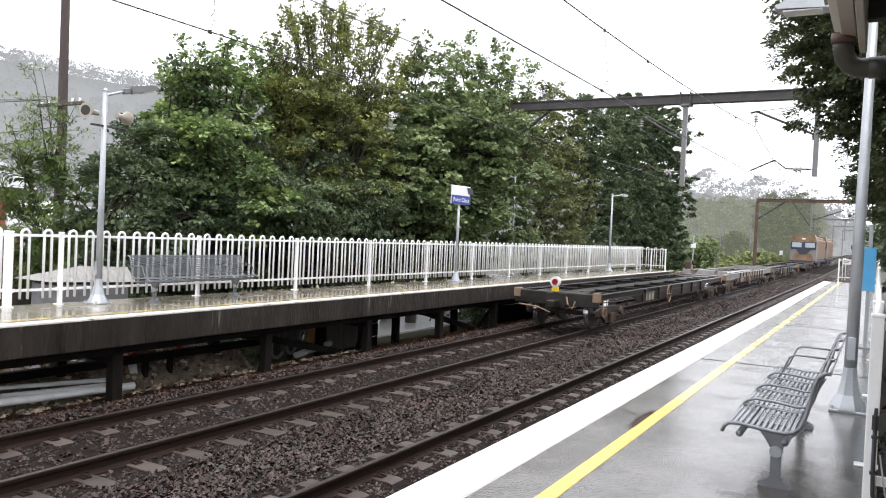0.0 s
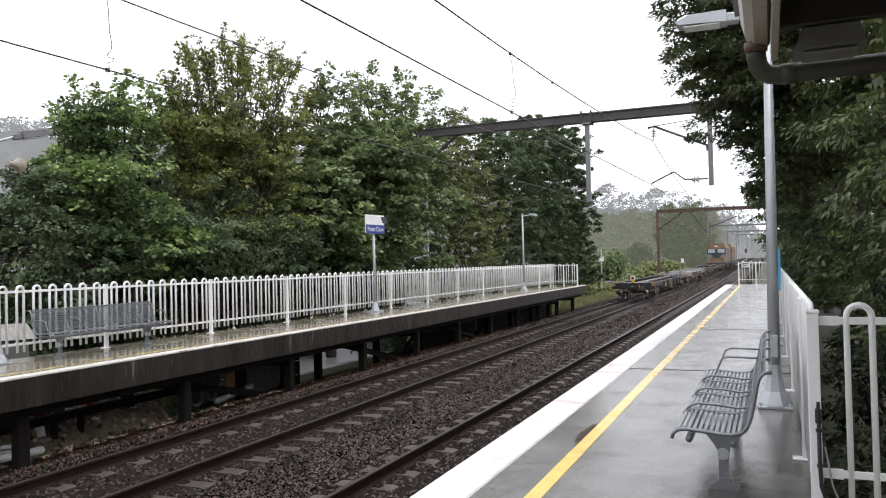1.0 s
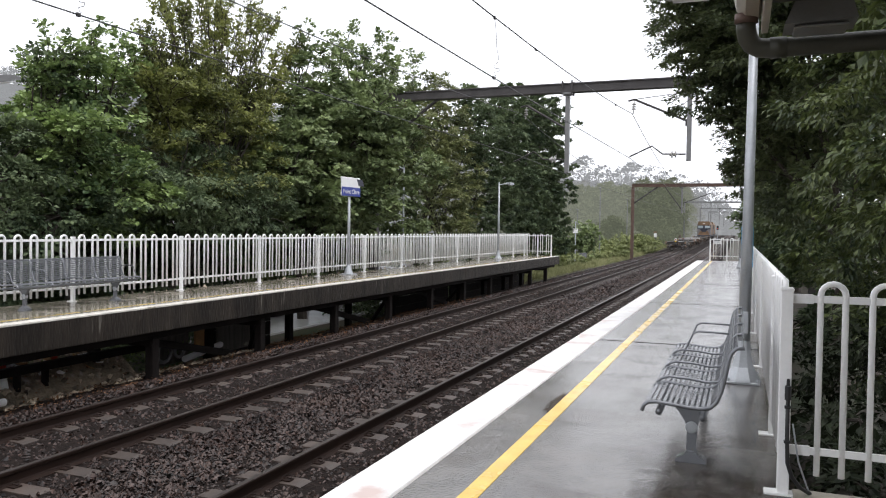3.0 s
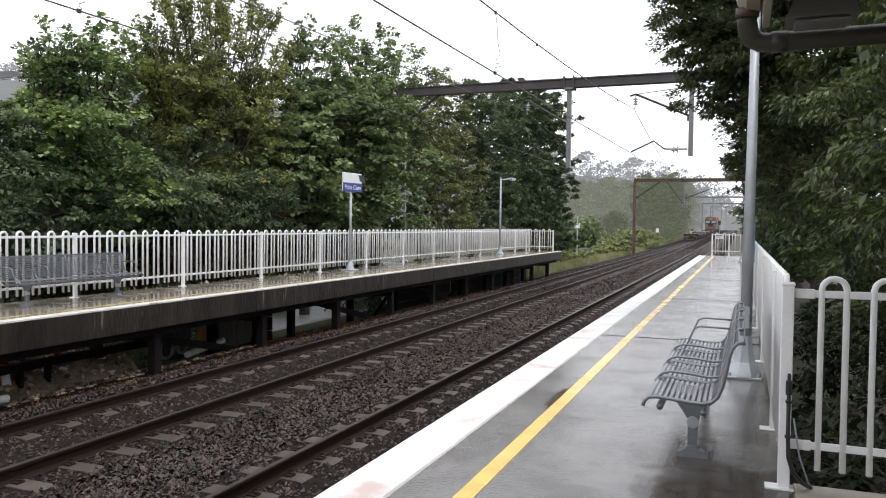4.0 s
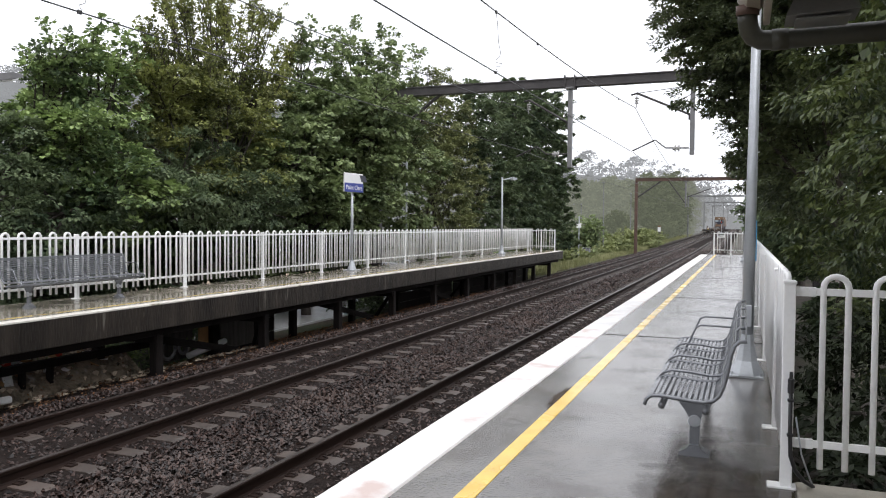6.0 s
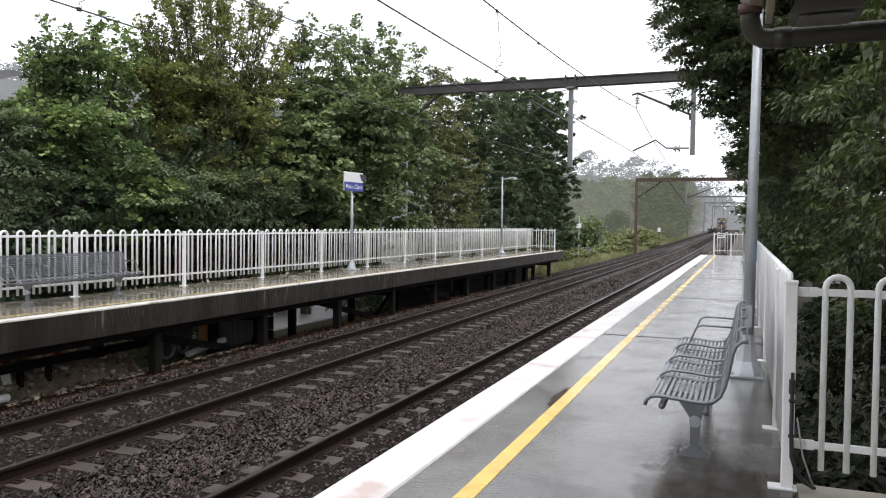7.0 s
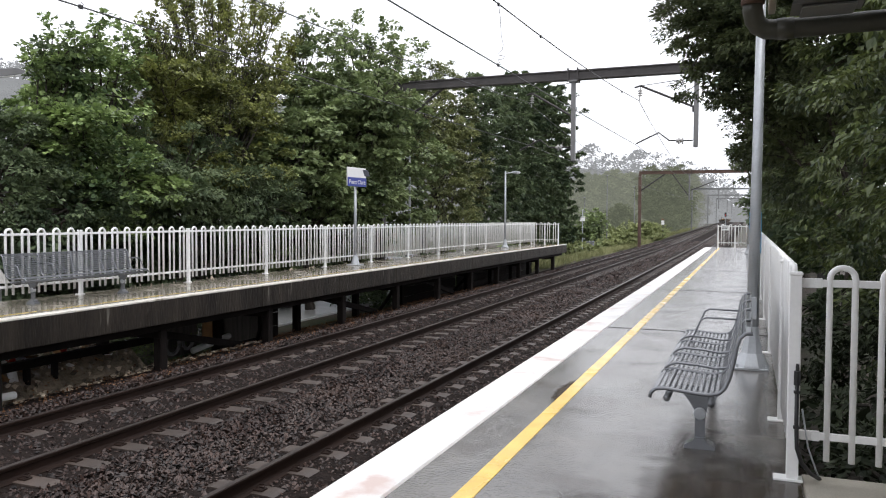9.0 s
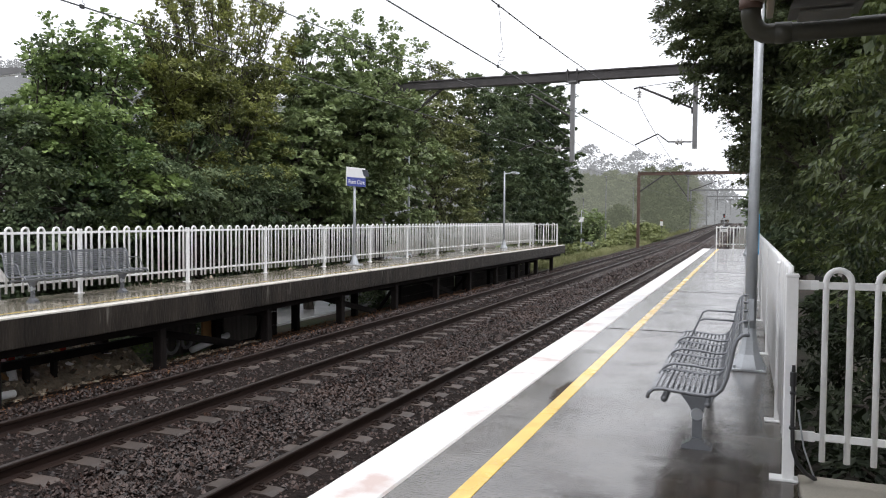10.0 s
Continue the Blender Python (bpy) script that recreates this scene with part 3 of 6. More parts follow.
# ---- trees ----
def leaves(rng, centres, outs, spread, per, size, droop=0.35, slim=0.55, rounded=False):
    """Leaf blades set round twig ends; each blade is two faces folded on its midrib."""
    n = len(centres) * per
    c = np.repeat(centres, per, 0)
    o = np.repeat(outs, per, 0)
    sp = np.repeat(np.broadcast_to(spread, len(centres)), per)
    off = rng.normal(0, 1, (n, 3))
    off /= np.linalg.norm(off, axis=1)[:, None]
    off *= (rng.random(n) ** 0.5 * sp)[:, None]
    off[:, 2] = off[:, 2] * 0.38 - 0.25 * (off[:, 0] ** 2 + off[:, 1] ** 2) / sp
    pos = c + off
    d = o * 0.8 + off / sp[:, None] * 0.7 + rng.normal(0, 0.4, (n, 3))
    d[:, 2] -= droop
    d /= np.linalg.norm(d, axis=1)[:, None]
    up = np.array([0, 0, 1.0]) + o * 0.45 + rng.normal(0, 0.28, (n, 3))
    side = np.cross(d, up)
    side /= np.linalg.norm(side, axis=1)[:, None] + 1e-6
    nor = np.cross(side, d)
    ln = size * rng.uniform(0.6, 1.25, n)[:, None]
    w = ln * slim * 0.5
    if rounded:
        a, b = side * w + nor * w * 0.3, -side * w + nor * w * 0.3
        v = np.stack([pos, pos + d * ln * 0.22 + a * 0.8, pos + d * ln * 0.66 + a, pos + d * ln * 0.98, pos + d * ln * 0.66 + b, pos + d * ln * 0.22 + b * 0.8], 1)
        k = (np.arange(n) * 6)[:, None]
        return v.reshape(-1, 3), np.concatenate([k + np.array([q]) for q in ((0, 1, 2), (0, 2, 3), (0, 3, 4), (0, 4, 5))], 1).reshape(-1, 3)
    v = np.stack([pos, pos + d * ln * 0.45 + side * w + nor * w * 0.35, pos + d * ln, pos + d * ln * 0.45 - side * w + nor * w * 0.35], 1)
    k = (np.arange(n) * 4)[:, None]
    return v.reshape(-1, 3), np.concatenate([k + np.array([[0, 1, 2]]), k + np.array([[0, 2, 3]])], 1).reshape(-1, 3)


def tree(name, label, x, y, z0, height, blobs, mat, seed, leaf=0.13, density=13, per=64, trunk_r=0.14, spread=0.4, droop=0.35, slim=0.85,
         group="", category="tree", fill=0.15, twigs=True, inner=6, sprays=(), spray_leaf=1.0, spray_r=0.026, fan=0.28, inner_size=1.7, rounded=False, upright=False, clump=0.55):
    """A trunk with limbs that reach into each part of the crown; blobs: centre and radii of the crown's boughs."""
    rng = np.random.default_rng(seed)
    t = thing(name, label, category, group)
    s = Shape()
    base = Vector((x, y, z0))
    fork = Vector((x + rng.normal(0, 0.15), y + rng.normal(0, 0.15), z0 + height * 0.3))
    s.tube([base, base.lerp(fork, 0.5) + Vector((rng.normal(0, 0.08), rng.normal(0, 0.08), 0)), fork], [trunk_r * 1.35, trunk_r, trunk_r * 0.85], 9)
    cs, os, sps = [], [], []
    for bx, by, bz, rx, ry, rz, *thin in blobs:
        c = Vector((bx, by, bz))
        mid = fork.lerp(c, 0.5) + Vector((rng.normal(0, 0.25), rng.normal(0, 0.25), rng.normal(0.1, 0.2)))
        s.tube([fork, mid, c], [trunk_r * 0.6, trunk_r * 0.4, trunk_r * 0.2], 6)
        n = int(density * (thin[0] if thin else 1.0) * (rx * ry + ry * rz + rx * rz) / 3 * 4)
        # the bough's outside is made of rounded clumps, lit on top and dark between
        m = max(4, int(1.35 * (rx * ry + ry * rz + rx * rz) / clump ** 2))
        hub = rng.normal(0, 1, (m, 3))
        hub /= np.linalg.norm(hub, axis=1)[:, None]
        at = hub * rng.uniform(0.72, 1.0, m)[:, None] * np.array([rx, ry, rz])
        pick = rng.integers(0, m, n)
        u = rng.normal(0, 1, (n, 3)) + hub[pick] * 0.7 + np.array([0, 0, 0.45])
        u /= np.linalg.norm(u, axis=1)[:, None]
        wide = (clump * rng.uniform(0.6, 1.15, m))[pick] * rng.uniform(0.75, 1.05, n)
        p = np.array([bx, by, bz]) + at[pick] + u * wide[:, None] * np.array([1, 1, 0.75])
        loose = rng.random(n) < fill
        p[loose] = np.array([bx, by, bz]) + u[loose] * rng.uniform(0.35, 0.9, loose.sum())[:, None] * np.array([rx, ry, rz])
        keep = p[:, 2] > z0 + 0.15
        cs.append(p[keep]); os.append(u[keep]); sps.append(np.full(keep.sum(), spread * 0.75) * rng.uniform(0.6, 1.3, keep.sum()))
        if twigs:
            for q in p[keep][::max(1, int(len(p) / 16))]:
                e = Vector(q)
                s.tube([c, c.lerp(e, 0.55) + Vector((rng.normal(0, 0.1), rng.normal(0, 0.1), 0.08)), e], [trunk_r * 0.2, trunk_r * 0.12, 0.006], 5, caps=False)
    sd = []
    for sx, sy, sz, tx, ty, tz, count in sprays:
        for _ in range(max(2, count // 2)):
            a = Vector((sx + rng.normal(0, 0.12), sy + rng.normal(0, 0.12), sz + rng.normal(0, 0.12)))
            e = Vector((tx + rng.normal(0, fan), ty + rng.normal(0, fan), tz + rng.normal(0, fan * 0.8)))
            bend = a.lerp(e, 0.5) + Vector((rng.normal(0, 0.15), rng.normal(0, 0.5 * fan), rng.normal(0.05, 0.15)))
            curve = [a.lerp(bend, k).lerp(bend.lerp(e, k), k) for k in (0, 0.25, 0.5, 0.75, 1.0)]
            s.tube(curve, [spray_r, spray_r * 0.8, spray_r * 0.6, spray_r * 0.4, 0.005], 5, caps=False)
            reach = (e - a).length
            sd.append(np.array(e)[None])
            for _ in range(int(3 + reach * (2.6 if upright else 1.6))):
                k = rng.uniform(0.3, 0.97)
                p = a.lerp(bend, k).lerp(bend.lerp(e, k), k)
                d = (e - a).normalized() * 0.6 + Vector(rng.normal(0, 0.75, 3))
                if upright:
                    d = Vector((0, 0, 0.7)) + (e - a).normalized() * 0.7 + Vector(rng.normal(0, 0.55, 3))
                q = p + d.normalized() * rng.uniform(0.3, 0.85) * min(1.0, 0.4 + reach * 0.25)
                s.tube([p, p.lerp(q, 0.5) + Vector((0, 0, 0.05)), q], [spray_r * 0.35, spray_r * 0.25, 0.004], 4, caps=False)
                sd.append(np.array([p.lerp(q, f) for f in ((0.25, 0.45, 0.65, 0.85, 1.0) if upright else (0.6, 1.0, 1.1))]) + rng.normal(0, 0.03, (5 if upright else 3, 3)))
    part("trunk", s.mesh("trunk", M_BARK), t, "brown trunk and limbs")
    v, f = leaves(rng, np.concatenate(cs), np.concatenate(os), np.concatenate(sps), per, leaf, droop, slim, rounded)
    # larger shaded leaves deep inside the crown
    ins, ino = [], []
    for bx, by, bz, rx, ry, rz, *thin in blobs:
        n = int(inner * (0.3 if thin and thin[0] < 1 else 1.0) * (rx * ry + ry * rz + rx * rz) / 3 * 4)
        u = rng.normal(0, 1, (n, 3))
        u /= np.linalg.norm(u, axis=1)[:, None]
        p = np.array([bx, by, bz]) + u * (0.78 * rng.random(n) ** 0.5)[:, None] * np.array([rx, ry, rz])
        k = p[:, 2] > z0 + 0.2
        ins.append(p[k]); ino.append(u[k])
    v2, f2 = leaves(rng, np.concatenate(ins), np.concatenate(ino), spread * 0.8, 5, leaf * inner_size, droop, 0.7, rounded)
    v, f = np.concatenate([v, v2]), np.concatenate([f, f2 + len(v)])
    if sd:
        sd = np.concatenate(sd)
        v2, f2 = leaves(rng, sd, np.tile([[0.0, 0.0, 0.6]], (len(sd), 1)), 0.12 if upright else 0.2, 9 if upright else 11, leaf * spray_leaf, -0.3 if upright else 0.15, slim, rounded)
        v, f = np.concatenate([v, v2]), np.concatenate([f, f2 + len(v)])
    part("crown", big_mesh("crown", v, f, mat), t)
    return t


def platform_trees():
    g = "trees behind the far platform"
    tree("tree", "leafy dark green tree beside the street lamp", -15.5, 10.8, -1.8, 6.0,
         [(-15.2, 12.0, 2.0, 1.4, 0.9, 1.5), (-15.5, 12.9, 3.0, 1.3, 1.0, 0.9), (-15.6, 12.2, 0.4, 1.3, 1.0, 1.5), (-15.6, 13.4, -0.2, 1.0, 1.4, 1.2), (-14.2, 13.0, 1.7, 1.1, 1.6, 0.8)], L_DARK, 11, 0.11, group=g, inner_size=1.5, inner=14, sprays=[(-15.2, 13.2, 3.8, -15.0, 13.3, 5.2, 3), (-15.2, 13.0, 3.8, -15.0, 13.8, 5.0, 2)])
    tree("tree", "bright green broad-leaved tree overhanging the fence", -14.8, 13.6, -1.8, 6.0,
         [(-14.4, 13.6, 3.0, 1.4, 1.3, 1.0), (-14.2, 14.3, 2.1, 1.3, 1.5, 1.1), (-15.2, 14.7, 4.6, 1.3, 1.3, 1.0), (-15.1, 13.6, 4.2, 1.0, 0.8, 0.8), (-15.0, 13.4, 5.1, 0.7, 0.7, 0.5, 0.8)], L_BRIGHT, 12, 0.115, group=g, slim=0.95, rounded=True, per=46, inner_size=1.35, inner=14, sprays=[(-15.2, 13.6, 4.4, -15.0, 12.8, 5.45, 4), (-15.2, 14.8, 4.2, -15.1, 14.1, 5.85, 4), (-15.2, 15.0, 4.4, -15.1, 14.9, 6.05, 4), (-15.2, 15.2, 4.4, -15.1, 15.6, 5.8, 4), (-15.2, 15.4, 4.4, -15.1, 16.2, 6.2, 4)])
    tree("tree", "tall olive-green tree with spreading dark branches and an open top", -15.6, 19.0, -1.8, 9.5,
         [(-15.3, 17.5, 4.6, 1.5, 1.2, 1.4), (-15.5, 18.3, 5.6, 1.3, 1.1, 1.0, 0.6), (-15.2, 21.2, 5.2, 1.5, 1.3, 1.2, 0.6), (-14.7, 18.8, 3.6, 1.7, 2.1, 1.7)], L_OLIVE, 13, 0.11, density=14, inner=9, group=g,
         spray_leaf=0.8, spray_r=0.042, fan=0.32, upright=True,
         sprays=[(-15.3, 19.0, 3.2, -15.3, 16.3, 5.4, 8), (-15.3, 19.1, 3.2, -15.4, 16.7, 6.4, 8), (-15.3, 19.2, 3.2, -15.4, 17.3, 7.2, 9), (-15.3, 19.4, 3.2, -15.5, 18.2, 7.9, 10), (-15.3, 19.6, 3.2, -15.6, 19.2, 8.4, 10),
                 (-15.3, 19.8, 3.2, -15.6, 20.3, 8.6, 10), (-15.3, 20.0, 3.2, -15.5, 21.5, 8.6, 10), (-15.3, 20.2, 3.2, -15.4, 22.8, 8.6, 9), (-15.3, 20.4, 3.2, -15.2, 23.8, 7.9, 8), (-15.0, 19.6, 3.0, -14.4, 18.6, 6.0, 8), (-15.0, 20.0, 3.0, -14.4, 21.0, 6.2, 8)])
    tree("tree", "dense dark green tree behind the fence", -14.2, 16.8, -1.8, 5.5,
         [(-13.9, 16.0, 2.0, 1.4, 1.7, 1.1), (-13.9, 18.2, 2.2, 1.5, 1.6, 1.3), (-13.7, 19.6, 1.9, 1.2, 1.4, 0.9), (-15.8, 16.0, 0.2, 1.0, 1.8, 1.2), (-15.8, 19.0, 0.2, 1.0, 1.8, 1.2), (-14.2, 16.8, 2.8, 1.3, 1.3, 1.1)], L_DARK, 14, 0.115, group=g, inner_size=1.5, inner=15, slim=0.6)
    tree("tree", "broad green tree with layered hanging leaves", -14.6, 23.8, -1.8, 8.5,
         [(-13.9, 22.0, 3.4, 1.6, 1.5, 1.6), (-14.0, 24.2, 5.0, 1.8, 1.7, 1.5), (-13.6, 25.2, 6.0, 1.2, 1.2, 1.0), (-12.1, 24.4, 5.7, 0.9, 1.2, 0.9), (-12.6, 24.6, 4.4, 1.0, 1.4, 1.2), (-12.9, 24.9, 2.6, 0.9, 1.6, 1.4),
          (-13.8, 23.4, 2.2, 1.5, 1.9, 1.2), (-15.8, 23.4, 0.2, 1.0, 1.9, 1.2), (-14.0, 25.8, 3.0, 1.6, 1.8, 2.0), (-15.0, 26.2, 6.4, 1.2, 1.4, 1.0, 0.45), (-14.8, 23.6, 6.4, 1.0, 1.1, 0.9, 0.5)], L_BROAD, 15, 0.145, group=g, slim=1.0, inner_size=1.35, inner=9, spray_r=0.03, fan=0.38, spray_leaf=0.8,
         sprays=[(-15.0, 23.9, 6.2, -15.0, 23.8, 7.9, 5), (-15.0, 24.2, 6.2, -15.0, 25.0, 8.4, 5), (-15.0, 25.2, 6.4, -15.0, 26.2, 8.5, 5), (-15.0, 26.4, 6.4, -15.0, 27.4, 8.7, 5), (-14.9, 24.6, 6.2, -14.9, 25.6, 7.6, 5)], rounded=True, per=46)
    tree("tree", "tall green tree with an airy top", -15.0, 29.5, -1.8, 9.8,
         [(-14.6, 28.4, 5.2, 1.7, 1.8, 2.0), (-15.0, 29.0, 6.8, 1.2, 1.4, 1.0, 0.5), (-15.2, 31.4, 6.8, 1.3, 1.6, 1.2, 0.5), (-14.0, 29.6, 3.0, 1.7, 2.2, 1.9), (-15.6, 29.0, 0.4, 1.0, 2.4, 1.3), (-14.2, 31.8, 4.8, 1.6, 1.7, 1.9)], L_BROAD, 16, 0.14, density=11, group=g, slim=1.0, inner_size=1.3, spray_r=0.03, fan=0.42, spray_leaf=0.95,
         sprays=[(-15.0, 28.0, 7.0, -15.0, 28.3, 9.2, 6), (-15.0, 28.6, 7.0, -15.0, 29.4, 9.4, 6), (-15.0, 30.0, 7.0, -15.0, 30.8, 9.5, 6), (-15.0, 31.4, 7.0, -15.0, 32.3, 9.7, 6), (-15.0, 32.6, 7.0, -15.0, 34.0, 9.3, 6), (-15.0, 32.9, 6.8, -15.0, 35.2, 8.9, 5)], rounded=True, per=46)
    tree("tree", "green tree hung with creeper", -14.6, 34.0, -1.8, 9.0,
         [(-14.6, 34.2, 6.4, 1.6, 1.8, 2.0), (-14.0, 34.4, 2.8, 1.6, 2.2, 2.8), (-14.8, 36.8, 7.0, 1.5, 1.8, 1.9), (-14.0, 37.4, 3.6, 1.6, 2.0, 2.6)], L_CREEPER, 17, 0.13, density=10.8, group=g, sprays=[(-14.8, 35.0, 8.0, -14.8, 35.4, 9.3, 5), (-14.8, 36.6, 8.0, -14.8, 37.0, 9.6, 5)])
    tree("tree", "dark green bushy tree near the platform end", -14.2, 41.0, -1.8, 10.0,
         [(-14.2, 40.4, 7.0, 1.8, 2.2, 2.2), (-13.8, 41.0, 3.0, 1.8, 2.6, 3.2), (-14.0, 44.4, 8.0, 1.8, 2.2, 2.2), (-13.6, 44.8, 3.6, 1.8, 2.4, 3.0)], L_DARK, 18, 0.15, density=8.1, group=g)
    tree("tree", "dark green creeper-clad tree beyond the platform", -14.2, 51.0, -1.8, 12.0,
         [(-14.2, 48.6, 8.6, 2.0, 2.6, 2.2), (-13.8, 49.0, 4.2, 2.0, 3.0, 3.2), (-14.0, 53.4, 9.6, 2.0, 2.6, 2.2), (-13.8, 54.0, 5.0, 2.0, 3.0, 3.4), (-13.4, 52.0, 1.0, 1.6, 3.4, 2.0), (-14.0, 57.8, 9.4, 1.9, 2.4, 2.4), (-13.8, 58.0, 5.0, 1.9, 2.6, 3.2), (-13.4, 57.8, 1.2, 1.5, 2.6, 1.8)], L_DARK, 19, 0.24, density=3.2, group=g)
    for x, y, top in ((-17.4, 15.0, 3.4), (-17.4, 18.2, 5.2), (-17.3, 21.4, 5.0), (-17.2, 25.0, 5.4), (-17.2, 28.4, 7.0), (-17.2, 31.8, 6.0)):
        tree("tree", "dark bushy tree standing behind the front row", x, y, -1.8, top + 1.5,
             [(x, y, top * 0.25, 1.4, 2.4, 2.2), (x, y + 0.6, top * 0.8, 1.3, 2.0, 1.4)], L_DARK, 30 + int(y), 0.24, density=4.5, per=34, spread=0.6, clump=0.8, group=g, inner=7, twigs=False)
    tree("small_tree", "feathery spreading sapling before the power pole", -19.0, 12.4, -1.8, 5.0,
         [(-18.9, 12.2, 1.0, 1.3, 1.2, 1.2), (-18.0, 12.6, 2.0, 0.9, 0.8, 1.0), (-19.3, 12.0, 2.5, 0.9, 0.7, 1.0), (-18.7, 13.0, 0.2, 1.3, 1.1, 1.0), (-18.7, 12.2, 3.0, 0.7, 0.5, 0.8, 0.7)], L_SHRUB, 20, 0.14, density=20, per=50, trunk_r=0.07, spread=0.36, slim=0.28, clump=0.4, group=g, inner=8,
         sprays=[(-18.9, 12.3, 2.8, -19.3, 12.2, 5.3, 3), (-18.7, 12.4, 2.6, -18.2, 12.5, 4.4, 4), (-19.2, 12.1, 2.6, -20.0, 11.9, 4.2, 4)])
    tree("hedge", "low green hedge below the street", -20.8, 13.5, -1.2, 2.0,
         [(-20.8, 11.5, 0.5, 0.7, 1.6, 0.6), (-20.8, 14.5, 0.4, 0.7, 1.8, 0.6), (-20.8, 17.5, 0.3, 0.7, 1.8, 0.6)], L_SHRUB, 27, 0.1, density=14, per=40, trunk_r=0.05, spread=0.3, group=g, category="hedge", twigs=False)


def embankment_trees():
    g = "trees behind the near platform"
    tree("tree", "dark small-leaved evergreen arching over the near fence", 1.6, 14.0, -0.9, 7.5,
         [(1.7, 12.6, 4.6, 2.0, 2.0, 1.6), (0.6, 13.6, 5.2, 1.3, 1.4, 0.9), (0.9, 12.4, 6.2, 1.9, 1.8, 1.0), (1.1, 14.2, 3.8, 1.0, 1.4, 0.9), (-0.7, 14.0, 5.8, 0.85, 1.2, 0.8, 1.5), (-0.6, 14.2, 4.85, 0.75, 1.1, 0.65, 1.5), (-0.4, 14.0, 5.3, 0.6, 0.7, 0.5, 1.3), (-0.3, 14.4, 4.05, 0.65, 1.2, 0.6, 1.5), (0.3, 13.8, 4.4, 0.7, 1.2, 0.8, 1.3), (0.0, 14.2, 3.4, 0.5, 0.8, 0.5, 1.4), (0.0, 14.0, 5.2, 0.8, 0.8, 0.8, 1.4), (0.4, 14.2, 3.0, 0.6, 0.9, 0.6, 1.3), (0.6, 16.0, 2.9, 0.6, 1.4, 0.9), (0.7, 18.0, 2.4, 0.6, 1.6, 1.0), (0.9, 14.0, 2.4, 0.6, 1.0, 1.0)],
         L_CANOPY, 21, 0.078, clump=0.4, density=24, per=58, trunk_r=0.06, spread=0.26, slim=0.68, droop=0.3, inner_size=1.7, inner=26, group=g)
    tree("tree", "glossy-leaved tree with drooping leaves beside the near fence", 2.4, 9.6, -0.9, 6.5,
         [(1.9, 9.6, 2.4, 1.4, 1.8, 1.5), (2.6, 8.2, 4.4, 1.6, 2.0, 1.5), (2.2, 10.5, 0.9, 1.4, 2.4, 1.2), (1.25, 10.5, 3.49, 0.6, 0.7, 0.6, 1.3), (1.7, 7.9, 2.2, 0.7, 0.8, 0.9), (1.3, 8.2, 3.6, 0.8, 0.8, 0.7), (1.2, 10.6, 4.6, 0.9, 1.0, 0.7)], L_FIG, 28, 0.088, clump=0.42, density=19, per=58, trunk_r=0.05, spread=0.27, slim=0.58, droop=0.75, inner_size=1.5, inner=22, group=g)
    tree("tree", "dense dark evergreen behind the near fence", 3.2, 7.4, -0.9, 6.0,
         [(2.9, 7.4, 1.9, 1.4, 1.5, 1.4), (3.5, 7.2, 3.5, 1.7, 1.5, 1.4), (4.6, 7.4, 1.4, 1.4, 1.2, 2.0, 0.6)], L_FIG, 22, 0.085, clump=0.42, density=19, per=62, trunk_r=0.05, spread=0.25, slim=0.58, droop=0.75, inner_size=1.5, inner=22, group=g)
    tree("shrub", "leafy shrub crowding the foot of the return fence, deep shade in its leaf colour", 1.4, 6.6, -1.3, 1.6,
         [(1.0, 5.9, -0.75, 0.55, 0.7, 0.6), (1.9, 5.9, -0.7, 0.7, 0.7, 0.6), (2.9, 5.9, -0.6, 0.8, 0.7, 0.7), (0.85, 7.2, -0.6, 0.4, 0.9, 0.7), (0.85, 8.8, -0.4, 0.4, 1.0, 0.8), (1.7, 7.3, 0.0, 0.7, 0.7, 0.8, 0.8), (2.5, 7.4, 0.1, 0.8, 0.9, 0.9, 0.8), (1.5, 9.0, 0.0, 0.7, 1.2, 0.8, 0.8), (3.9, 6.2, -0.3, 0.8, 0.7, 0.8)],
         L_SHADED, 25, 0.09, density=20, per=34, trunk_r=0.05, spread=0.28, slim=0.5, droop=0.5, group=g, category="shrub", twigs=False, inner=10)
    tree("tree", "dark evergreen further along the near fence", 2.4, 21.0, -0.9, 7.0,
         [(1.9, 17.5, 3.0, 1.7, 2.2, 1.9), (2.0, 22.0, 2.6, 1.9, 2.4, 1.8), (2.5, 20.0, 0.4, 1.3, 3.0, 1.6), (1.8, 27.0, 1.8, 1.7, 2.4, 2.0)], L_DARK, 23, 0.16, density=6, group=g)
    tree("tree", "bushy dark tree at the far end of the near fence", 2.2, 35.0, -0.9, 5.0,
         [(2.0, 33.0, 1.6, 1.6, 2.6, 2.0), (2.0, 38.0, 1.4, 1.6, 2.6, 1.9), (2.2, 43.0, 1.2, 1.6, 2.6, 1.8)], L_DARK, 24, 0.22, density=4, group=g)


platform_trees()
embankment_trees()


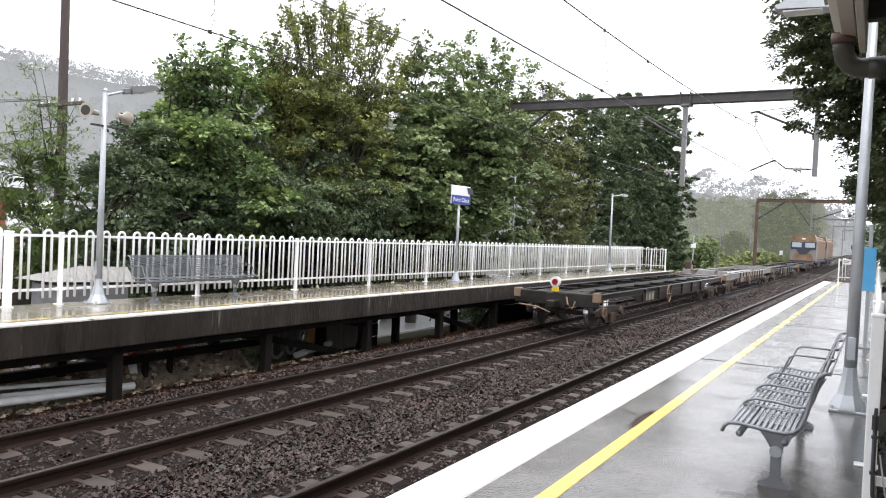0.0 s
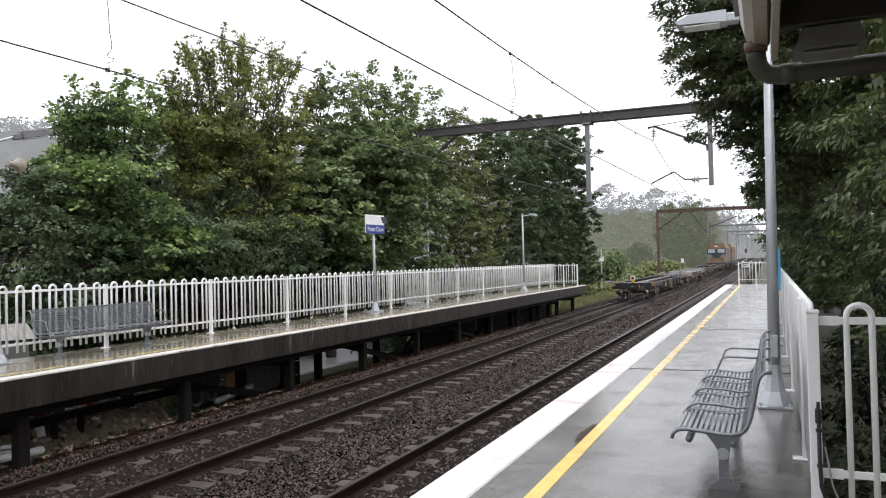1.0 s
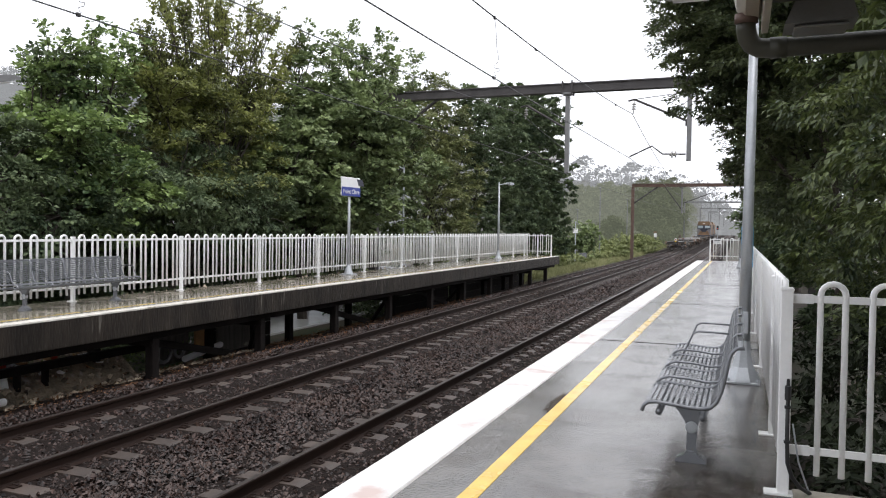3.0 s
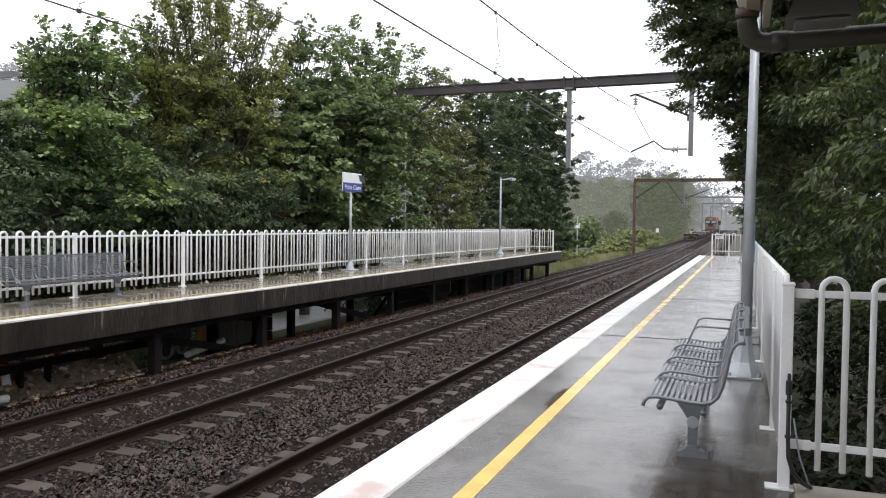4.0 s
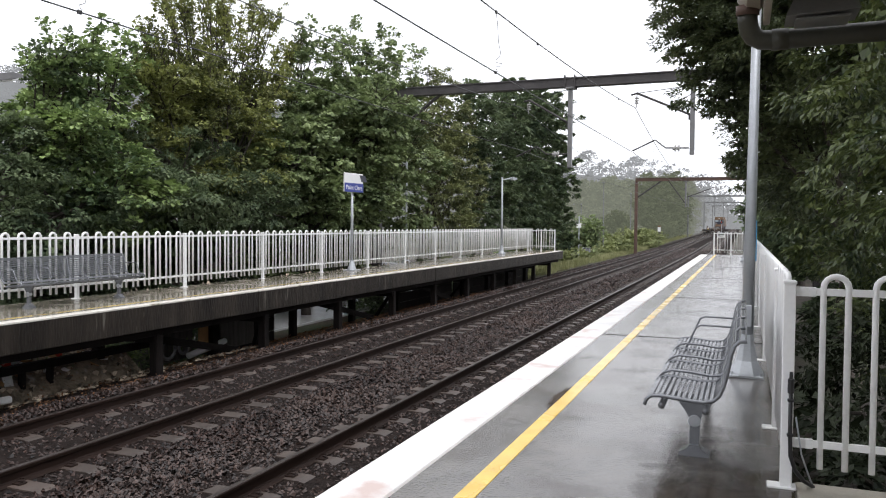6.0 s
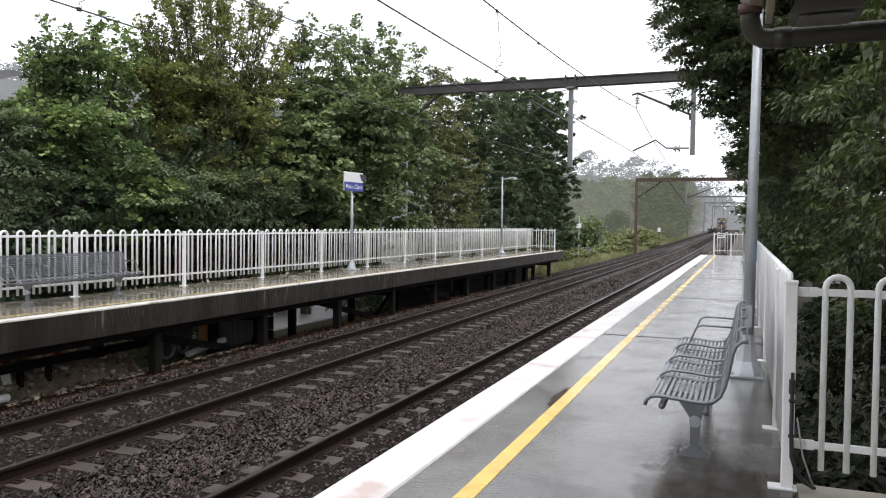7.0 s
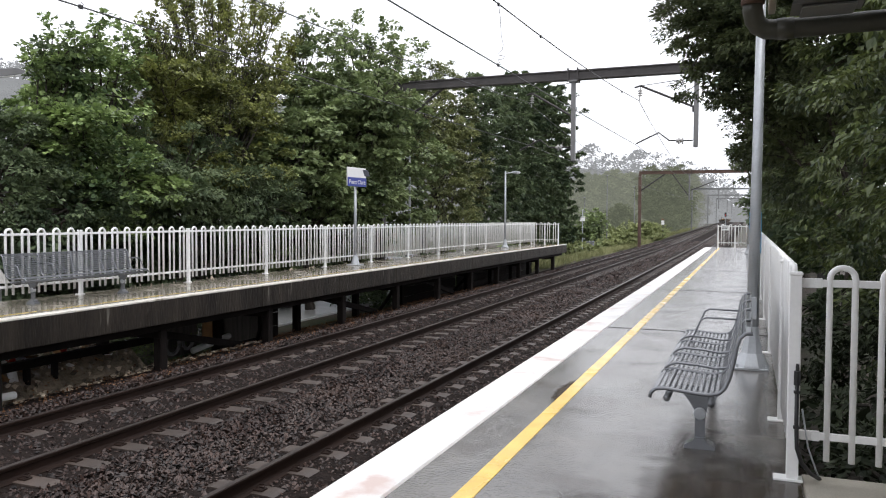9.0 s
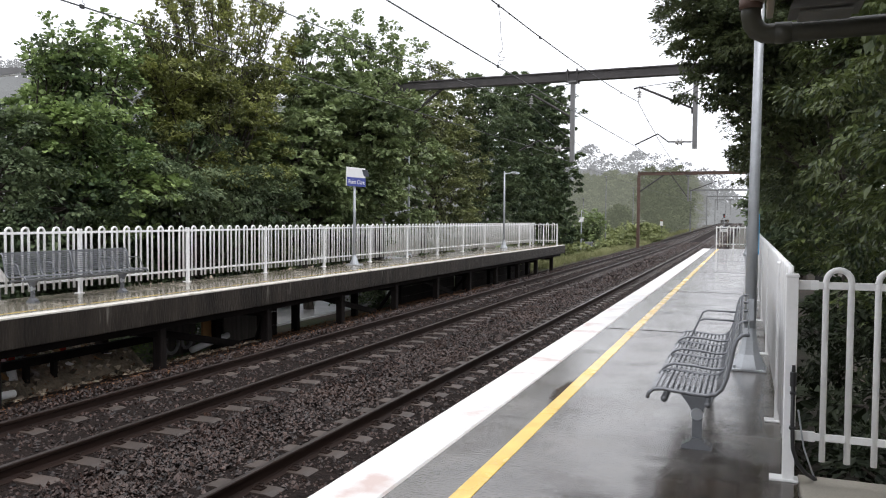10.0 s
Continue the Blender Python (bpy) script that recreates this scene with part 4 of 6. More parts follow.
# ---- overhead line ----
M_PORCELAIN = material("weathered_porcelain", (0.32, 0.31, 0.29), 0.25, vary=0.2, bump=0)
def gantries():
    def gantry(name, label, y, beam_z, left, right, drops, mat, leg):
        g = thing(name, label, "gantry", "overhead line gantries")
        part("beam", Shape().box(left, y - 0.11, beam_z - 0.16, right, y + 0.11, beam_z + 0.16, 0.01).box(left, y - 0.16, beam_z + 0.12, right, y + 0.16, beam_z + 0.165, 0.004)
             .box(left, y - 0.16, beam_z - 0.165, right, y + 0.16, beam_z - 0.12, 0.004).mesh("beam", mat), g)
        for x in (leg, right - 0.2):
            part("leg", Shape().box(x - 0.15, y - 0.13, -1.5, x + 0.15, y + 0.13, beam_z - 0.165, 0.01).mesh("leg", mat), g)
        for x, low in drops:
            part("drop_post", Shape().box(x - 0.075, y - 0.08, low, x + 0.075, y + 0.08, beam_z - 0.166, 0.008).box(x - 0.15, y - 0.17, beam_z - 0.24, x + 0.15, y + 0.17, beam_z - 0.17, 0.01).mesh("drop_post", M_SHEET2), g)
            for dx in (-0.17, 0.17):
                part("clamp", Shape().box(x + dx - 0.025, y - 0.2, beam_z - 0.24, x + dx + 0.025, y - 0.165, beam_z + 0.24, 0.006).box(x + dx - 0.025, y + 0.165, beam_z - 0.24, x + dx + 0.025, y + 0.2, beam_z + 0.24, 0.006)
                     .box(x + dx - 0.02, y - 0.164, beam_z + 0.18, x + dx + 0.02, y + 0.164, beam_z + 0.21, 0.004).mesh("clamp", M_STEEL), g)
        return g
    g = gantry("gantry", "dark steel overhead line gantry across both tracks", 27.0, 6.54, -13.5, 2.4, [(-5.8, 3.55), (-1.68, 3.9)], M_STEEL, -13.35)
    part("knee_brace", Shape().tube([(-13.2, 27, 4.6), (-10.6, 27, 6.5)], 0.06, 6).mesh("knee_brace", M_STEEL), g)
    for x0, z0, dx, dz, up in ((-1.78, 5.25, 1.72, 0.79, 6.2), (-5.9, 5.15, 1.4, 0.85, 6.3)):
        tip = Vector((x0 - dx, 27, z0 + dz))
        part("stay_arm", Shape().tube([(x0, 27, z0), (x0 - dx, 27, z0 + dz)], 0.04, 8).tube([(x0 - dx, 27, z0 + dz), (x0 - dx - 0.2, 27, z0 + dz - 0.05)], 0.03, 6).tube([(x0 + 0.02, 27, z0 - 0.18), (x0 + 0.02, 27, z0 + 0.04)], 0.055, 8).mesh("stay_arm", M_STEEL), g)
        part("tie_rod", Shape().tube([tip, (x0, 27, up)], 0.012, 5).mesh("tie_rod", M_WIRE), g)
        insulator = Shape().tube([tip, tip - Vector((0.03, 0, 0.5))], 0.015, 6)
        for k in (0.14, 0.22, 0.3):
            insulator.tube([tip - Vector((0.01, 0, k)), tip - Vector((0.01, 0, k + 0.045))], [0.045, 0.085], 10)
        part("insulator", insulator.mesh("insulator", M_PORCELAIN), g, "pale hanging disc insulators")
        zs = z0 - 1.12
        part("steady_arm", Shape().tube([(x0, 27, zs), (x0 - 0.75, 27, zs + 0.02), (x0 - 1.1, 27, zs + 0.3), (x0 - 1.85, 27, zs - 0.05)], 0.025, 6).mesh("steady_arm", M_STEEL), g)
        for k in (0.3, 0.42):
            part("insulator", Shape().tube([(x0 - k, 27, zs), (x0 - k - 0.04, 27, zs)], 0.11, 12).tube([(x0 - k - 0.04, 27, zs), (x0 - k - 0.1, 27, zs)], 0.06, 10).mesh("insulator", M_PORCELAIN), g, "pale disc insulator")
    g = gantry("gantry", "rust-brown steel gantry beyond the platforms", 80.0, 6.2, -10.4, 3.4, [(-5.5, 3.4)], M_RUSTY, -10.3)
    part("knee_brace", Shape().tube([(-10.2, 80, 4.4), (-7.8, 80, 6.1)], 0.07, 6).tube([(-5.4, 80, 3.6), (-7.2, 80, 6.1)], 0.05, 6).tube([(-5.4, 80, 4.4), (-2.8, 80, 5.4)], 0.05, 6).mesh("knee_brace", M_STEEL), g)
    # Lighter steel than the near gantry: haze is put into its grey.
    for y, z in ((160.0, 7.5), (225.0, 8.2), (285.0, 8.8)):
        gantry("gantry", "distant steel gantry over the line", y, z, -10.6, 3.4, [(-5.5, 3.6)], M_DULLSTEEL, -10.5)


def overhead_line(label, x, contact, low, high, first):
    """Contact wire, sagging carrying wire and its droppers over one track."""
    line = thing("overhead_line", label, "overhead wire", "overhead lines")
    spans = [(-15, 27), (27, 80), (80, 130), (130, 185), (185, 245)]

    def stagger(y):
        for i, (a, b) in enumerate(spans):
            if y <= b or b == 245:
                return x + (0.19 if i % 2 else -0.19) * (1 - 2 * (y - a) / (b - a))
    cw, mw = [], []
    for a, b in spans:
        sag = (high - low) * ((b - a) / 42) ** 2
        for k in range(17):
            y = a + (b - a) * k / 16
            u = 2 * k / 16 - 1
            cw.append((stagger(y), y, contact + 0.1 * u * u + grade(y)))
            mw.append((stagger(y) + 0.05 * u * u, y, high - sag * (1 - u * u) + grade(y)))
        for y in ((first - 12.0, first) if a < 0 else [a + (b - a) * f for f in (0.12, 0.31, 0.5, 0.69, 0.88)] if a < 100 else []):
            u = 2 * (y - a) / (b - a) - 1
            top, bot = high - sag * (1 - u * u) + grade(y), contact + 0.1 * u * u + grade(y)
            q, h = stagger(y), top - bot
            curl = [(0.0, 1.0), (0.03, 0.8), (0.05, 0.5), (0.09, 0.32), (0.07, 0.25), (0.0, 0.2), (0.02, 0.16), (0.12, 0.14), (0.1, 0.1), (0.0, 0.09), (0.02, 0.04), (0.05, 0.03), (0.03, 0.0)]
            part("dropper", Shape().tube([(q + d * 0.9, y, bot + h * w) for d, w in curl], 0.005, 4).mesh("dropper", M_WIRE), line)
            for z in (top, bot):
                part("clip", Shape().box(q - 0.015, y - 0.03, z - 0.025, q + 0.015, y + 0.03, z + 0.025, 0.004).mesh("clip", M_WIRE), line)
        if a < 0:
            for y in (first + 2.55, first + 12.0):
                u = 2 * (y - a) / (b - a) - 1
                z = high - sag * (1 - u * u)
                part("clip", Shape().box(stagger(y) - 0.015, y - 0.04, z - 0.025, stagger(y) + 0.015, y + 0.04, z + 0.02, 0.004).mesh("clip", M_WIRE), line)
    part("contact_wire", Shape().tube(cw, 0.010, 5).mesh("contact_wire", M_WIRE), line)
    part("carrying_wire", Shape().tube(mw, 0.011, 5).mesh("carrying_wire", M_WIRE), line)


def wires():
    overhead_line("black overhead wires with droppers above the near track", -3.8, 3.93, 4.84, 5.55, 11.8)
    overhead_line("black overhead wires with droppers above the far track", -7.74, 4.1, 5.08, 5.72, 7.3)


def power_poles():
    p = thing("power_pole", "weathered brown timber power pole with crossarm", "power pole")
    part("pole", Shape().tube([(-22, 14.7, -2), (-22.0, 14.75, 4), (-22.0, 14.7, 10.5)], [0.17, 0.15, 0.12], 10).mesh("pole", M_POLE), p)
    part("crossarm", Shape().box(-22.9, 14.48, 4.9, -20.7, 14.58, 5.0).tube([(-22.5, 14.5, 4.92), (-22.05, 14.6, 4.45)], 0.02, 6).mesh("crossarm", M_POLE), p)
    for x in (-22.7, -22.4, -21.2, -20.85):
        part("insulator", Shape().tube([(x, 14.53, 5.0), (x, 14.53, 5.12)], 0.04, 8).mesh("insulator", M_SIGNWHITE), p)
    for a, b, c in (((-22, 14.7, 4.3), (-36, 6, 3.4), 0.5), ((-22, 14.7, 4.0), (-36, 7, 2.7), 0.5), ((-22.7, 14.53, 5.12), (-42, 10, 6.6), 0.6), ((-22.4, 14.53, 5.12), (-44, 11.5, 7.6), 0.6)):
        a, b = Vector(a), Vector(b)
        part("service_wire", Shape().tube([a.lerp(b, k / 8) - Vector((0, 0, 4 * c * (k / 8) * (1 - k / 8))) for k in range(9)], 0.014, 5).mesh("service_wire", M_WIRE), p, "drooping black service wire")


# ---- train ----
M_RUSTBLOCK = material("rust_tan_steel", (0.085, 0.052, 0.034), 0.5, vary=0.5, scale=4, fine=30, bump=0.2)
M_HANDWHEEL = material("worn_tan_steel", (0.24, 0.16, 0.1), 0.5, vary=0.3, bump=0.1)
M_BOGIE = material("rusty_bogie_casting", (0.042, 0.03, 0.025), 0.5, vary=0.5, scale=6, fine=30, bump=0.3)
SPEED = 27.5


def bogie(parent, y):
    """A three-piece bogie: two cast side frames, bolster, springs, four wheels."""
    b = part("bogie", Shape().box(-1.0, y - 0.22, -0.62, 1.0, y + 0.22, -0.43, 0.02).mesh("bogie", M_BOGIE), parent, "grimy cast bogie bolster")
    for x in (-1.06, 1.06):
        s = Shape().prism([(-1.2, -0.5), (-1.15, -0.44), (-0.5, -0.4), (0.5, -0.4), (1.15, -0.44), (1.2, -0.5), (1.2, -0.66), (1.0, -0.72), (0.75, -0.66), (0.45, -0.88), (-0.45, -0.88), (-0.75, -0.66), (-1.0, -0.72), (-1.2, -0.66)], -0.045, 0.045, pose(x, y, 0, 0, 0, 90))
        part("side_frame", s.mesh("side_frame", M_BOGIE), b, "rusty cast side frame")
        for k in (-0.16, 0.0, 0.16):
            part("spring", Shape().tube([(x + (0.09 if x > 0 else -0.09), y + k, -0.84), (x + (0.09 if x > 0 else -0.09), y + k, -0.6)], 0.06, 8).mesh("spring", M_RUSTBLOCK), b)
        for dy in (-0.9, 0.9):
            part("axle_box", Shape().tube([(x - 0.1, y + dy, -0.59), (x + (0.14 if x > 0 else -0.14), y + dy, -0.59)], 0.13, 12).mesh("axle_box", M_RUSTBLOCK), b)
    for dy in (-0.9, 0.9):
        for x in (-0.78, 0.78):
            part("wheel", Shape().tube([(x - 0.06, y + dy, -0.59), (x + 0.06, y + dy, -0.59)], 0.44, 28).tube([(x - 0.08, y + dy, -0.59), (x + 0.08, y + dy, -0.59)], 0.14, 12).mesh("wheel", M_WHEEL), b)
            part("wheel_rim", Shape().tube([(x - 0.065, y + dy, -0.59), (x + 0.065, y + dy, -0.59)], 0.46, 28, caps=False).mesh("wheel_rim", M_TREAD), b, "bright worn steel tread")
        part("axle", Shape().tube([(-1.0, y + dy, -0.59), (1.0, y + dy, -0.59)], 0.08, 10).mesh("axle", M_WHEEL), b)


def wagon(label, raised):
    """An empty skeletal container wagon, 19 m long; its own origin is at the rear end, on the deck."""
    w = thing("container_wagon", label, "railway wagon", "wagons of the train")
    L, up = 19.2, 0.1 if raised else 0.0
    mat = M_WAGON2 if raised else M_WAGON
    part("spine", Shape().box(-0.19, 0.15, -0.46, 0.19, L - 0.15, -0.05, 0.015).box(-0.25, 0.15, -0.05, 0.25, L - 0.15, -0.03, 0.005).box(-0.25, 0.15, -0.48, 0.25, L - 0.15, -0.46, 0.005).mesh("spine", mat), w, "wet steel centre spine")
    for x in (-1.2, 1.2):
        part("side_sill", Shape().box(x - 0.02, 0.1, -0.16, x + 0.02, L - 0.1, up - 0.012, 0.008).box(x - 0.065, 0.1, up - 0.012, x + 0.065, L - 0.1, 0.008 + up, 0.004).box(x - 0.05, 0.1, -0.175, x + 0.05, L - 0.1, -0.16, 0.003).mesh("side_sill", mat), w)
        belly = [(3.6, -0.17), (4.5, -0.44), (L - 4.5, -0.44), (L - 3.6, -0.17)]
        part("side_web", Shape().prism(belly, x - 0.02, x + 0.02, pose(0, 0, 0, 0, 0, 90) @ Matrix.Scale(-1, 4, (0, 1, 0))).mesh("side_web", M_RUSTBLOCK if raised else M_WAGON), w)
        for k in range(9 if raised else 6):
            y = 5.0 + (1.15 if raised else 1.85) * k
            part("stake", Shape().box(x + (0.02 if x > 0 else -0.08), y - 0.04, -0.43, x + (0.08 if x > 0 else -0.02), y + 0.04, up - 0.014, 0.008).mesh("stake", M_RUSTBLOCK if raised else M_WAGON), w)
    for y in (0.13, 1.5, 2.9, 5.2, 7.4, 9.6, 11.8, 14.0, 16.3, 17.6, L - 0.27):
        for x in (-0.69, 0.69):
            part("outrigger", Shape().box(x - 0.49, y, -0.16, x + 0.49, y + 0.012, -0.02, 0.003).box(x - 0.49, y - 0.07, -0.02, x + 0.49, y + 0.08, -0.006, 0.003).mesh("outrigger", mat), w)
    for y in (0.14, L - 1.0):
        part("end_plate", Shape().box(-0.75, y, -0.004, 0.75, y + 0.86, 0.006, 0.002).mesh("end_plate", mat), w, "wet steel plate over the coupling")
    part("brake_cylinder", Shape().tube([(0.62, 8.9, -0.34), (0.62, 9.6, -0.34)], 0.13, 12).box(0.25, 9.1, -0.3, 0.6, 9.3, -0.2, 0.01).mesh("brake_cylinder", M_BOGIE), w)
    part("brake_pipe", Shape().tube([(0.95, 0.1, -0.26), (0.95, 3.0, -0.34), (0.95, L - 3.0, -0.34), (0.95, L - 0.1, -0.26)], 0.022, 6).mesh("brake_pipe", M_RUSTBLOCK), w)
    part("step", Shape().tube([(1.24, 0.5, -0.16), (1.26, 0.5, -0.62), (1.26, 0.85, -0.62), (1.24, 0.85, -0.16)], 0.014, 6).tube([(1.25, 0.5, -0.4), (1.25, 0.85, -0.4)], 0.014, 6).mesh("step", M_HANDWHEEL), w, "worn foot stirrup")
    if raised:
        for y in (1.2, L - 1.3):
            part("coaming", Shape().box(-1.14, y, -0.1, 1.14, y + 0.1, 0.24, 0.015).mesh("coaming", M_WAGON2), w, "pale worn end coaming")
    for y in (0.0, L - 0.12):
        part("headstock", Shape().box(-1.28, y, -0.36, 1.28, y + 0.12, 0.02, 0.02).box(-0.3, y - 0.02, -0.45, 0.3, y + 0.14, 0.0, 0.02).mesh("headstock", M_WAGON), w)
        for x in (-1.2, 1.2):
            part("corner_block", Shape().box(x - 0.1, y - 0.02, -0.2, x + 0.1, y + 0.18, 0.06, 0.012).mesh("corner_block", M_HANDWHEEL), w, "rust-tan corner block")
    part("hand_wheel", Shape().tube([(1.32, 8.1 + 0.3 * math.sin(a), -0.3 + 0.3 * math.cos(a)) for a in [2 * math.pi * i / 16 for i in range(17)]], 0.022, 6)
         .tube([(1.32, 7.8, -0.3), (1.32, 8.4, -0.3)], 0.018, 5).tube([(1.32, 8.1, -0.6), (1.32, 8.1, 0.0)], 0.018, 5).tube([(1.1, 8.1, -0.3), (1.34, 8.1, -0.3)], 0.03, 6).mesh("hand_wheel", M_HANDWHEEL), w, "spoked brake hand wheel")
    part("number_panel", Shape().box(1.225, 4.7, -0.43, 1.26, 6.3, -0.14, 0.004).mesh("number_panel", M_WAGON), w)
    for i in range(3):
        part("marking_bar", Shape().box(1.261, 5.0 + 0.42 * i, -0.4, 1.267, 5.24 + 0.42 * i, -0.17, 0.001).mesh("marking_bar", M_CREAM), w, "pale stencilled bar")
    part("brake_rod", Shape().tube([(-1.1, -0.08, -0.4), (-0.5, -0.12, -0.44), (-0.1, -0.1, -0.58)], 0.022, 6).tube([(0.35, -0.06, -0.1), (0.42, -0.12, -0.3), (0.55, -0.1, -0.42), (0.62, -0.06, -0.2)], 0.028, 6).mesh("brake_rod", M_HANDWHEEL), w, "uncoupling rod and brake hose")
    for y in (-0.35, L + 0.1):
        part("coupler", Shape().box(-0.12, y - 0.1, -0.42, 0.12, y + 0.4, -0.2, 0.03).mesh("coupler", M_WAGON), w)
    for y in (1.75, L - 1.75):
        bogie(w, y)
    return w


def locomotive(label):
    l = thing("locomotive", label, "locomotive", "locomotives of the train")
    body = Shape().box(-1.3, 2.9, 0.1, 1.3, 20.0, 2.75, 0.12)
    body.box(-1.05, 3.2, 2.7, 1.05, 19.5, 3.1, 0.12)
    part("body", body.mesh("body", M_ORANGE), l, "orange body side, muted for rain haze")
    cab = Shape().prism([(-1.42, 0.1), (1.42, 0.1), (1.42, 2.3), (1.15, 3.1), (-1.15, 3.1), (-1.42, 2.3)], 0.6, 3.2)
    part("cab", cab.mesh("cab", M_LOCOGREY), l, "grey cab end with orange roof")
    part("cab_roof", Shape().prism([(-1.46, 2.3), (1.46, 2.3), (1.18, 3.2), (-1.18, 3.2)], 0.45, 3.3).mesh("cab_roof", M_ORANGE), l)
    part("cab_band", Shape().box(-1.40, 0.5, 1.45, 1.40, 0.6, 2.35, 0.02).mesh("cab_band", M_LOCONAVY), l, "dark window band")
    part("nose", Shape().prism([(-1.3, 0.0), (1.3, 0.0), (1.0, 0.75), (0.25, 1.45), (-0.25, 1.45), (-1.0, 0.75)], 0.46, 0.62).mesh("nose", M_ORANGE), l, "orange nose panel")
    part("chevron", Shape().prism([(-0.9, 1.5), (0.9, 1.5), (0.35, 0.8), (-0.35, 0.8)], 0.44, 0.458).mesh("chevron", M_LOCONAVY), l)
    for x in (-0.72, 0.72):
        part("windscreen", Shape().box(x - 0.52, 0.45, 1.65, x + 0.52, 0.5, 2.22, 0.03).mesh("windscreen", M_WINDOW), l, "windscreen with reflected sky put into its pale colour")
    part("headlight", Shape().box(-0.2, 0.4, 2.6, 0.2, 0.5, 2.78, 0.03).mesh("headlight", M_SIGNWHITE), l)
    part("frame", Shape().box(-1.4, 0.2, -0.2, 1.4, 20.3, 0.1, 0.03).box(-1.2, 0.0, -0.7, 1.2, 0.25, 0.1, 0.03).mesh("frame", M_LOCONAVY), l)
    part("fuel_tank", Shape().box(-1.2, 7.5, -0.8, 1.2, 13.0, -0.2, 0.1).mesh("fuel_tank", M_LOCONAVY), l)
    for y in (3.6, 16.8):
        bogie(l, y)
    return l




def train():
    units = []
    w = wagon("empty grimy skeletal container wagon with a red tail lamp", False)
    q = pose(0.0, -0.02, 0.0)
    lamp = part("tail_lamp", Shape().box(-0.1, -0.08, 0.02, 0.1, 0.02, 0.17, 0.02, q).mesh("tail_lamp", M_YELLOWBOX), w, "yellow tail lamp box")
    part("lens_hood", Shape().tube([(0, -0.08, 0.31), (0, 0.02, 0.31)], 0.15, 16, q).mesh("lens_hood", M_SIGNWHITE), lamp, "cream lens surround")
    part("lens", Shape().tube([(0, -0.12, 0.31), (0, -0.07, 0.31)], 0.085, 16, q).mesh("lens", M_RED), lamp, "red lens")
    units.append((w, 20.65))
    for k in range(3):
        w = wagon("empty container wagon with worn grey side frames" if k == 0 else "empty grimy skeletal container wagon", k == 0)
        if k == 0:
            part("end_post", Shape().box(-1.28, 2.3, 0.1, -0.95, 2.55, 0.66, 0.04).mesh("end_post", M_RUSTBLOCK), w, "upright rusty end stop")
        units.append((w, 41.0 + 20.2 * k))
    units.append((locomotive("orange and grey diesel locomotive coupled facing its wagons"), 101.5))
    units.append((locomotive("orange diesel locomotive leading the train"), 122.5))
    return units


gantries()
wires()
power_poles()
TRAIN = train()


# ---- platform furniture ----
def bench_profile():
    """The seat's curve from front lip to rolled top, x away from the track, z up."""
    return [(-0.562, 0.385), (-0.552, 0.418), (-0.525, 0.443), (-0.47, 0.449), (-0.38, 0.44), (-0.28, 0.43), (-0.21, 0.428), (-0.155, 0.44), (-0.12, 0.475), (-0.095, 0.54),
            (-0.073, 0.64), (-0.057, 0.735), (-0.04, 0.785), (-0.012, 0.812), (0.03, 0.816)]


def along(curve, step):
    """Points at even steps along a polyline of (x, z)."""
    out, carry = [], 0.0
    for (x0, z0), (x1, z1) in zip(curve[:-1], curve[1:]):
        d = math.hypot(x1 - x0, z1 - z0)
        s = carry
        while s < d:
            out.append((x0 + (x1 - x0) * s / d, z0 + (z1 - z0) * s / d))
            s += step
        carry = s - d
    return out


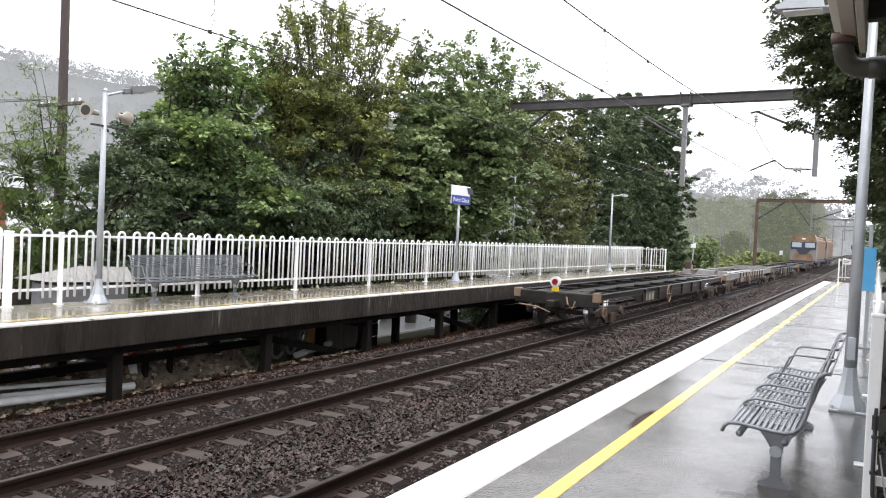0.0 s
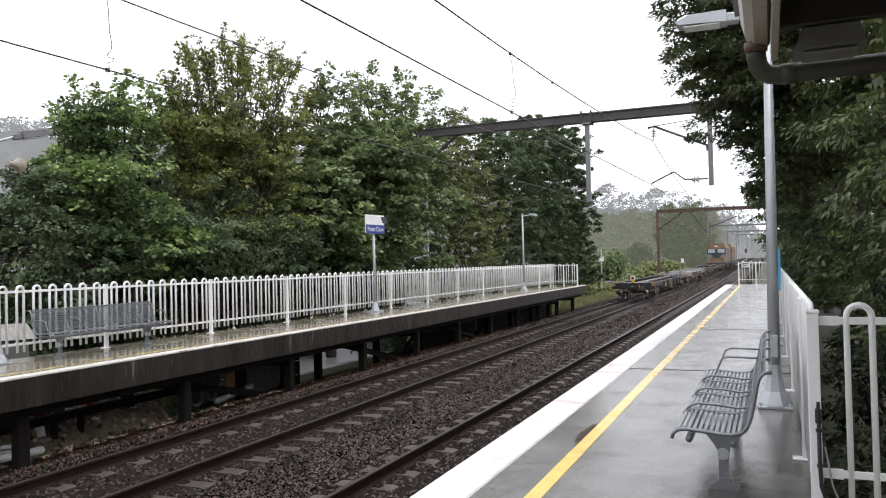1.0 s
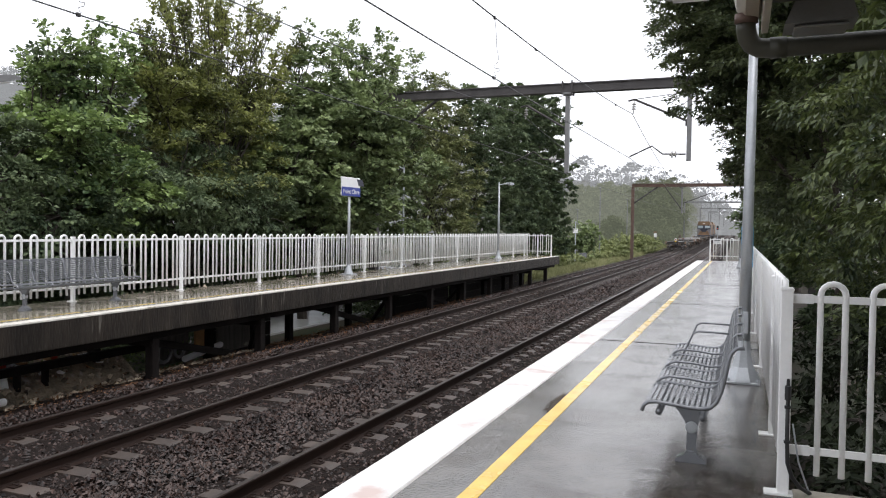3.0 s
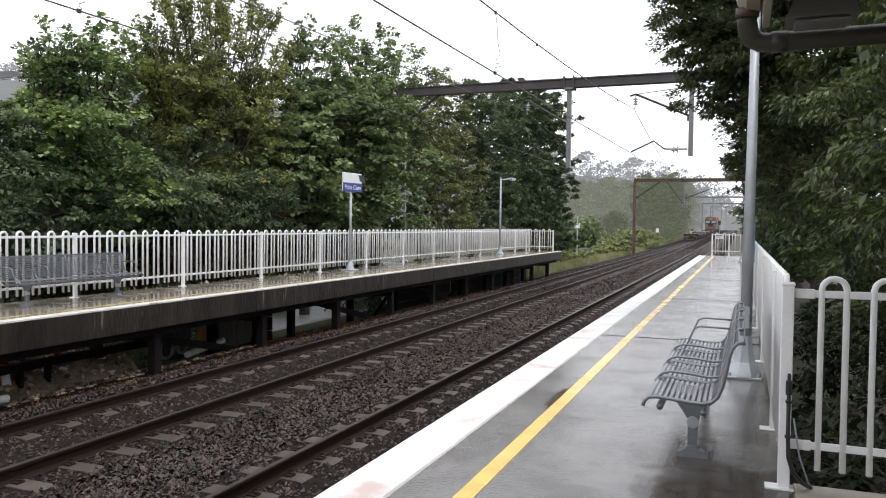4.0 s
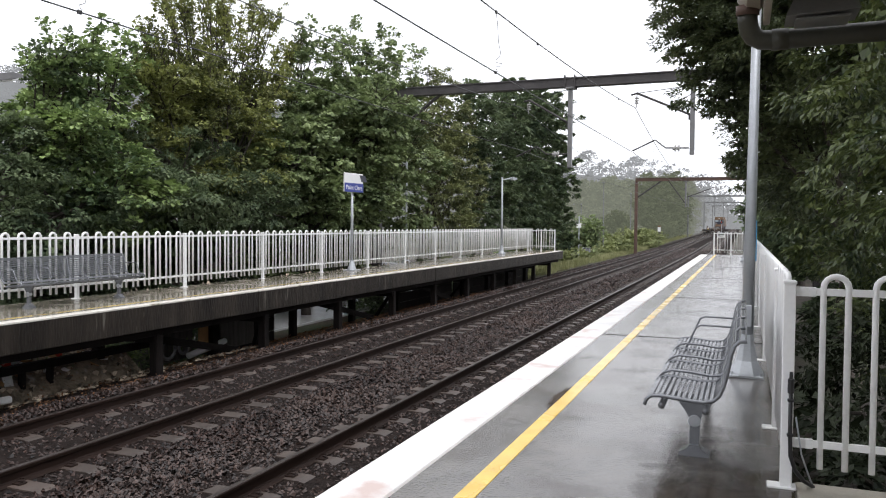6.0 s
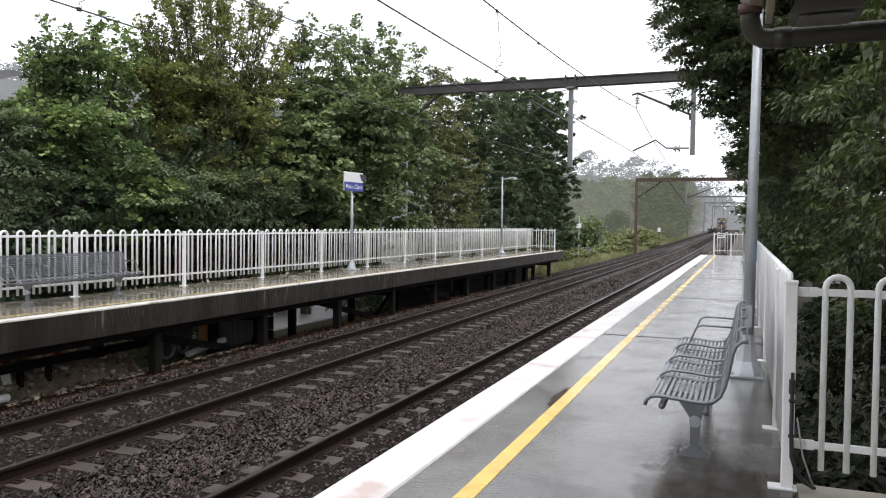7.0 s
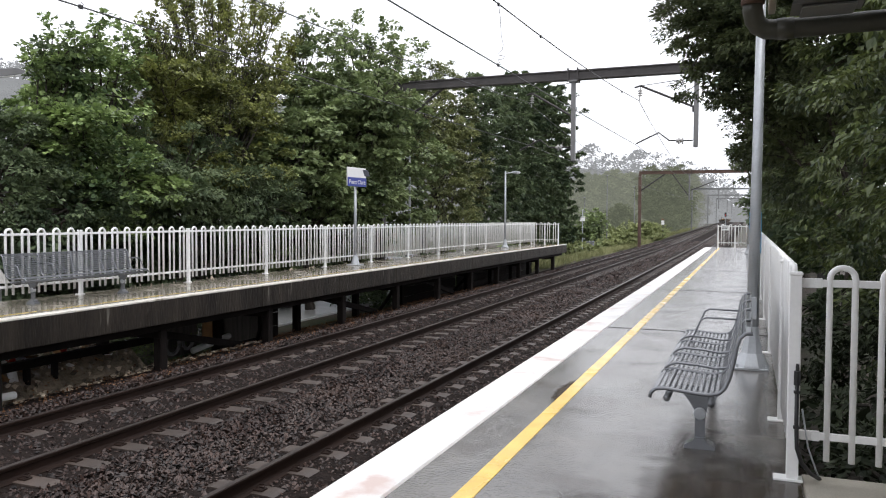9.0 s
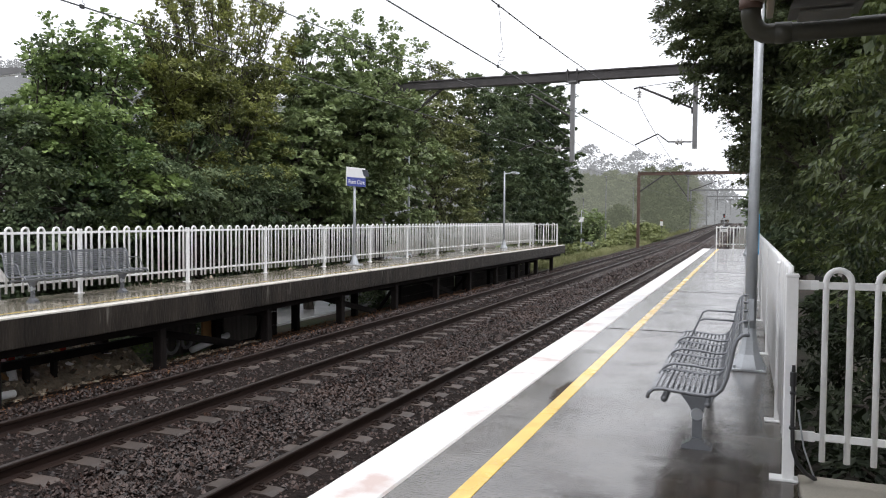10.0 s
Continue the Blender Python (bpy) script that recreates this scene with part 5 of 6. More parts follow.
def bench(label, dividers, arms):
    """A four-seat wire bench, 2.7 m long, on two flared feet; origin at floor level at its near end."""
    b = thing("bench", label, "bench", "platform benches")
    prof, L = bench_profile(), 2.7
    strip = Shape().box(-0.011, 0.02, -0.004, 0.011, L - 0.02, 0.004, 0.002).mesh("seat_strip", M_BENCH)
    for x, z in along(prof[1:8], 0.033):
        part("seat_strip", strip, b, m=pose(x, 0, z))
    strip = Shape().box(-0.004, 0.02, -0.011, 0.004, L - 0.02, 0.011, 0.002).mesh("back_strip", M_BENCH)
    for x, z in along(prof[8:], 0.036):
        part("back_strip", strip, b, m=pose(x, 0, z))
    wire = Shape().tube([(x, 0, z - 0.009) for x, z in prof[1:-1]], 0.0045, 5).mesh("cross_wire", M_BENCH)
    for k in range(36):
        part("cross_wire", wire, b, m=pose(0, 0.05 + 0.0743 * k, 0))
    for i in range(5):
        y = 0.012 + i * (L - 0.024) / 4
        part("frame", Shape().tube([(x, y, z) for x, z in prof], 0.0125, 8).mesh("frame", M_BENCH, True), b)
        if i in arms:
            part("armrest", Shape().tube([(-0.455, y, 0.445), (-0.43, y, 0.49), (-0.395, y, 0.575), (-0.37, y, 0.635), (-0.325, y, 0.657), (-0.2, y, 0.655), (-0.065, y, 0.65)], 0.0085, 8).mesh("armrest", M_BENCH, True), b)
        if i in dividers:
            part("divider", Shape().tube([(-0.535, y, 0.445), (-0.505, y, 0.475), (-0.455, y, 0.492), (-0.32, y, 0.486), (-0.2, y, 0.47), (-0.13, y, 0.478), (-0.105, y, 0.51)], 0.0095, 8).mesh("divider", M_BENCH, True), b)
    for z, x in ((0.385, -0.46), (0.37, -0.20)):
        part("bearer", Shape().tube([(x, 0.02, z), (x, L - 0.02, z)], 0.022, 8).mesh("bearer", M_BENCH, True), b)
    for y in (0.37, L - 0.37):
        leg = Shape()
        leg.prism([(-0.31, 0.05), (-0.248, 0.05), (-0.246, 0.2), (-0.235, 0.27), (-0.19, 0.33), (-0.13, 0.385), (-0.1, 0.44), (-0.125, 0.44), (-0.17, 0.405), (-0.25, 0.395), (-0.38, 0.405), (-0.45, 0.42), (-0.46, 0.405),
                   (-0.395, 0.365), (-0.345, 0.3), (-0.315, 0.25), (-0.31, 0.2)], y - 0.02, y + 0.02)
        leg.prism([(-0.375, 0.0), (-0.183, 0.0), (-0.183, 0.022), (-0.2, 0.03), (-0.235, 0.05), (-0.25, 0.075), (-0.308, 0.075), (-0.323, 0.05), (-0.358, 0.03), (-0.375, 0.022)], y - 0.05, y + 0.05)
        leg.tube([(-0.34, y - 0.024, 0.325), (-0.34, y + 0.024, 0.325)], 0.011, 6).tube([(-0.225, y - 0.024, 0.325), (-0.225, y + 0.024, 0.325)], 0.011, 6)
        l = part("leg", leg.mesh("leg", M_BENCH), b)
        part("boss", Shape().tube([(-0.28, y - 0.035, 0.228), (-0.28, y - 0.03, 0.228), (-0.28, y + 0.03, 0.228), (-0.28, y + 0.035, 0.228)], [0.034, 0.04, 0.04, 0.034], 16).mesh("boss", M_GALV), l, "round pale cap")
    return b


def lamp_post(label, x, y, z, height, arm, reach, horns=False, lean=0.0, rise=0.0):
    """A tapered post with a flared foot, an arm and a flat lantern; arm is the way the lantern points, in degrees."""
    p = thing("platform_lamp", label, "lamp post", "platform lamps")
    m = pose(x, y, z, 0, lean, 0)
    part("base_plate", Shape().box(-0.16, -0.16, 0, 0.16, 0.16, 0.025, 0.005, m).mesh("base_plate", M_GALV), p)
    foot = Shape()
    for a, b, h0, h1 in ((0.2, 0.19, 0.025, 0.045), (0.19, 0.12, 0.045, 0.16), (0.12, 0.085, 0.16, 0.3), (0.085, 0.07, 0.3, 0.42), (0.07, 0.05, 0.42, 0.425)):
        n = 8
        v = [(a * math.cos(2 * math.pi * (k + 0.5) / n) * 0.9, a * math.sin(2 * math.pi * (k + 0.5) / n) * 0.9, h0) for k in range(n)] + [(b * math.cos(2 * math.pi * (k + 0.5) / n) * 0.9, b * math.sin(2 * math.pi * (k + 0.5) / n) * 0.9, h1) for k in range(n)]
        foot.add(v, [(k, (k + 1) % n, n + (k + 1) % n, n + k) for k in range(n)], m)
    part("foot", foot.mesh("foot", M_GALV), p, "flared grey foot")
    for k in range(4):
        bx, by = (0.135 if k & 1 else -0.135), (0.135 if k & 2 else -0.135)
        part("bolt", Shape().tube([(bx, by, 0.02), (bx, by, 0.06)], 0.014, 6, m).mesh("bolt", M_GALV), p)
    part("access_door", Shape().box(-0.035, -0.066, 0.5, 0.035, -0.056, 0.72, 0.004, m).mesh("access_door", M_GALV), p)
    part("post", Shape().tube([(0, 0, 0.4), (0, 0, height * 0.5), (0, 0, height)], [0.058, 0.05, 0.04], 16, m).mesh("post", M_GALV, True), p)
    part("cap", Shape().tube([(0, 0, height), (0, 0, height + 0.05)], [0.048, 0.02], 12, m).mesh("cap", M_GALV), p)
    turn = m @ pose(0, 0, height - 0.08, 0, 0, arm) @ pose(0, 0, 0, 0, -rise, 0)
    a = part("arm", Shape().tube([(0, 0, 0), (reach, 0, reach * 0.12)], 0.024, 8, turn).mesh("arm", M_GALV), p)
    head = Shape().box(reach - 0.04, -0.07, reach * 0.12 - 0.05, reach + 0.1, 0.07, reach * 0.12 + 0.05, 0.015, turn)
    head.prism([(reach + 0.08, reach * 0.12 - 0.05), (reach + 0.55, reach * 0.12 - 0.03), (reach + 0.58, reach * 0.12), (reach + 0.45, reach * 0.12 + 0.06), (reach + 0.08, reach * 0.12 + 0.07)], -0.12, 0.12, turn)
    h = part("lantern", head.mesh("lantern", M_SHEET2 if rise else M_GALV), p, "flat grey lantern, unlit")
    part("diffuser", Shape().box(reach + 0.14, -0.1, reach * 0.12 - 0.062, reach + 0.5, 0.1, reach * 0.12 - 0.045, 0.004, turn).mesh("diffuser", M_SIGNWHITE), h)
    if horns:
        hb = m @ pose(0, 0, height - 0.56, 0, 0, 90)
        part("horn_bracket", Shape().box(-0.25, -0.03, -0.05, 0.4, 0.03, -0.02, 0.005, hb).mesh("horn_bracket", M_STEEL), p)
        for yaw, px_ in ((200, -0.25), (20, 0.35)):
            q = hb @ pose(px_, 0, 0.17, 0, 0, yaw)
            part("horn_speaker", Shape().tube([(-0.16, 0, 0), (-0.02, 0, 0), (0.08, 0, 0), (0.16, 0, 0)], [0.045, 0.048, 0.075, 0.125], 16, q, caps=True).mesh("horn_speaker", M_CREAM), p, "cream horn loudspeaker")
            # The horn is solid; a black disc stands in for its shaded hollow.
            part("horn_mouth", Shape().tube([(0.155, 0, 0), (0.164, 0, 0)], [0.085, 0.085], 16, q).mesh("horn_mouth", M_BLACK), p, "black disc for the shaded hollow of the horn")
    return p


def words(text, size, mat, m, parent, name="lettering"):
    c = bpy.data.curves.new(name, "FONT")
    c.body, c.size, c.align_x, c.align_y, c.extrude = text, size, "CENTER", "CENTER", 0.002
    c.materials.append(mat)
    ob = new(name, c)
    dg = bpy.context.evaluated_depsgraph_get()
    me = bpy.data.meshes.new_from_object(ob.evaluated_get(dg))
    bpy.data.objects.remove(ob)
    o = part(name, me, parent, m=m)
    return o


def name_sign():
    s = thing("station_sign", "blue and white station name sign on a grey post", "sign")
    x, y = -11.18, 20.86
    part("post", Shape().tube([(x, y, FAR_Z), (x, y, 1.6), (x, y, 2.55)], [0.05, 0.045, 0.04], 12).mesh("post", M_GALV, True), s)
    part("foot", Shape().tube([(x, y, FAR_Z), (x, y, FAR_Z + 0.3)], [0.15, 0.055], 12).box(x - 0.2, y - 0.2, FAR_Z, x + 0.2, y + 0.2, FAR_Z + 0.03).mesh("foot", M_GALV), s)
    m = pose(x + 0.05, y, 2.75, 0, 0, -6)
    part("panel", Shape().box(-0.03, -0.5, -0.28, 0.02, 0.5, 0.29, 0.01, m).mesh("panel", M_SIGNWHITE), s, "white sign panel")
    part("name_band", Shape().box(0.012, -0.5, -0.282, 0.026, 0.5, -0.01, 0.003, m).mesh("name_band", M_BLUE), s, "dark blue name band")
    part("logo", Shape().prism([(-0.5, 0.05), (-0.2, 0.05), (-0.1, 0.25), (-0.4, 0.25)], 0, 0.006, m @ pose(0.022, 0.2, 0, 0, 0, -90) @ pose(0, 0, 0)).mesh("logo", M_LOCONAVY), s, "dark slanted emblem")
    words("Point Clare", 0.19, M_SIGNWHITE, m @ pose(0.028, 0, -0.15, 90, 0, 90), s)


def near_details():
    # conduit clipped to the end post
    c = thing("cable_conduit", "black cable conduit clipped to the white fence post", "cable")
    part("conduit", Shape().tube([(0.265, 4.78, 0.62), (0.265, 4.778, 0.35), (0.27, 4.775, 0.2), (0.295, 4.78, 0.12), (0.345, 4.82, 0.05), (0.4, 4.9, 0.0)], 0.012, 8).mesh("conduit", M_BLACK, True), c)
    part("gland", Shape().tube([(0.265, 4.78, 0.56), (0.265, 4.78, 0.64)], 0.018, 10).tube([(0.265, 4.78, 0.64), (0.265, 4.78, 0.68)], [0.011, 0.009], 8).mesh("gland", M_BLACK), c)
    for z in (0.51, 0.31):
        part("clip", Shape().box(0.248, 4.765, z, 0.282, 4.797, z + 0.018, 0.004).mesh("clip", M_BLACK), c)
    part("lead", Shape().tube([(0.295, 4.8, 0.42), (0.33, 4.82, 0.2), (0.38, 4.88, 0.05), (0.4, 4.92, 0.0)], 0.005, 8).mesh("lead", M_GALV, True), c, "thin grey cable lead")
    g = thing("fence_notice", "small white notice fixed to the end fence", "sign")
    part("panel", Shape().box(-1.35, 43.49, 0.92, -0.95, 43.5, 1.18, 0.003).mesh("panel", M_SIGNWHITE), g)
    part("writing_bar", Shape().box(-1.3, 43.482, 1.08, -1.0, 43.488, 1.12, 0.001).box(-1.3, 43.482, 1.0, -1.05, 43.488, 1.03, 0.001).mesh("writing_bar", M_BLACK), g, "illegible dark lines")
    s = thing("blue_sign", "pale blue board on a grey post beside the fence", "sign")
    part("board", Shape().box(0.01, 14.0, 0.93, 0.2, 14.03, 1.62, 0.006).mesh("board", M_PALEBLUE), s)
    part("post", Shape().box(0.08, 14.04, 0, 0.14, 14.1, 2.0, 0.006).box(0.02, 13.98, 0, 0.2, 14.16, 0.02, 0.004).mesh("post", M_GALV), s)


M_HOUSING = material("grey_fitting", (0.17, 0.168, 0.162), 0.35, vary=0.15, bump=0.03)


def awning():
    a = tagged(new("station_awning"), "edge of the station awning with a cream gutter and dark soffit", "awning", kind="structure")
    prof = [(-0.085, 3.05), (-0.085, 2.93), (-0.06, 2.83), (-0.01, 2.775), (0.06, 2.77), (0.075, 2.8), (0.075, 3.05), (0.055, 3.05), (0.05, 2.82), (0.0, 2.8), (-0.04, 2.85), (-0.065, 2.94), (-0.065, 3.05)]
    part("gutter", Shape().prism(prof, -6, 4.93).mesh("gutter", M_CREAM), a, "cream-painted gutter with rust stains")
    part("gutter_end", Shape().prism(prof[:7], 4.931, 4.94).mesh("gutter_end", M_CREAM), a)
    part("fascia", Shape().box(0.078, -6, 2.69, 0.117, 4.95, 3.05, 0.005).mesh("fascia", M_CREAM), a, "cream fascia board")
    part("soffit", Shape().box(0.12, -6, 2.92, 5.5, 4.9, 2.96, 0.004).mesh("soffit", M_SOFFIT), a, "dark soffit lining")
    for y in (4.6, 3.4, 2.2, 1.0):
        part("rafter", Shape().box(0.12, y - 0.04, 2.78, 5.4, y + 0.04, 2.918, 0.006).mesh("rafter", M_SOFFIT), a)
    roof = Shape().prism([(-0.12, 3.0), (5.6, 3.75), (5.6, 3.78), (-0.12, 3.03)], -6, 5.0)
    part("roof_sheet", roof.mesh("roof_sheet", M_ROOF), a)
    pipe = [(-0.005, 4.9, 2.77), (-0.005, 4.92, 2.72), (0.005, 4.95, 2.67), (0.03, 4.97, 2.635), (0.07, 4.985, 2.615), (0.13, 4.985, 2.61), (1.2, 4.985, 2.62), (5.3, 4.985, 2.65)]
    part("downpipe", Shape().tube(pipe, 0.057, 16).mesh("downpipe", M_PIPE, True), a, "grey-green downpipe running back under the awning")
    part("pipe_joint", Shape().tube([(0.13, 4.985, 2.61), (0.22, 4.985, 2.611)], 0.063, 16).mesh("pipe_joint", M_PIPE, True), a)
    part("outlet", Shape().tube([(-0.005, 4.895, 2.8), (-0.005, 4.9, 2.745)], 0.066, 14).mesh("outlet", M_RUSTY, True), a, "rusty gutter outlet")
    light = thing("soffit_light", "grey trough light fitting under the awning, unlit", "light fitting")
    part("housing", Shape().prism([(0.19, 2.65), (0.55, 2.66), (0.52, 2.77), (0.24, 2.77)], 4.6, 4.87).mesh("housing", M_HOUSING), light)
    part("tube_cover", Shape().box(0.24, 4.63, 2.632, 0.51, 4.85, 2.648, 0.006).mesh("tube_cover", M_HOUSING), light)
    part("bracket", Shape().box(0.34, 4.61, 2.765, 0.4, 4.635, 2.777, 0.002).mesh("bracket", M_SHEET2), light)
    part("end_cap", Shape().prism([(0.485, 2.66), (0.553, 2.662), (0.525, 2.768), (0.475, 2.768)], 4.871, 4.876).mesh("end_cap", M_SIGNWHITE), light, "pale end cap")
    # Unseen wall, added to close the place and shape reflections.
    w = tagged(new("station_wall"), "plain unseen wall added for the station building behind the camera", "wall", kind="structure")
    part("wall", Shape().box(3.4, -6, 0, 3.6, 3.8, 2.9, 0.01).mesh("wall", M_CREAM), w)
    w2 = tagged(new("embankment_wall"), "low dark retaining wall below the return fence", "wall", kind="structure")
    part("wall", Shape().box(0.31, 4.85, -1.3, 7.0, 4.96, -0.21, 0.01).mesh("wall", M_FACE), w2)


B = bench("grey wire-mesh platform bench with four seats on wet concrete", (1, 2, 3), (3, 4))
B.matrix_basis = pose(0, 4.92, 0)
B = bench("grey wire-mesh platform bench with four seats before the white fence", (2,), (0, 1, 3, 4))
B.matrix_basis = pose(-11.24, 11.6, FAR_Z, 0, 0, 180)
lamp_post("grey platform lamp post beside the bench", 0.045, 8.32, 0, 4.0, 180, 0.3, lean=0.5)
lamp_post("grey platform lamp post further along the near platform", 0.02, 36.0, 0, 3.85, 180, 0.28)
lamp_post("grey platform lamp post carrying two horn loudspeakers", -11.3, 8.37, FAR_Z, 3.62, 78, 0.36, True, rise=14)
lamp_post("grey platform lamp post near the far platform end", -11.2, 36.5, FAR_Z, 3.75, 80, 0.9)
lamp_post("grey lamp post half hidden in the trees", -13.2, 29.4, FAR_Z - 0.2, 4.2, -90, 1.6)
name_sign()
near_details()
awning()


# ---- beyond the fences ----
M_ASPHALT = material("wet_asphalt", (0.06, 0.06, 0.062), 0.12, vary=0.3, scale=0.6, fine=40, bump=0.1, depth=0.004, rough_vary=0.25, rough_scale=0.5)
M_CARWHITE = material("white_car_paint", (0.7, 0.7, 0.7), 0.2, vary=0.03, bump=0)
M_CARSILVER = material("silver_car_paint", (0.35, 0.36, 0.38), 0.25, metal=0.5, vary=0.03, bump=0)
M_GLASS = material("dark_car_glass", (0.03, 0.035, 0.04), 0.05, vary=0.02, bump=0)
M_TYRE = material("tyre_rubber", (0.02, 0.02, 0.02), 0.7, vary=0.1, bump=0)
M_BRICK = material("red_brick", (0.3, 0.1, 0.06), 0.7, vary=0.3, scale=8, fine=30, bump=0.3)
M_TILEROOF = material("grey_roof", (0.28, 0.28, 0.29), 0.4, vary=0.15, scale=2, fine=12, bump=0.2)
M_PVC = material("white_plastic_pipe", (0.84, 0.84, 0.83), 0.35, vary=0.1, bump=0.05)
M_TAN = material("tan_board", (0.36, 0.2, 0.08), 0.6, vary=0.3, bump=0.2)
M_SHEET = material("grey_corrugated_sheet", (0.2, 0.2, 0.2), 0.4, metal=0.3, vary=0.3, bump=0.2)
M_CORR = material("pale_grey_sheet", (0.3, 0.29, 0.27), 0.4, metal=0.1, vary=0.35, scale=4, fine=30, bump=0.3, stretch=(1, 4, 0.3))
M_DARKSHEET = material("dark_stained_sheet", (0.075, 0.068, 0.06), 0.5, vary=0.6, scale=3, fine=30, bump=0.3, stretch=(1, 4, 0.3), spec=0.2)
# Earth lightened in its colour for daylight coming in behind the trestle.
M_SPOIL = material("littered_earth", (0.2, 0.16, 0.115), 0.7, vary=0.9, scale=3, fine=25, bump=0.9, depth=0.04, stain=(0.35, 0.33, 0.3), stain_scale=4, stain_at=0.6)
M_DEBRIS = material("mixed_debris", (0.34, 0.28, 0.21), 0.6, vary=0.4, bump=0.2, island=0.9)
# Added apron; sky glare on the wet ground is in its pale base.
M_APRON = material("sky_paled_wet_concrete", (0.5, 0.5, 0.5), 0.08, vary=0.15, scale=1.5, fine=30, bump=0.05)
M_REDPLASTIC = material("red_plastic", (0.6, 0.03, 0.015), 0.35, vary=0.1, bump=0)
M_GRASS = leaf_material("grass_blade", (0.16, 0.175, 0.07), (0.36, 0.36, 0.18), 0.6)
M_LITTER = leaf_material("fallen_leaf", (0.09, 0.04, 0.02), (0.26, 0.13, 0.06), 0.6)


def car(label, x, y, z, turn, paint):
    """A parked hatchback; its nose points along +y before the turn."""
    c = thing("parked_car", label, "car", "parked cars")
    c.matrix_basis = pose(x, y, z, 0, 0, turn)
    side = [(-2.05, 0.35), (-2.1, 0.6), (-2.02, 0.88), (-1.2, 0.98), (-1.0, 0.99), (1.55, 1.0), (2.0, 0.95), (2.12, 0.6), (2.05, 0.3)]
    top = [(-1.15, 0.98), (-0.45, 1.42), (0.9, 1.46), (1.75, 1.02)]
    q = pose(0, 0, 0, 0, 0, -90)
    part("body", Shape().prism([(-a, b) for a, b in side], -0.86, 0.86, q).mesh("body", paint), c)
    part("cabin", Shape().prism([(-a, b) for a, b in top], -0.74, 0.74, q).mesh("cabin", paint), c)
    part("side_glass", Shape().prism([(-a, b) for a, b in ((-0.9, 1.03), (-0.4, 1.36), (0.85, 1.4), (1.45, 1.03))], -0.752, 0.752, q).mesh("side_glass", M_GLASS), c)
    part("windscreen", Shape().add([(-0.62, 1.13, 1.0), (0.62, 1.13, 1.0), (0.56, 0.5, 1.4), (-0.56, 0.5, 1.4)], [(0, 1, 2, 3)], pose(0, 0.015, 0.02)).mesh("windscreen", M_GLASS), c)
    for wx in (-0.78, 0.78):
        for wy in (-1.3, 1.3):
            part("wheel", Shape().tube([(wx - 0.1, wy, 0.31), (wx + 0.1, wy, 0.31)], 0.31, 20).mesh("wheel", M_TYRE), c)
    for wx in (-0.62, 0.62):
        part("headlight", Shape().box(wx - 0.17, 2.04, 0.62, wx + 0.17, 2.1, 0.78, 0.02).mesh("headlight", M_SIGNWHITE), c)
    return c


def car_park():
    tagged(new("car_park", Shape().box(-34, 2, -1.95, -14.6, 60, -1.80, 0.01).mesh("car_park", M_ASPHALT)), "wet asphalt car park behind the trees", "car park", kind="structure")
    car("parked white hatchback beyond the fence", -24.2, 15.4, 0.55, 60, M_CARWHITE)
    car("parked silver hatchback beyond the fence", -24.6, 18.4, 0.45, 60, M_CARSILVER)
    car("parked white car behind the trees", -17.5, 24.0, -1.8, 80, M_CARWHITE)
    car("parked silver car behind the trees", -17.8, 31.0, -1.8, 80, M_CARSILVER)
    bank = Shape().add([(-60, 4, 0.4), (-21.5, 4, 0.4), (-21.5, 20.5, 0.4), (-60, 20.5, 0.4), (-19, 4, -1.9), (-19, 22.5, -1.9), (-60, 22.5, -1.9)],
                       [(0, 1, 2, 3), (1, 4, 5, 2), (3, 2, 5, 6)])
    tagged(new("road_bank", bank.mesh("road_bank", M_DIRT)), "earth bank carrying the street behind the station", "bank", kind="structure")
    tagged(new("street", Shape().box(-40, 5, 0.3, -22.2, 20, 0.44, 0.01).mesh("street", M_ASPHALT)), "wet asphalt street", "road", kind="structure")
    h = thing("house", "red brick house with a grey roof", "house")
    part("wall", Shape().box(-49, 15, 0.3, -41, 25.2, 3.0, 0.02).mesh("wall", M_BRICK), h)
    part("roof", Shape().prism([(-49.6, 2.95), (-40.4, 2.95), (-45, 5.0)], 14.4, 25.8).mesh("roof", M_TILEROOF), h)
    for y in (17.0, 21.5):
        part("window", Shape().box(-41.03, y, 1.3, -40.97, y + 1.6, 2.4, 0.01).mesh("window", M_GLASS), h)
    tl = thing("traffic_light", "black traffic signal on a grey pole", "traffic light")
    part("pole", Shape().tube([(-24, 17.05, 0.4), (-24, 17.05, 3.4)], 0.05, 8).mesh("pole", M_GALV), tl)
    part("signal_head", Shape().box(-24.15, 16.9, 2.6, -23.85, 17.2, 3.35, 0.03).mesh("signal_head", M_BLACK), tl)
    tarp = thing("covered_trailer", "trailer under a pale tarpaulin behind the fence", "trailer")
    part("cover", Shape().add([(-14.6, 8.9, 0.27), (-13.6, 9.0, 0.25), (-13.5, 10.9, 0.2), (-14.8, 10.9, 0.2), (-14.4, 10.2, 0.5), (-13.8, 10.9, 0.5)], [(0, 1, 4), (1, 5, 4), (1, 2, 5), (0, 4, 3), (4, 5, 3), (5, 2, 3), (0, 3, 2, 1)]).mesh("cover", M_CORR), tarp)
    part("tray", Shape().box(-14.5, 9.2, -0.9, -13.6, 10.8, 0.18, 0.02).mesh("tray", M_SHEET), tarp)
    part("stand", Shape().box(-14.4, 9.3, -1.9, -14.3, 9.4, -0.9, 0.01).box(-13.8, 10.6, -1.9, -13.7, 10.7, -0.9, 0.01).mesh("stand", M_STEEL), tarp)


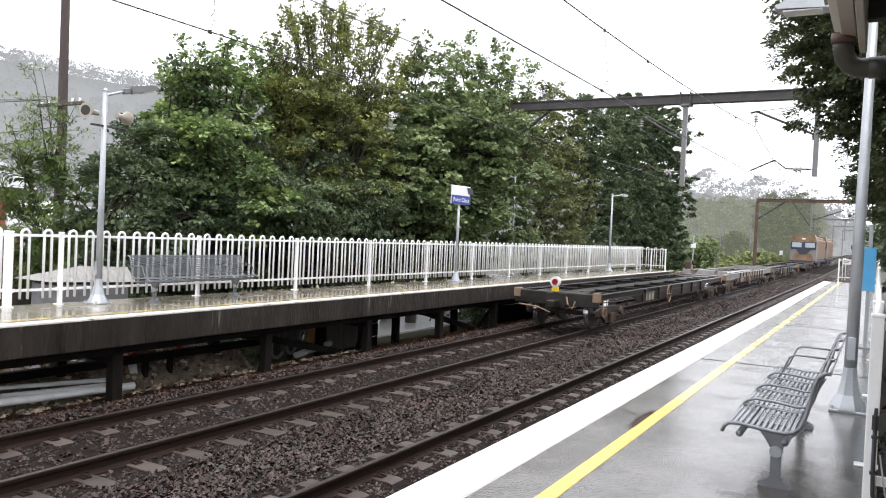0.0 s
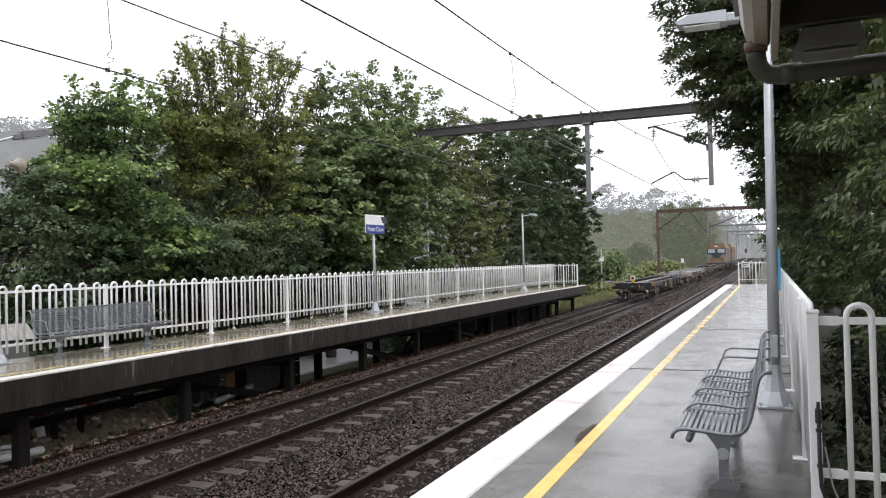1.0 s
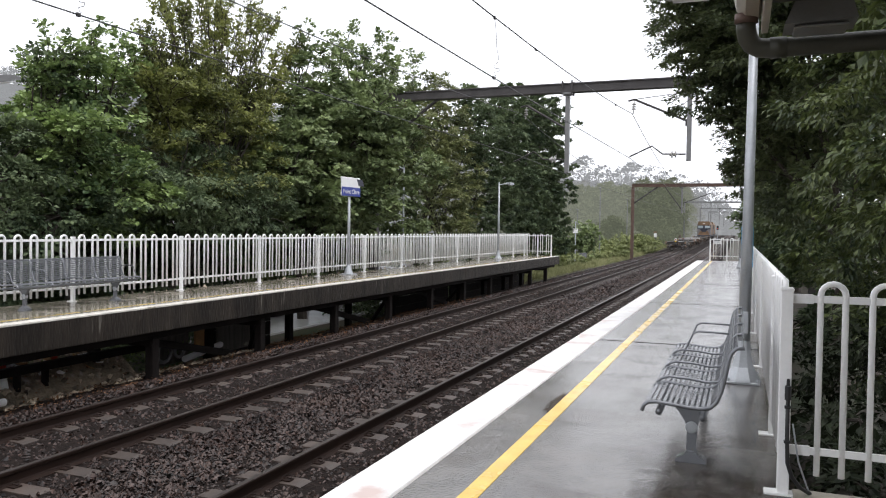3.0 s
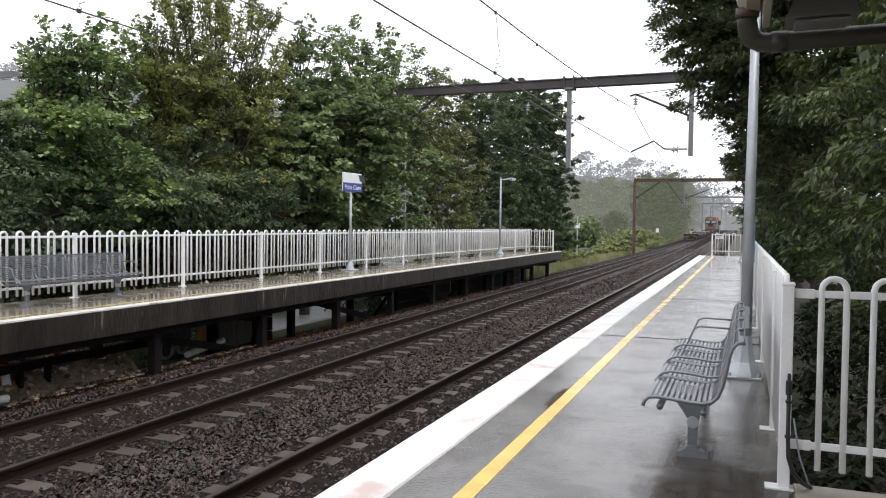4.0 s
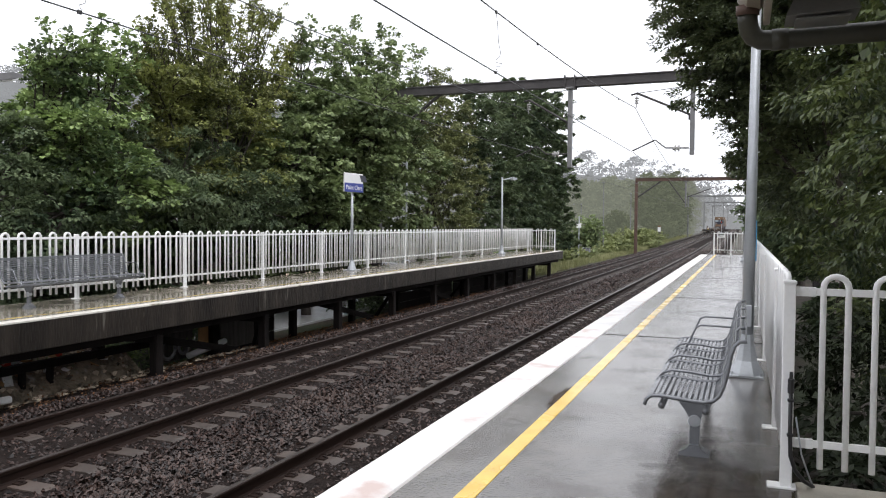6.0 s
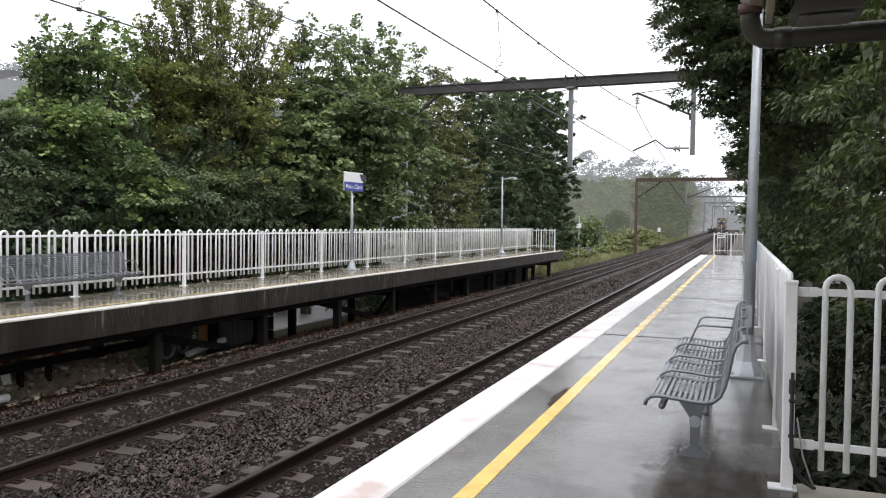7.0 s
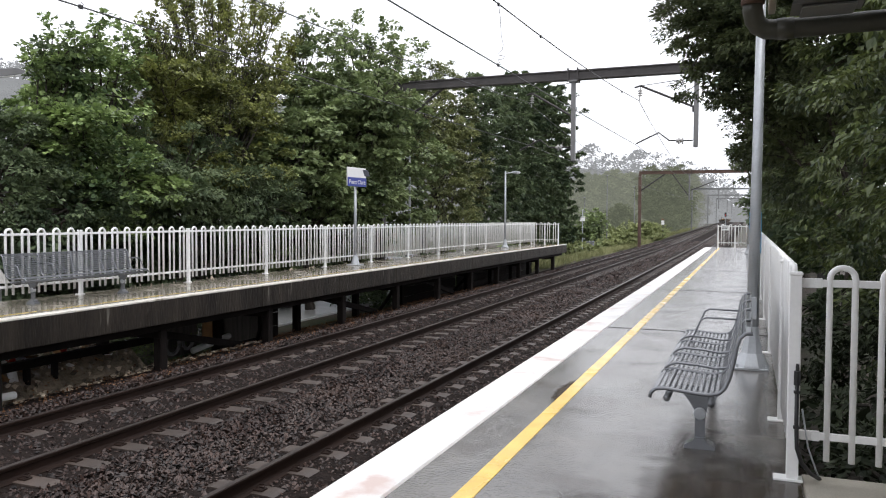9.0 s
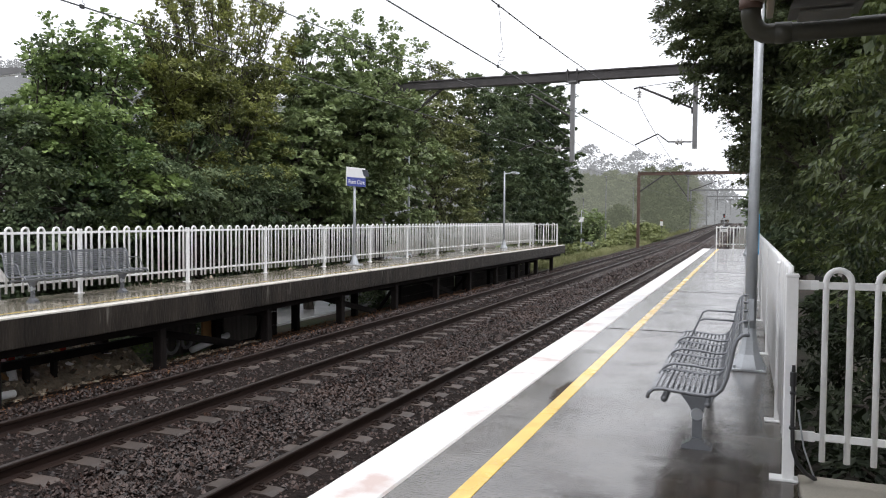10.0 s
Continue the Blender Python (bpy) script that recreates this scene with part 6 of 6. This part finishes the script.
def under_platform():
    g = "clutter under the far platform"
    # Runs after the first are added to keep the space below dark.
    for y0, y1 in ((14.6, 17.3), (24.6, 30.6), (30.8, 36.6), (36.8, 43.0), (-3, 4.2)):
        b = thing("timber_boarding", "dark timber boarding closing the back of the trestle, partly added to darken it", "boarding", "boarding under the platform")
        for k in range(4):
            part("board", Shape().box(-11.62, y0, -1.7 + 0.36 * k, -11.58, y1, -1.35 + 0.36 * k, 0.006).mesh("board", M_TIMBER), b)
    for pts, r, label in (([(-10.5, 5.0, -1.1), (-10.42, 6.8, -1.16), (-10.35, 8.4, -1.21)], 0.06, "white plastic drain pipe on the ground"),
                          ([(-10.9, 5.2, -1.1), (-10.6, 8.1, -1.2)], 0.05, "second white drain pipe across the first"), ([(-11.0, 5.8, -1.0), (-10.6, 8.3, -1.12)], 0.035, "thin white pipe lying in the litter"),
                          ([(-11.15, 13.4, -1.38), (-11.35, 14.9, -1.28)], 0.07, "pale length of pipe under the platform")):
        solid("drain_pipe", Shape().tube(pts, r, 12), M_PVC, label, "pipe", g, smooth=True)
    solid("tan_board", Shape().box(-11.4, 14.0, -1.45, -11.35, 14.65, -0.8, 0.01), M_TAN, "tan board leaning under the platform", "board", g)
    for y0, y1 in ((12.9, 13.9), (14.9, 16.2)):
        solid("corrugated_sheet", Shape().box(-11.5, y0, -1.5, -11.45, y1, -0.66, 0.01), M_DARKSHEET, "dark stained sheet behind the trestle", "sheet", g)
    solid("red_crate", Shape().box(-11.85, 9.3, -1.02, -11.65, 9.5, -0.76, 0.02), M_REDPLASTIC, "red plastic crate under the platform", "crate", g)
    for y, r in ((9.62, 0.1), (9.83, 0.085)):
        sack = Shape().tube([(-11.75, y - 0.12, -0.92), (-11.74, y - 0.05, -0.9), (-11.76, y + 0.04, -0.905), (-11.75, y + 0.12, -0.93)], [0.4 * r, r, 0.95 * r, 0.35 * r], 10)
        solid("pale_sack", sack, M_PVC, "pale plastic sack lying under the platform", "sack", g, smooth=True)
    tree("weed", "straggly green weed growing under the platform", -11.6, 11.8, -1.5, 0.5,
         [(-11.55, 11.6, -1.3, 0.25, 0.35, 0.2), (-11.6, 12.1, -1.32, 0.25, 0.35, 0.22)], L_SHRUB, 91, 0.05, density=60, per=20, trunk_r=0.015, spread=0.12, slim=0.4, clump=0.15, category="weed", twigs=False)
    solid("red_marker", Shape().box(-11.75, 10.44, -1.0, -11.7, 10.6, -0.8, 0.01), M_REDPLASTIC, "small red marker plate", "marker", g)
    solid("plastic_scrap", Shape().tube([(-11.5, 12.2, -0.93), (-11.45, 12.9, -0.88)], [0.05, 0.03], 6), M_PVC, "scrap of white plastic", "litter", g)
    rub = np.random.default_rng(77)
    s = Shape()
    for _ in range(50):
        x, y, r = rub.uniform(-12.1, -11.62, 1)[0], rub.uniform(11.5, 27), rub.uniform(0.02, 0.06)
        a = rub.uniform(0, 6.28, 5)
        s.add([(x + r * math.cos(k), y + r * math.sin(k), FAR_Z - 0.06 + rub.uniform(0, r)) for k in sorted(a)] + [(x, y, FAR_Z + r * 0.9), (x, y, FAR_Z - 0.1)],
              [(k, (k + 1) % 5, 5) for k in range(5)] + [((k + 1) % 5, k, 6) for k in range(5)])
    tagged(new("rubble", s.mesh("rubble", M_DEBRIS)), "pale rubble and rubbish along the fence foot", "rubble", kind="stuff")
    # The pale scraps are added to stand in for light from outside.
    for mat, label, count in ((M_PVC, "pale plastic scraps added among the rubbish for light from outside", 46), (M_TAN, "brown cardboard and board scraps among the rubbish", 40)):
        s = Shape()
        for _ in range(count):
            x, y, r = rub.uniform(-12.0, -11.1), rub.uniform(5.5, 11.3), rub.uniform(0.04, 0.13)
            z = float(np.interp(x, [-12.2, -11.3, -10.75], [-0.95, -0.99, -1.48]))
            m = pose(x, y, z + 0.35 * r, rub.uniform(-50, 50), rub.uniform(-50, 50), rub.uniform(0, 360))
            s.add([(-r, -0.6 * r, 0), (r, -0.6 * r, 0.2 * r), (r * 0.8, 0.6 * r, -0.1 * r), (-r, 0.5 * r, 0.25 * r), (-r, -0.6 * r, -0.01), (r, -0.6 * r, 0.2 * r - 0.01), (r * 0.8, 0.6 * r, -0.1 * r - 0.01), (-r, 0.5 * r, 0.25 * r - 0.01)],
                  [(0, 1, 2, 3), (7, 6, 5, 4), (0, 4, 5, 1), (1, 5, 6, 2), (2, 6, 7, 3), (3, 7, 4, 0)], m)
        tagged(new("litter", s.mesh("litter", mat)), label, "litter", kind="stuff")
    ledge = Shape().box(-12.2, 7, -0.2, -11.76, 43, FAR_Z - 0.06, 0.01)
    tagged(new("ledge", ledge.mesh("ledge", M_FACE)), "dark ledge behind the fence foot", "ledge", kind="structure")
    heap = Shape().prism([(-10.75, -1.5), (-11.3, -1.0), (-12.2, -0.96), (-12.7, -1.9)], 5.0, 11.7)
    tagged(new("spoil_heap", heap.mesh("spoil_heap", M_SPOIL)), "low heap of earth under the platform", "ground", kind="structure")
    s = Shape()
    for _ in range(650):
        x, y, r = rub.uniform(-12.0, -10.2), rub.uniform(6.0, 15.0), rub.uniform(0.02, 0.065)
        z = float(np.interp(x, [-12.0, -11.3, -10.8, -10.2], [-0.97, -1.0, -1.4, -1.32])) if y < 11.6 else float(np.interp(x, [-12.5, -11, -10.4], [-1.84, -1.49, -1.33]))
        a = sorted(rub.uniform(0, 6.28, 5))
        s.add([(x + r * math.cos(k), y + 1.4 * r * math.sin(k), z + rub.uniform(0, r * 0.5)) for k in a] + [(x, y, z + r * 0.8), (x, y, z - 0.06)],
              [(k, (k + 1) % 5, 5) for k in range(5)] + [((k + 1) % 5, k, 6) for k in range(5)])
    tagged(new("debris", s.mesh("debris", M_DEBRIS)), "broken stone and rubbish under the platform", "debris", kind="stuff")
    for x, y, r in ((-11.0, 12.6, 0.2), (-10.95, 13.0, 0.14)):
        ring = [(x, y + r * math.cos(k * 0.524), -1.12 + r * math.sin(k * 0.524)) for k in range(13)]
        solid("pipe_coil", Shape().tube(ring, 0.035, 8), M_SHEET, "coil of grey pipe under the platform", "pipe", g, smooth=True)
    apron = Shape().box(-19.5, 17.5, -1.86, -13.4, 31.0, -1.776, 0.01)
    tagged(new("concrete_apron", apron.mesh("concrete_apron", M_APRON)), "wet concrete apron added behind the platform, paled for reflected sky", "pavement", kind="structure")
    # leaf litter and weeds
    rng = np.random.default_rng(31)
    n = 4200
    c = np.stack([rng.uniform(-12.4, -9.3, n), rng.uniform(4, 30, n), np.zeros(n)], 1)
    c[:, 2] = np.interp(c[:, 0], [-12.5, -11, -10.4, -9.6, -9.1], [-1.84, -1.49, -1.33, -1.22, -1.19])
    c[:, 2] = np.where((c[:, 1] < 11.6) & (c[:, 0] < -10.8), np.interp(c[:, 0], [-12.2, -11.3, -10.75], [-0.94, -0.98, -1.45]), c[:, 2])
    o = rng.normal(0, 1, (n, 3)) * np.array([1, 1, 0.15])
    v, f = leaves(rng, c, o / np.linalg.norm(o, axis=1)[:, None], 0.12, 3, 0.05, 0.0, 0.6)
    tagged(new("leaf_litter", big_mesh("leaf_litter", v, f, M_LITTER)), "brown fallen leaves under the platform", "leaves", kind="stuff")
    c = np.stack([rng.uniform(-12.6, -11.2, 120), rng.uniform(8.5, 14.5, 120), rng.uniform(-1.35, -1.0, 120)], 1)
    v, f = leaves(rng, c, np.tile([[0.1, 0, 0.7]], (120, 1)), 0.16, 12, 0.09, -0.2, 0.3)
    n = 900
    y = np.where(rng.random(n) < 0.3, rng.uniform(11.5, 17.2, n), rng.uniform(24.5, 43, n))
    c = np.stack([rng.uniform(-14.2, -12.4, n), y, rng.uniform(-1.8, -0.2, n)], 1)
    v2, f2 = leaves(rng, c, np.tile([[0.6, 0, 0.4]], (n, 1)), 0.35, 30, 0.13, 0.2, 0.6)
    tagged(new("undergrowth", big_mesh("undergrowth", v2, f2, L_DARK)), "dark undergrowth behind the trestle", "undergrowth", kind="stuff")
    tagged(new("weeds", big_mesh("weeds", v, f, L_SHRUB)), "green weeds under the platform", "weeds", kind="stuff")


M_SIGNALRED = material("lit_red_lens", (0.5, 0.02, 0.01), 0.3, vary=0.02, bump=0)
M_SIGNALRED.node_tree.nodes["Principled BSDF"].inputs["Emission Color"].default_value = (1.0, 0.12, 0.08, 1)
M_SIGNALRED.node_tree.nodes["Principled BSDF"].inputs["Emission Strength"].default_value = 0.5


# Emission stands in for the rain haze in front of distant things.
def haze_glow(name, colour, glow):
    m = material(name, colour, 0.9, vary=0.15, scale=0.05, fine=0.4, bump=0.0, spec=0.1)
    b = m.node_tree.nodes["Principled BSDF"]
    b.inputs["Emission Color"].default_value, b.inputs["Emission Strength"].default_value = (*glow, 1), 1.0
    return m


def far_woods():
    """Gum woods along the line, far beyond the platforms, in two depths; their glow stands in for rain haze."""
    near = haze_glow("haze_glow_woods", (0.085, 0.095, 0.05), (0.07, 0.076, 0.058))
    mid = haze_glow("paler_haze_glow_woods", (0.085, 0.092, 0.05), (0.132, 0.14, 0.115))
    far = haze_glow("palest_haze_glow_woods", (0.07, 0.072, 0.062), (0.19, 0.194, 0.186))
    bands = (("backdrop_woods", "olive-green gum woods with rain haze put in as a glow", near,
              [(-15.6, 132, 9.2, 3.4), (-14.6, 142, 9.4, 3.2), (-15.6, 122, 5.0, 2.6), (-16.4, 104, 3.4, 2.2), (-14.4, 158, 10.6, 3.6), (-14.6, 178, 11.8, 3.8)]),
             ("backdrop_woods", "pale olive gum woods with more rain haze put in as a glow", mid,
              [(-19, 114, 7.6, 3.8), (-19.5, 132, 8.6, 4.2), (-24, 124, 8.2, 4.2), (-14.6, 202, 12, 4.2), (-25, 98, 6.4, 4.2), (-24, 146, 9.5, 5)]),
             ("backdrop_woods", "grey-green gum woods paled by a glow for rain and distance", far,
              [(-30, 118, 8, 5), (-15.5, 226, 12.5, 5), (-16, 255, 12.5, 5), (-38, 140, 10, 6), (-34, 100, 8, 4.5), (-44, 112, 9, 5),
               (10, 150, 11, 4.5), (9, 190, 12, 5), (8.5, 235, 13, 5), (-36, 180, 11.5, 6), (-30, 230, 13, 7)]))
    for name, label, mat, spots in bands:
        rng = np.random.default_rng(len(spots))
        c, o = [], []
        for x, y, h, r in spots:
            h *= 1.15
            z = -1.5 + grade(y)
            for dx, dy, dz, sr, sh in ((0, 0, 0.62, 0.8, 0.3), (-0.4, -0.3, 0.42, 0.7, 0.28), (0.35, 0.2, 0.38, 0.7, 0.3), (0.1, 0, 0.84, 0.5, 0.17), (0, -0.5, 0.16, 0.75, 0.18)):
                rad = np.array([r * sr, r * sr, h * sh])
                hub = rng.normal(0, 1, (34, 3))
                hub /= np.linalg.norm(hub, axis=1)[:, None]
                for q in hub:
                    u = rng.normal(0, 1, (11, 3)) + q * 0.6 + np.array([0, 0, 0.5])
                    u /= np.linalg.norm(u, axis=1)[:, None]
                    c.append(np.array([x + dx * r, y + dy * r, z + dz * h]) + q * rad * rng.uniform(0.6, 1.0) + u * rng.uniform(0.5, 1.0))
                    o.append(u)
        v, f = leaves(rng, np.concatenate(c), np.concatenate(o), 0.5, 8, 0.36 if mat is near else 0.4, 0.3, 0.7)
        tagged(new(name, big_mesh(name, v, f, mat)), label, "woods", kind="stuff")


def lineside():
    rng = np.random.default_rng(41)
    n = 3800
    y = 43 + 150 * rng.random(n) ** 1.3
    x = rng.uniform(-14.5, -10.6, n) - (y > 95) * rng.uniform(0, 3, n)
    c = np.stack([x, y, -1.35 + GRADE(y) + (x < -12) * -0.3], 1)
    v, f = leaves(rng, c, np.tile([[0, 0, 1.0]], (n, 1)), 0.3, 9, 0.42, -0.8, 0.07)
    tagged(new("verge_grass", big_mesh("verge_grass", v, f, M_GRASS)), "rough yellow-green grass beside the line", "grass", kind="stuff")
    g = "lineside bushes"
    for i, (x, y, r, h, mat) in enumerate(((-12.6, 47, 1.0, 0.8, L_VERGE), (-13.4, 52, 1.4, 0.9, L_VERGE), (-13.4, 58, 1.2, 0.8, L_VERGE), (-13.0, 63, 1.0, 0.6, L_VERGE), (-14.3, 76, 1.3, 3.2, L_BROAD), (-12.4, 82, 1.9, 1.8, L_VERGE), (-12.2, 74, 1.0, 0.8, L_VERGE), (-17.5, 76, 2.6, 2.6, L_BROAD), (-12.7, 97, 2.0, 2.0, L_VERGE), (-12.4, 106, 2.2, 1.8, L_VERGE), (-12.6, 116, 2.0, 1.5, L_VERGE), (-17, 60, 1.6, 1.6, L_BROAD))):
        tree("bush", "low yellow-green bush beside the line" if mat is L_VERGE else "low green bush beside the line", x, y, -1.6, h,
             [(x, y, -1.4 + h * 0.55, r, r, h * 0.75), (x - 0.5 * r, y + 0.7 * r, -1.5 + h * 0.45, r * 0.8, r * 0.8, h * 0.6)], mat, 60 + i, 0.26, density=9, per=16, trunk_r=0.05, spread=0.4, group=g, category="bush", twigs=False)
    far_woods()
    for x, y, h in ((-15.0, 62, 7.2), (-13.6, 80, 8.0), (-17.5, 88, 6.0), (-13.0, 96, 7.5), (-21, 66, 5.2)):
        p = thing("street_light", "slender grey street light in the mist", "street light", "street lights")
        part("pole", Shape().tube([(x, y, -2), (x, y, h - 2)], [0.075, 0.045], 8).mesh("pole", M_DULLSTEEL), p)
        part("lantern", Shape().box(x - 0.1, y - 0.6, h - 2.1, x + 0.1, y + 0.1, h - 2.0, 0.02).mesh("lantern", M_DULLSTEEL), p)
    s = thing("lineside_sign", "small white and red trackside sign on a post", "sign")
    part("post", Shape().tube([(-11.2, 112, -1.4), (-11.2, 112, 1.6)], 0.07, 6).mesh("post", M_STEEL), s)
    part("plate", Shape().box(-11.4, 111.9, 0.75, -11.0, 111.94, 1.35, 0.01).mesh("plate", M_SIGNWHITE), s)
    part("red_plate", Shape().box(-11.4, 111.9, 1.36, -11.0, 111.94, 1.6, 0.01).mesh("red_plate", M_ORANGE), s)
    b = thing("notice_board", "white board on a slim post beyond the platform", "sign")
    part("post", Shape().tube([(-14.1, 70, -1.8), (-14.1, 70, 2.4)], 0.05, 6).mesh("post", M_GALV), b)
    part("board", Shape().box(-14.32, 69.9, 1.3, -13.88, 69.94, 1.72, 0.01).mesh("board", M_SIGNWHITE), b)
    sig = thing("railway_signal", "distant colour-light signal showing red", "railway signal")
    part("post", Shape().tube([(-5.75, 220, grade(220) - 1.6), (-5.75, 220, 2.9)], 0.09, 8).mesh("post", M_GALV), sig)
    part("head", Shape().box(-6.0, 219.85, 2.3, -5.5, 220.15, 3.4, 0.03).mesh("head", M_BLACK), sig)
    part("red_lens", Shape().tube([(-5.75, 219.85, 2.7), (-5.75, 219.75, 2.7)], 0.09, 12).mesh("red_lens", M_SIGNALRED), sig, "lit red lens")
    cab = thing("relay_cabinet", "pale grey trackside equipment cabinet", "cabinet")
    part("body", Shape().box(-13.0, 66, -1.75, -12.35, 66.5, -0.45, 0.03).box(-13.04, 65.95, -0.45, -12.31, 66.55, -0.4, 0.01).mesh("body", M_CARSILVER), cab)


def hills():
    """Wooded ridge, far off: a slope set with rounded crowns; its glow stands in for rain haze."""
    far = haze_glow("haze_glow_hill", (0.04, 0.043, 0.04), (0.25, 0.257, 0.258))
    pts = [(-620, 240, 100), (-560, 250, 95), (-470, 260, 98), (-400, 270, 84), (-330, 280, 72), (-260, 300, 66), (-180, 320, 54), (-120, 340, 40), (-85, 345, 30), (-68, 340, 27), (-52, 340, 25.5), (-36, 345, 24.5), (-20, 350, 21), (-12, 352, 17), (-7, 352, 10), (4, 355, 7), (25, 355, 9), (60, 355, 18), (140, 350, 30)]
    rng = np.random.default_rng(3)
    c, o, size = [], [], []
    for (x0, y0, h0), (x1, y1, h1) in zip(pts[:-1], pts[1:]):
        for k in range(int(math.hypot(x1 - x0, y1 - y0) * (h0 + h1) / 60) + 14):
            t, u = rng.random(), 1.0 if k % 4 == 0 else rng.random()
            r = rng.uniform(2.4, 4.6) * (1.25 if u == 1.0 and k % 8 == 0 else 1.0)
            base = np.array([x0 + (x1 - x0) * t + (1 - u) * 10, y0 + (y1 - y0) * t - (1 - u) * 40, (h0 + (h1 - h0) * t) * u - 2.0 + (2.5 if u == 1.0 and k % 8 == 0 else 0)])
            d = rng.normal(0, 1, (20, 3))
            d /= np.linalg.norm(d, axis=1)[:, None]
            d[:, 2] = np.abs(d[:, 2]) * 1.1 - 0.25
            c.append(base + d * r)
            o.append(d)
    # two umbrella-shaped gums standing above the ridge
    for x, y, z, r in ((-65, 340, 31.0, 3.6), (-44.5, 342, 28.5, 3.2)):
        d = rng.normal(0, 1, (60, 3))
        d /= np.linalg.norm(d, axis=1)[:, None]
        d[:, 2] = np.abs(d[:, 2]) * 0.8
        c.append(np.array([x, y, z]) + d * r)
        o.append(d)
    c, o = np.concatenate(c), np.concatenate(o)
    v, f = leaves(rng, c, o, 1.1, 6, 1.05, 0.2, 0.8)
    vv = []
    for x, y, h in pts:
        vv += [(x, y, h - 3.0), (x + 10, y - 40, -3)]
    s = Shape().add(vv, [(2 * i, 2 * i + 1, 2 * i + 3, 2 * i + 2) for i in range(len(pts) - 1)])
    hill = tagged(new("backdrop_hill", s.mesh("backdrop_hill", far)), "wooded hill paled by a glow for rain haze", "hill", kind="structure")
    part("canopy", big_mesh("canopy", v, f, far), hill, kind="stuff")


car_park()
under_platform()
lineside()
hills()


ballast_stones()


def motions():
    for unit, y0 in TRAIN:
        rows = []
        for k in range(21):
            t = 0.5 * k
            y = y0 + SPEED * t
            rows.append((t, pose(TRACK_X[0], y, RAIL_TOP + 1.05 + grade(y + 10))))
        walk(unit, rows)


motions()
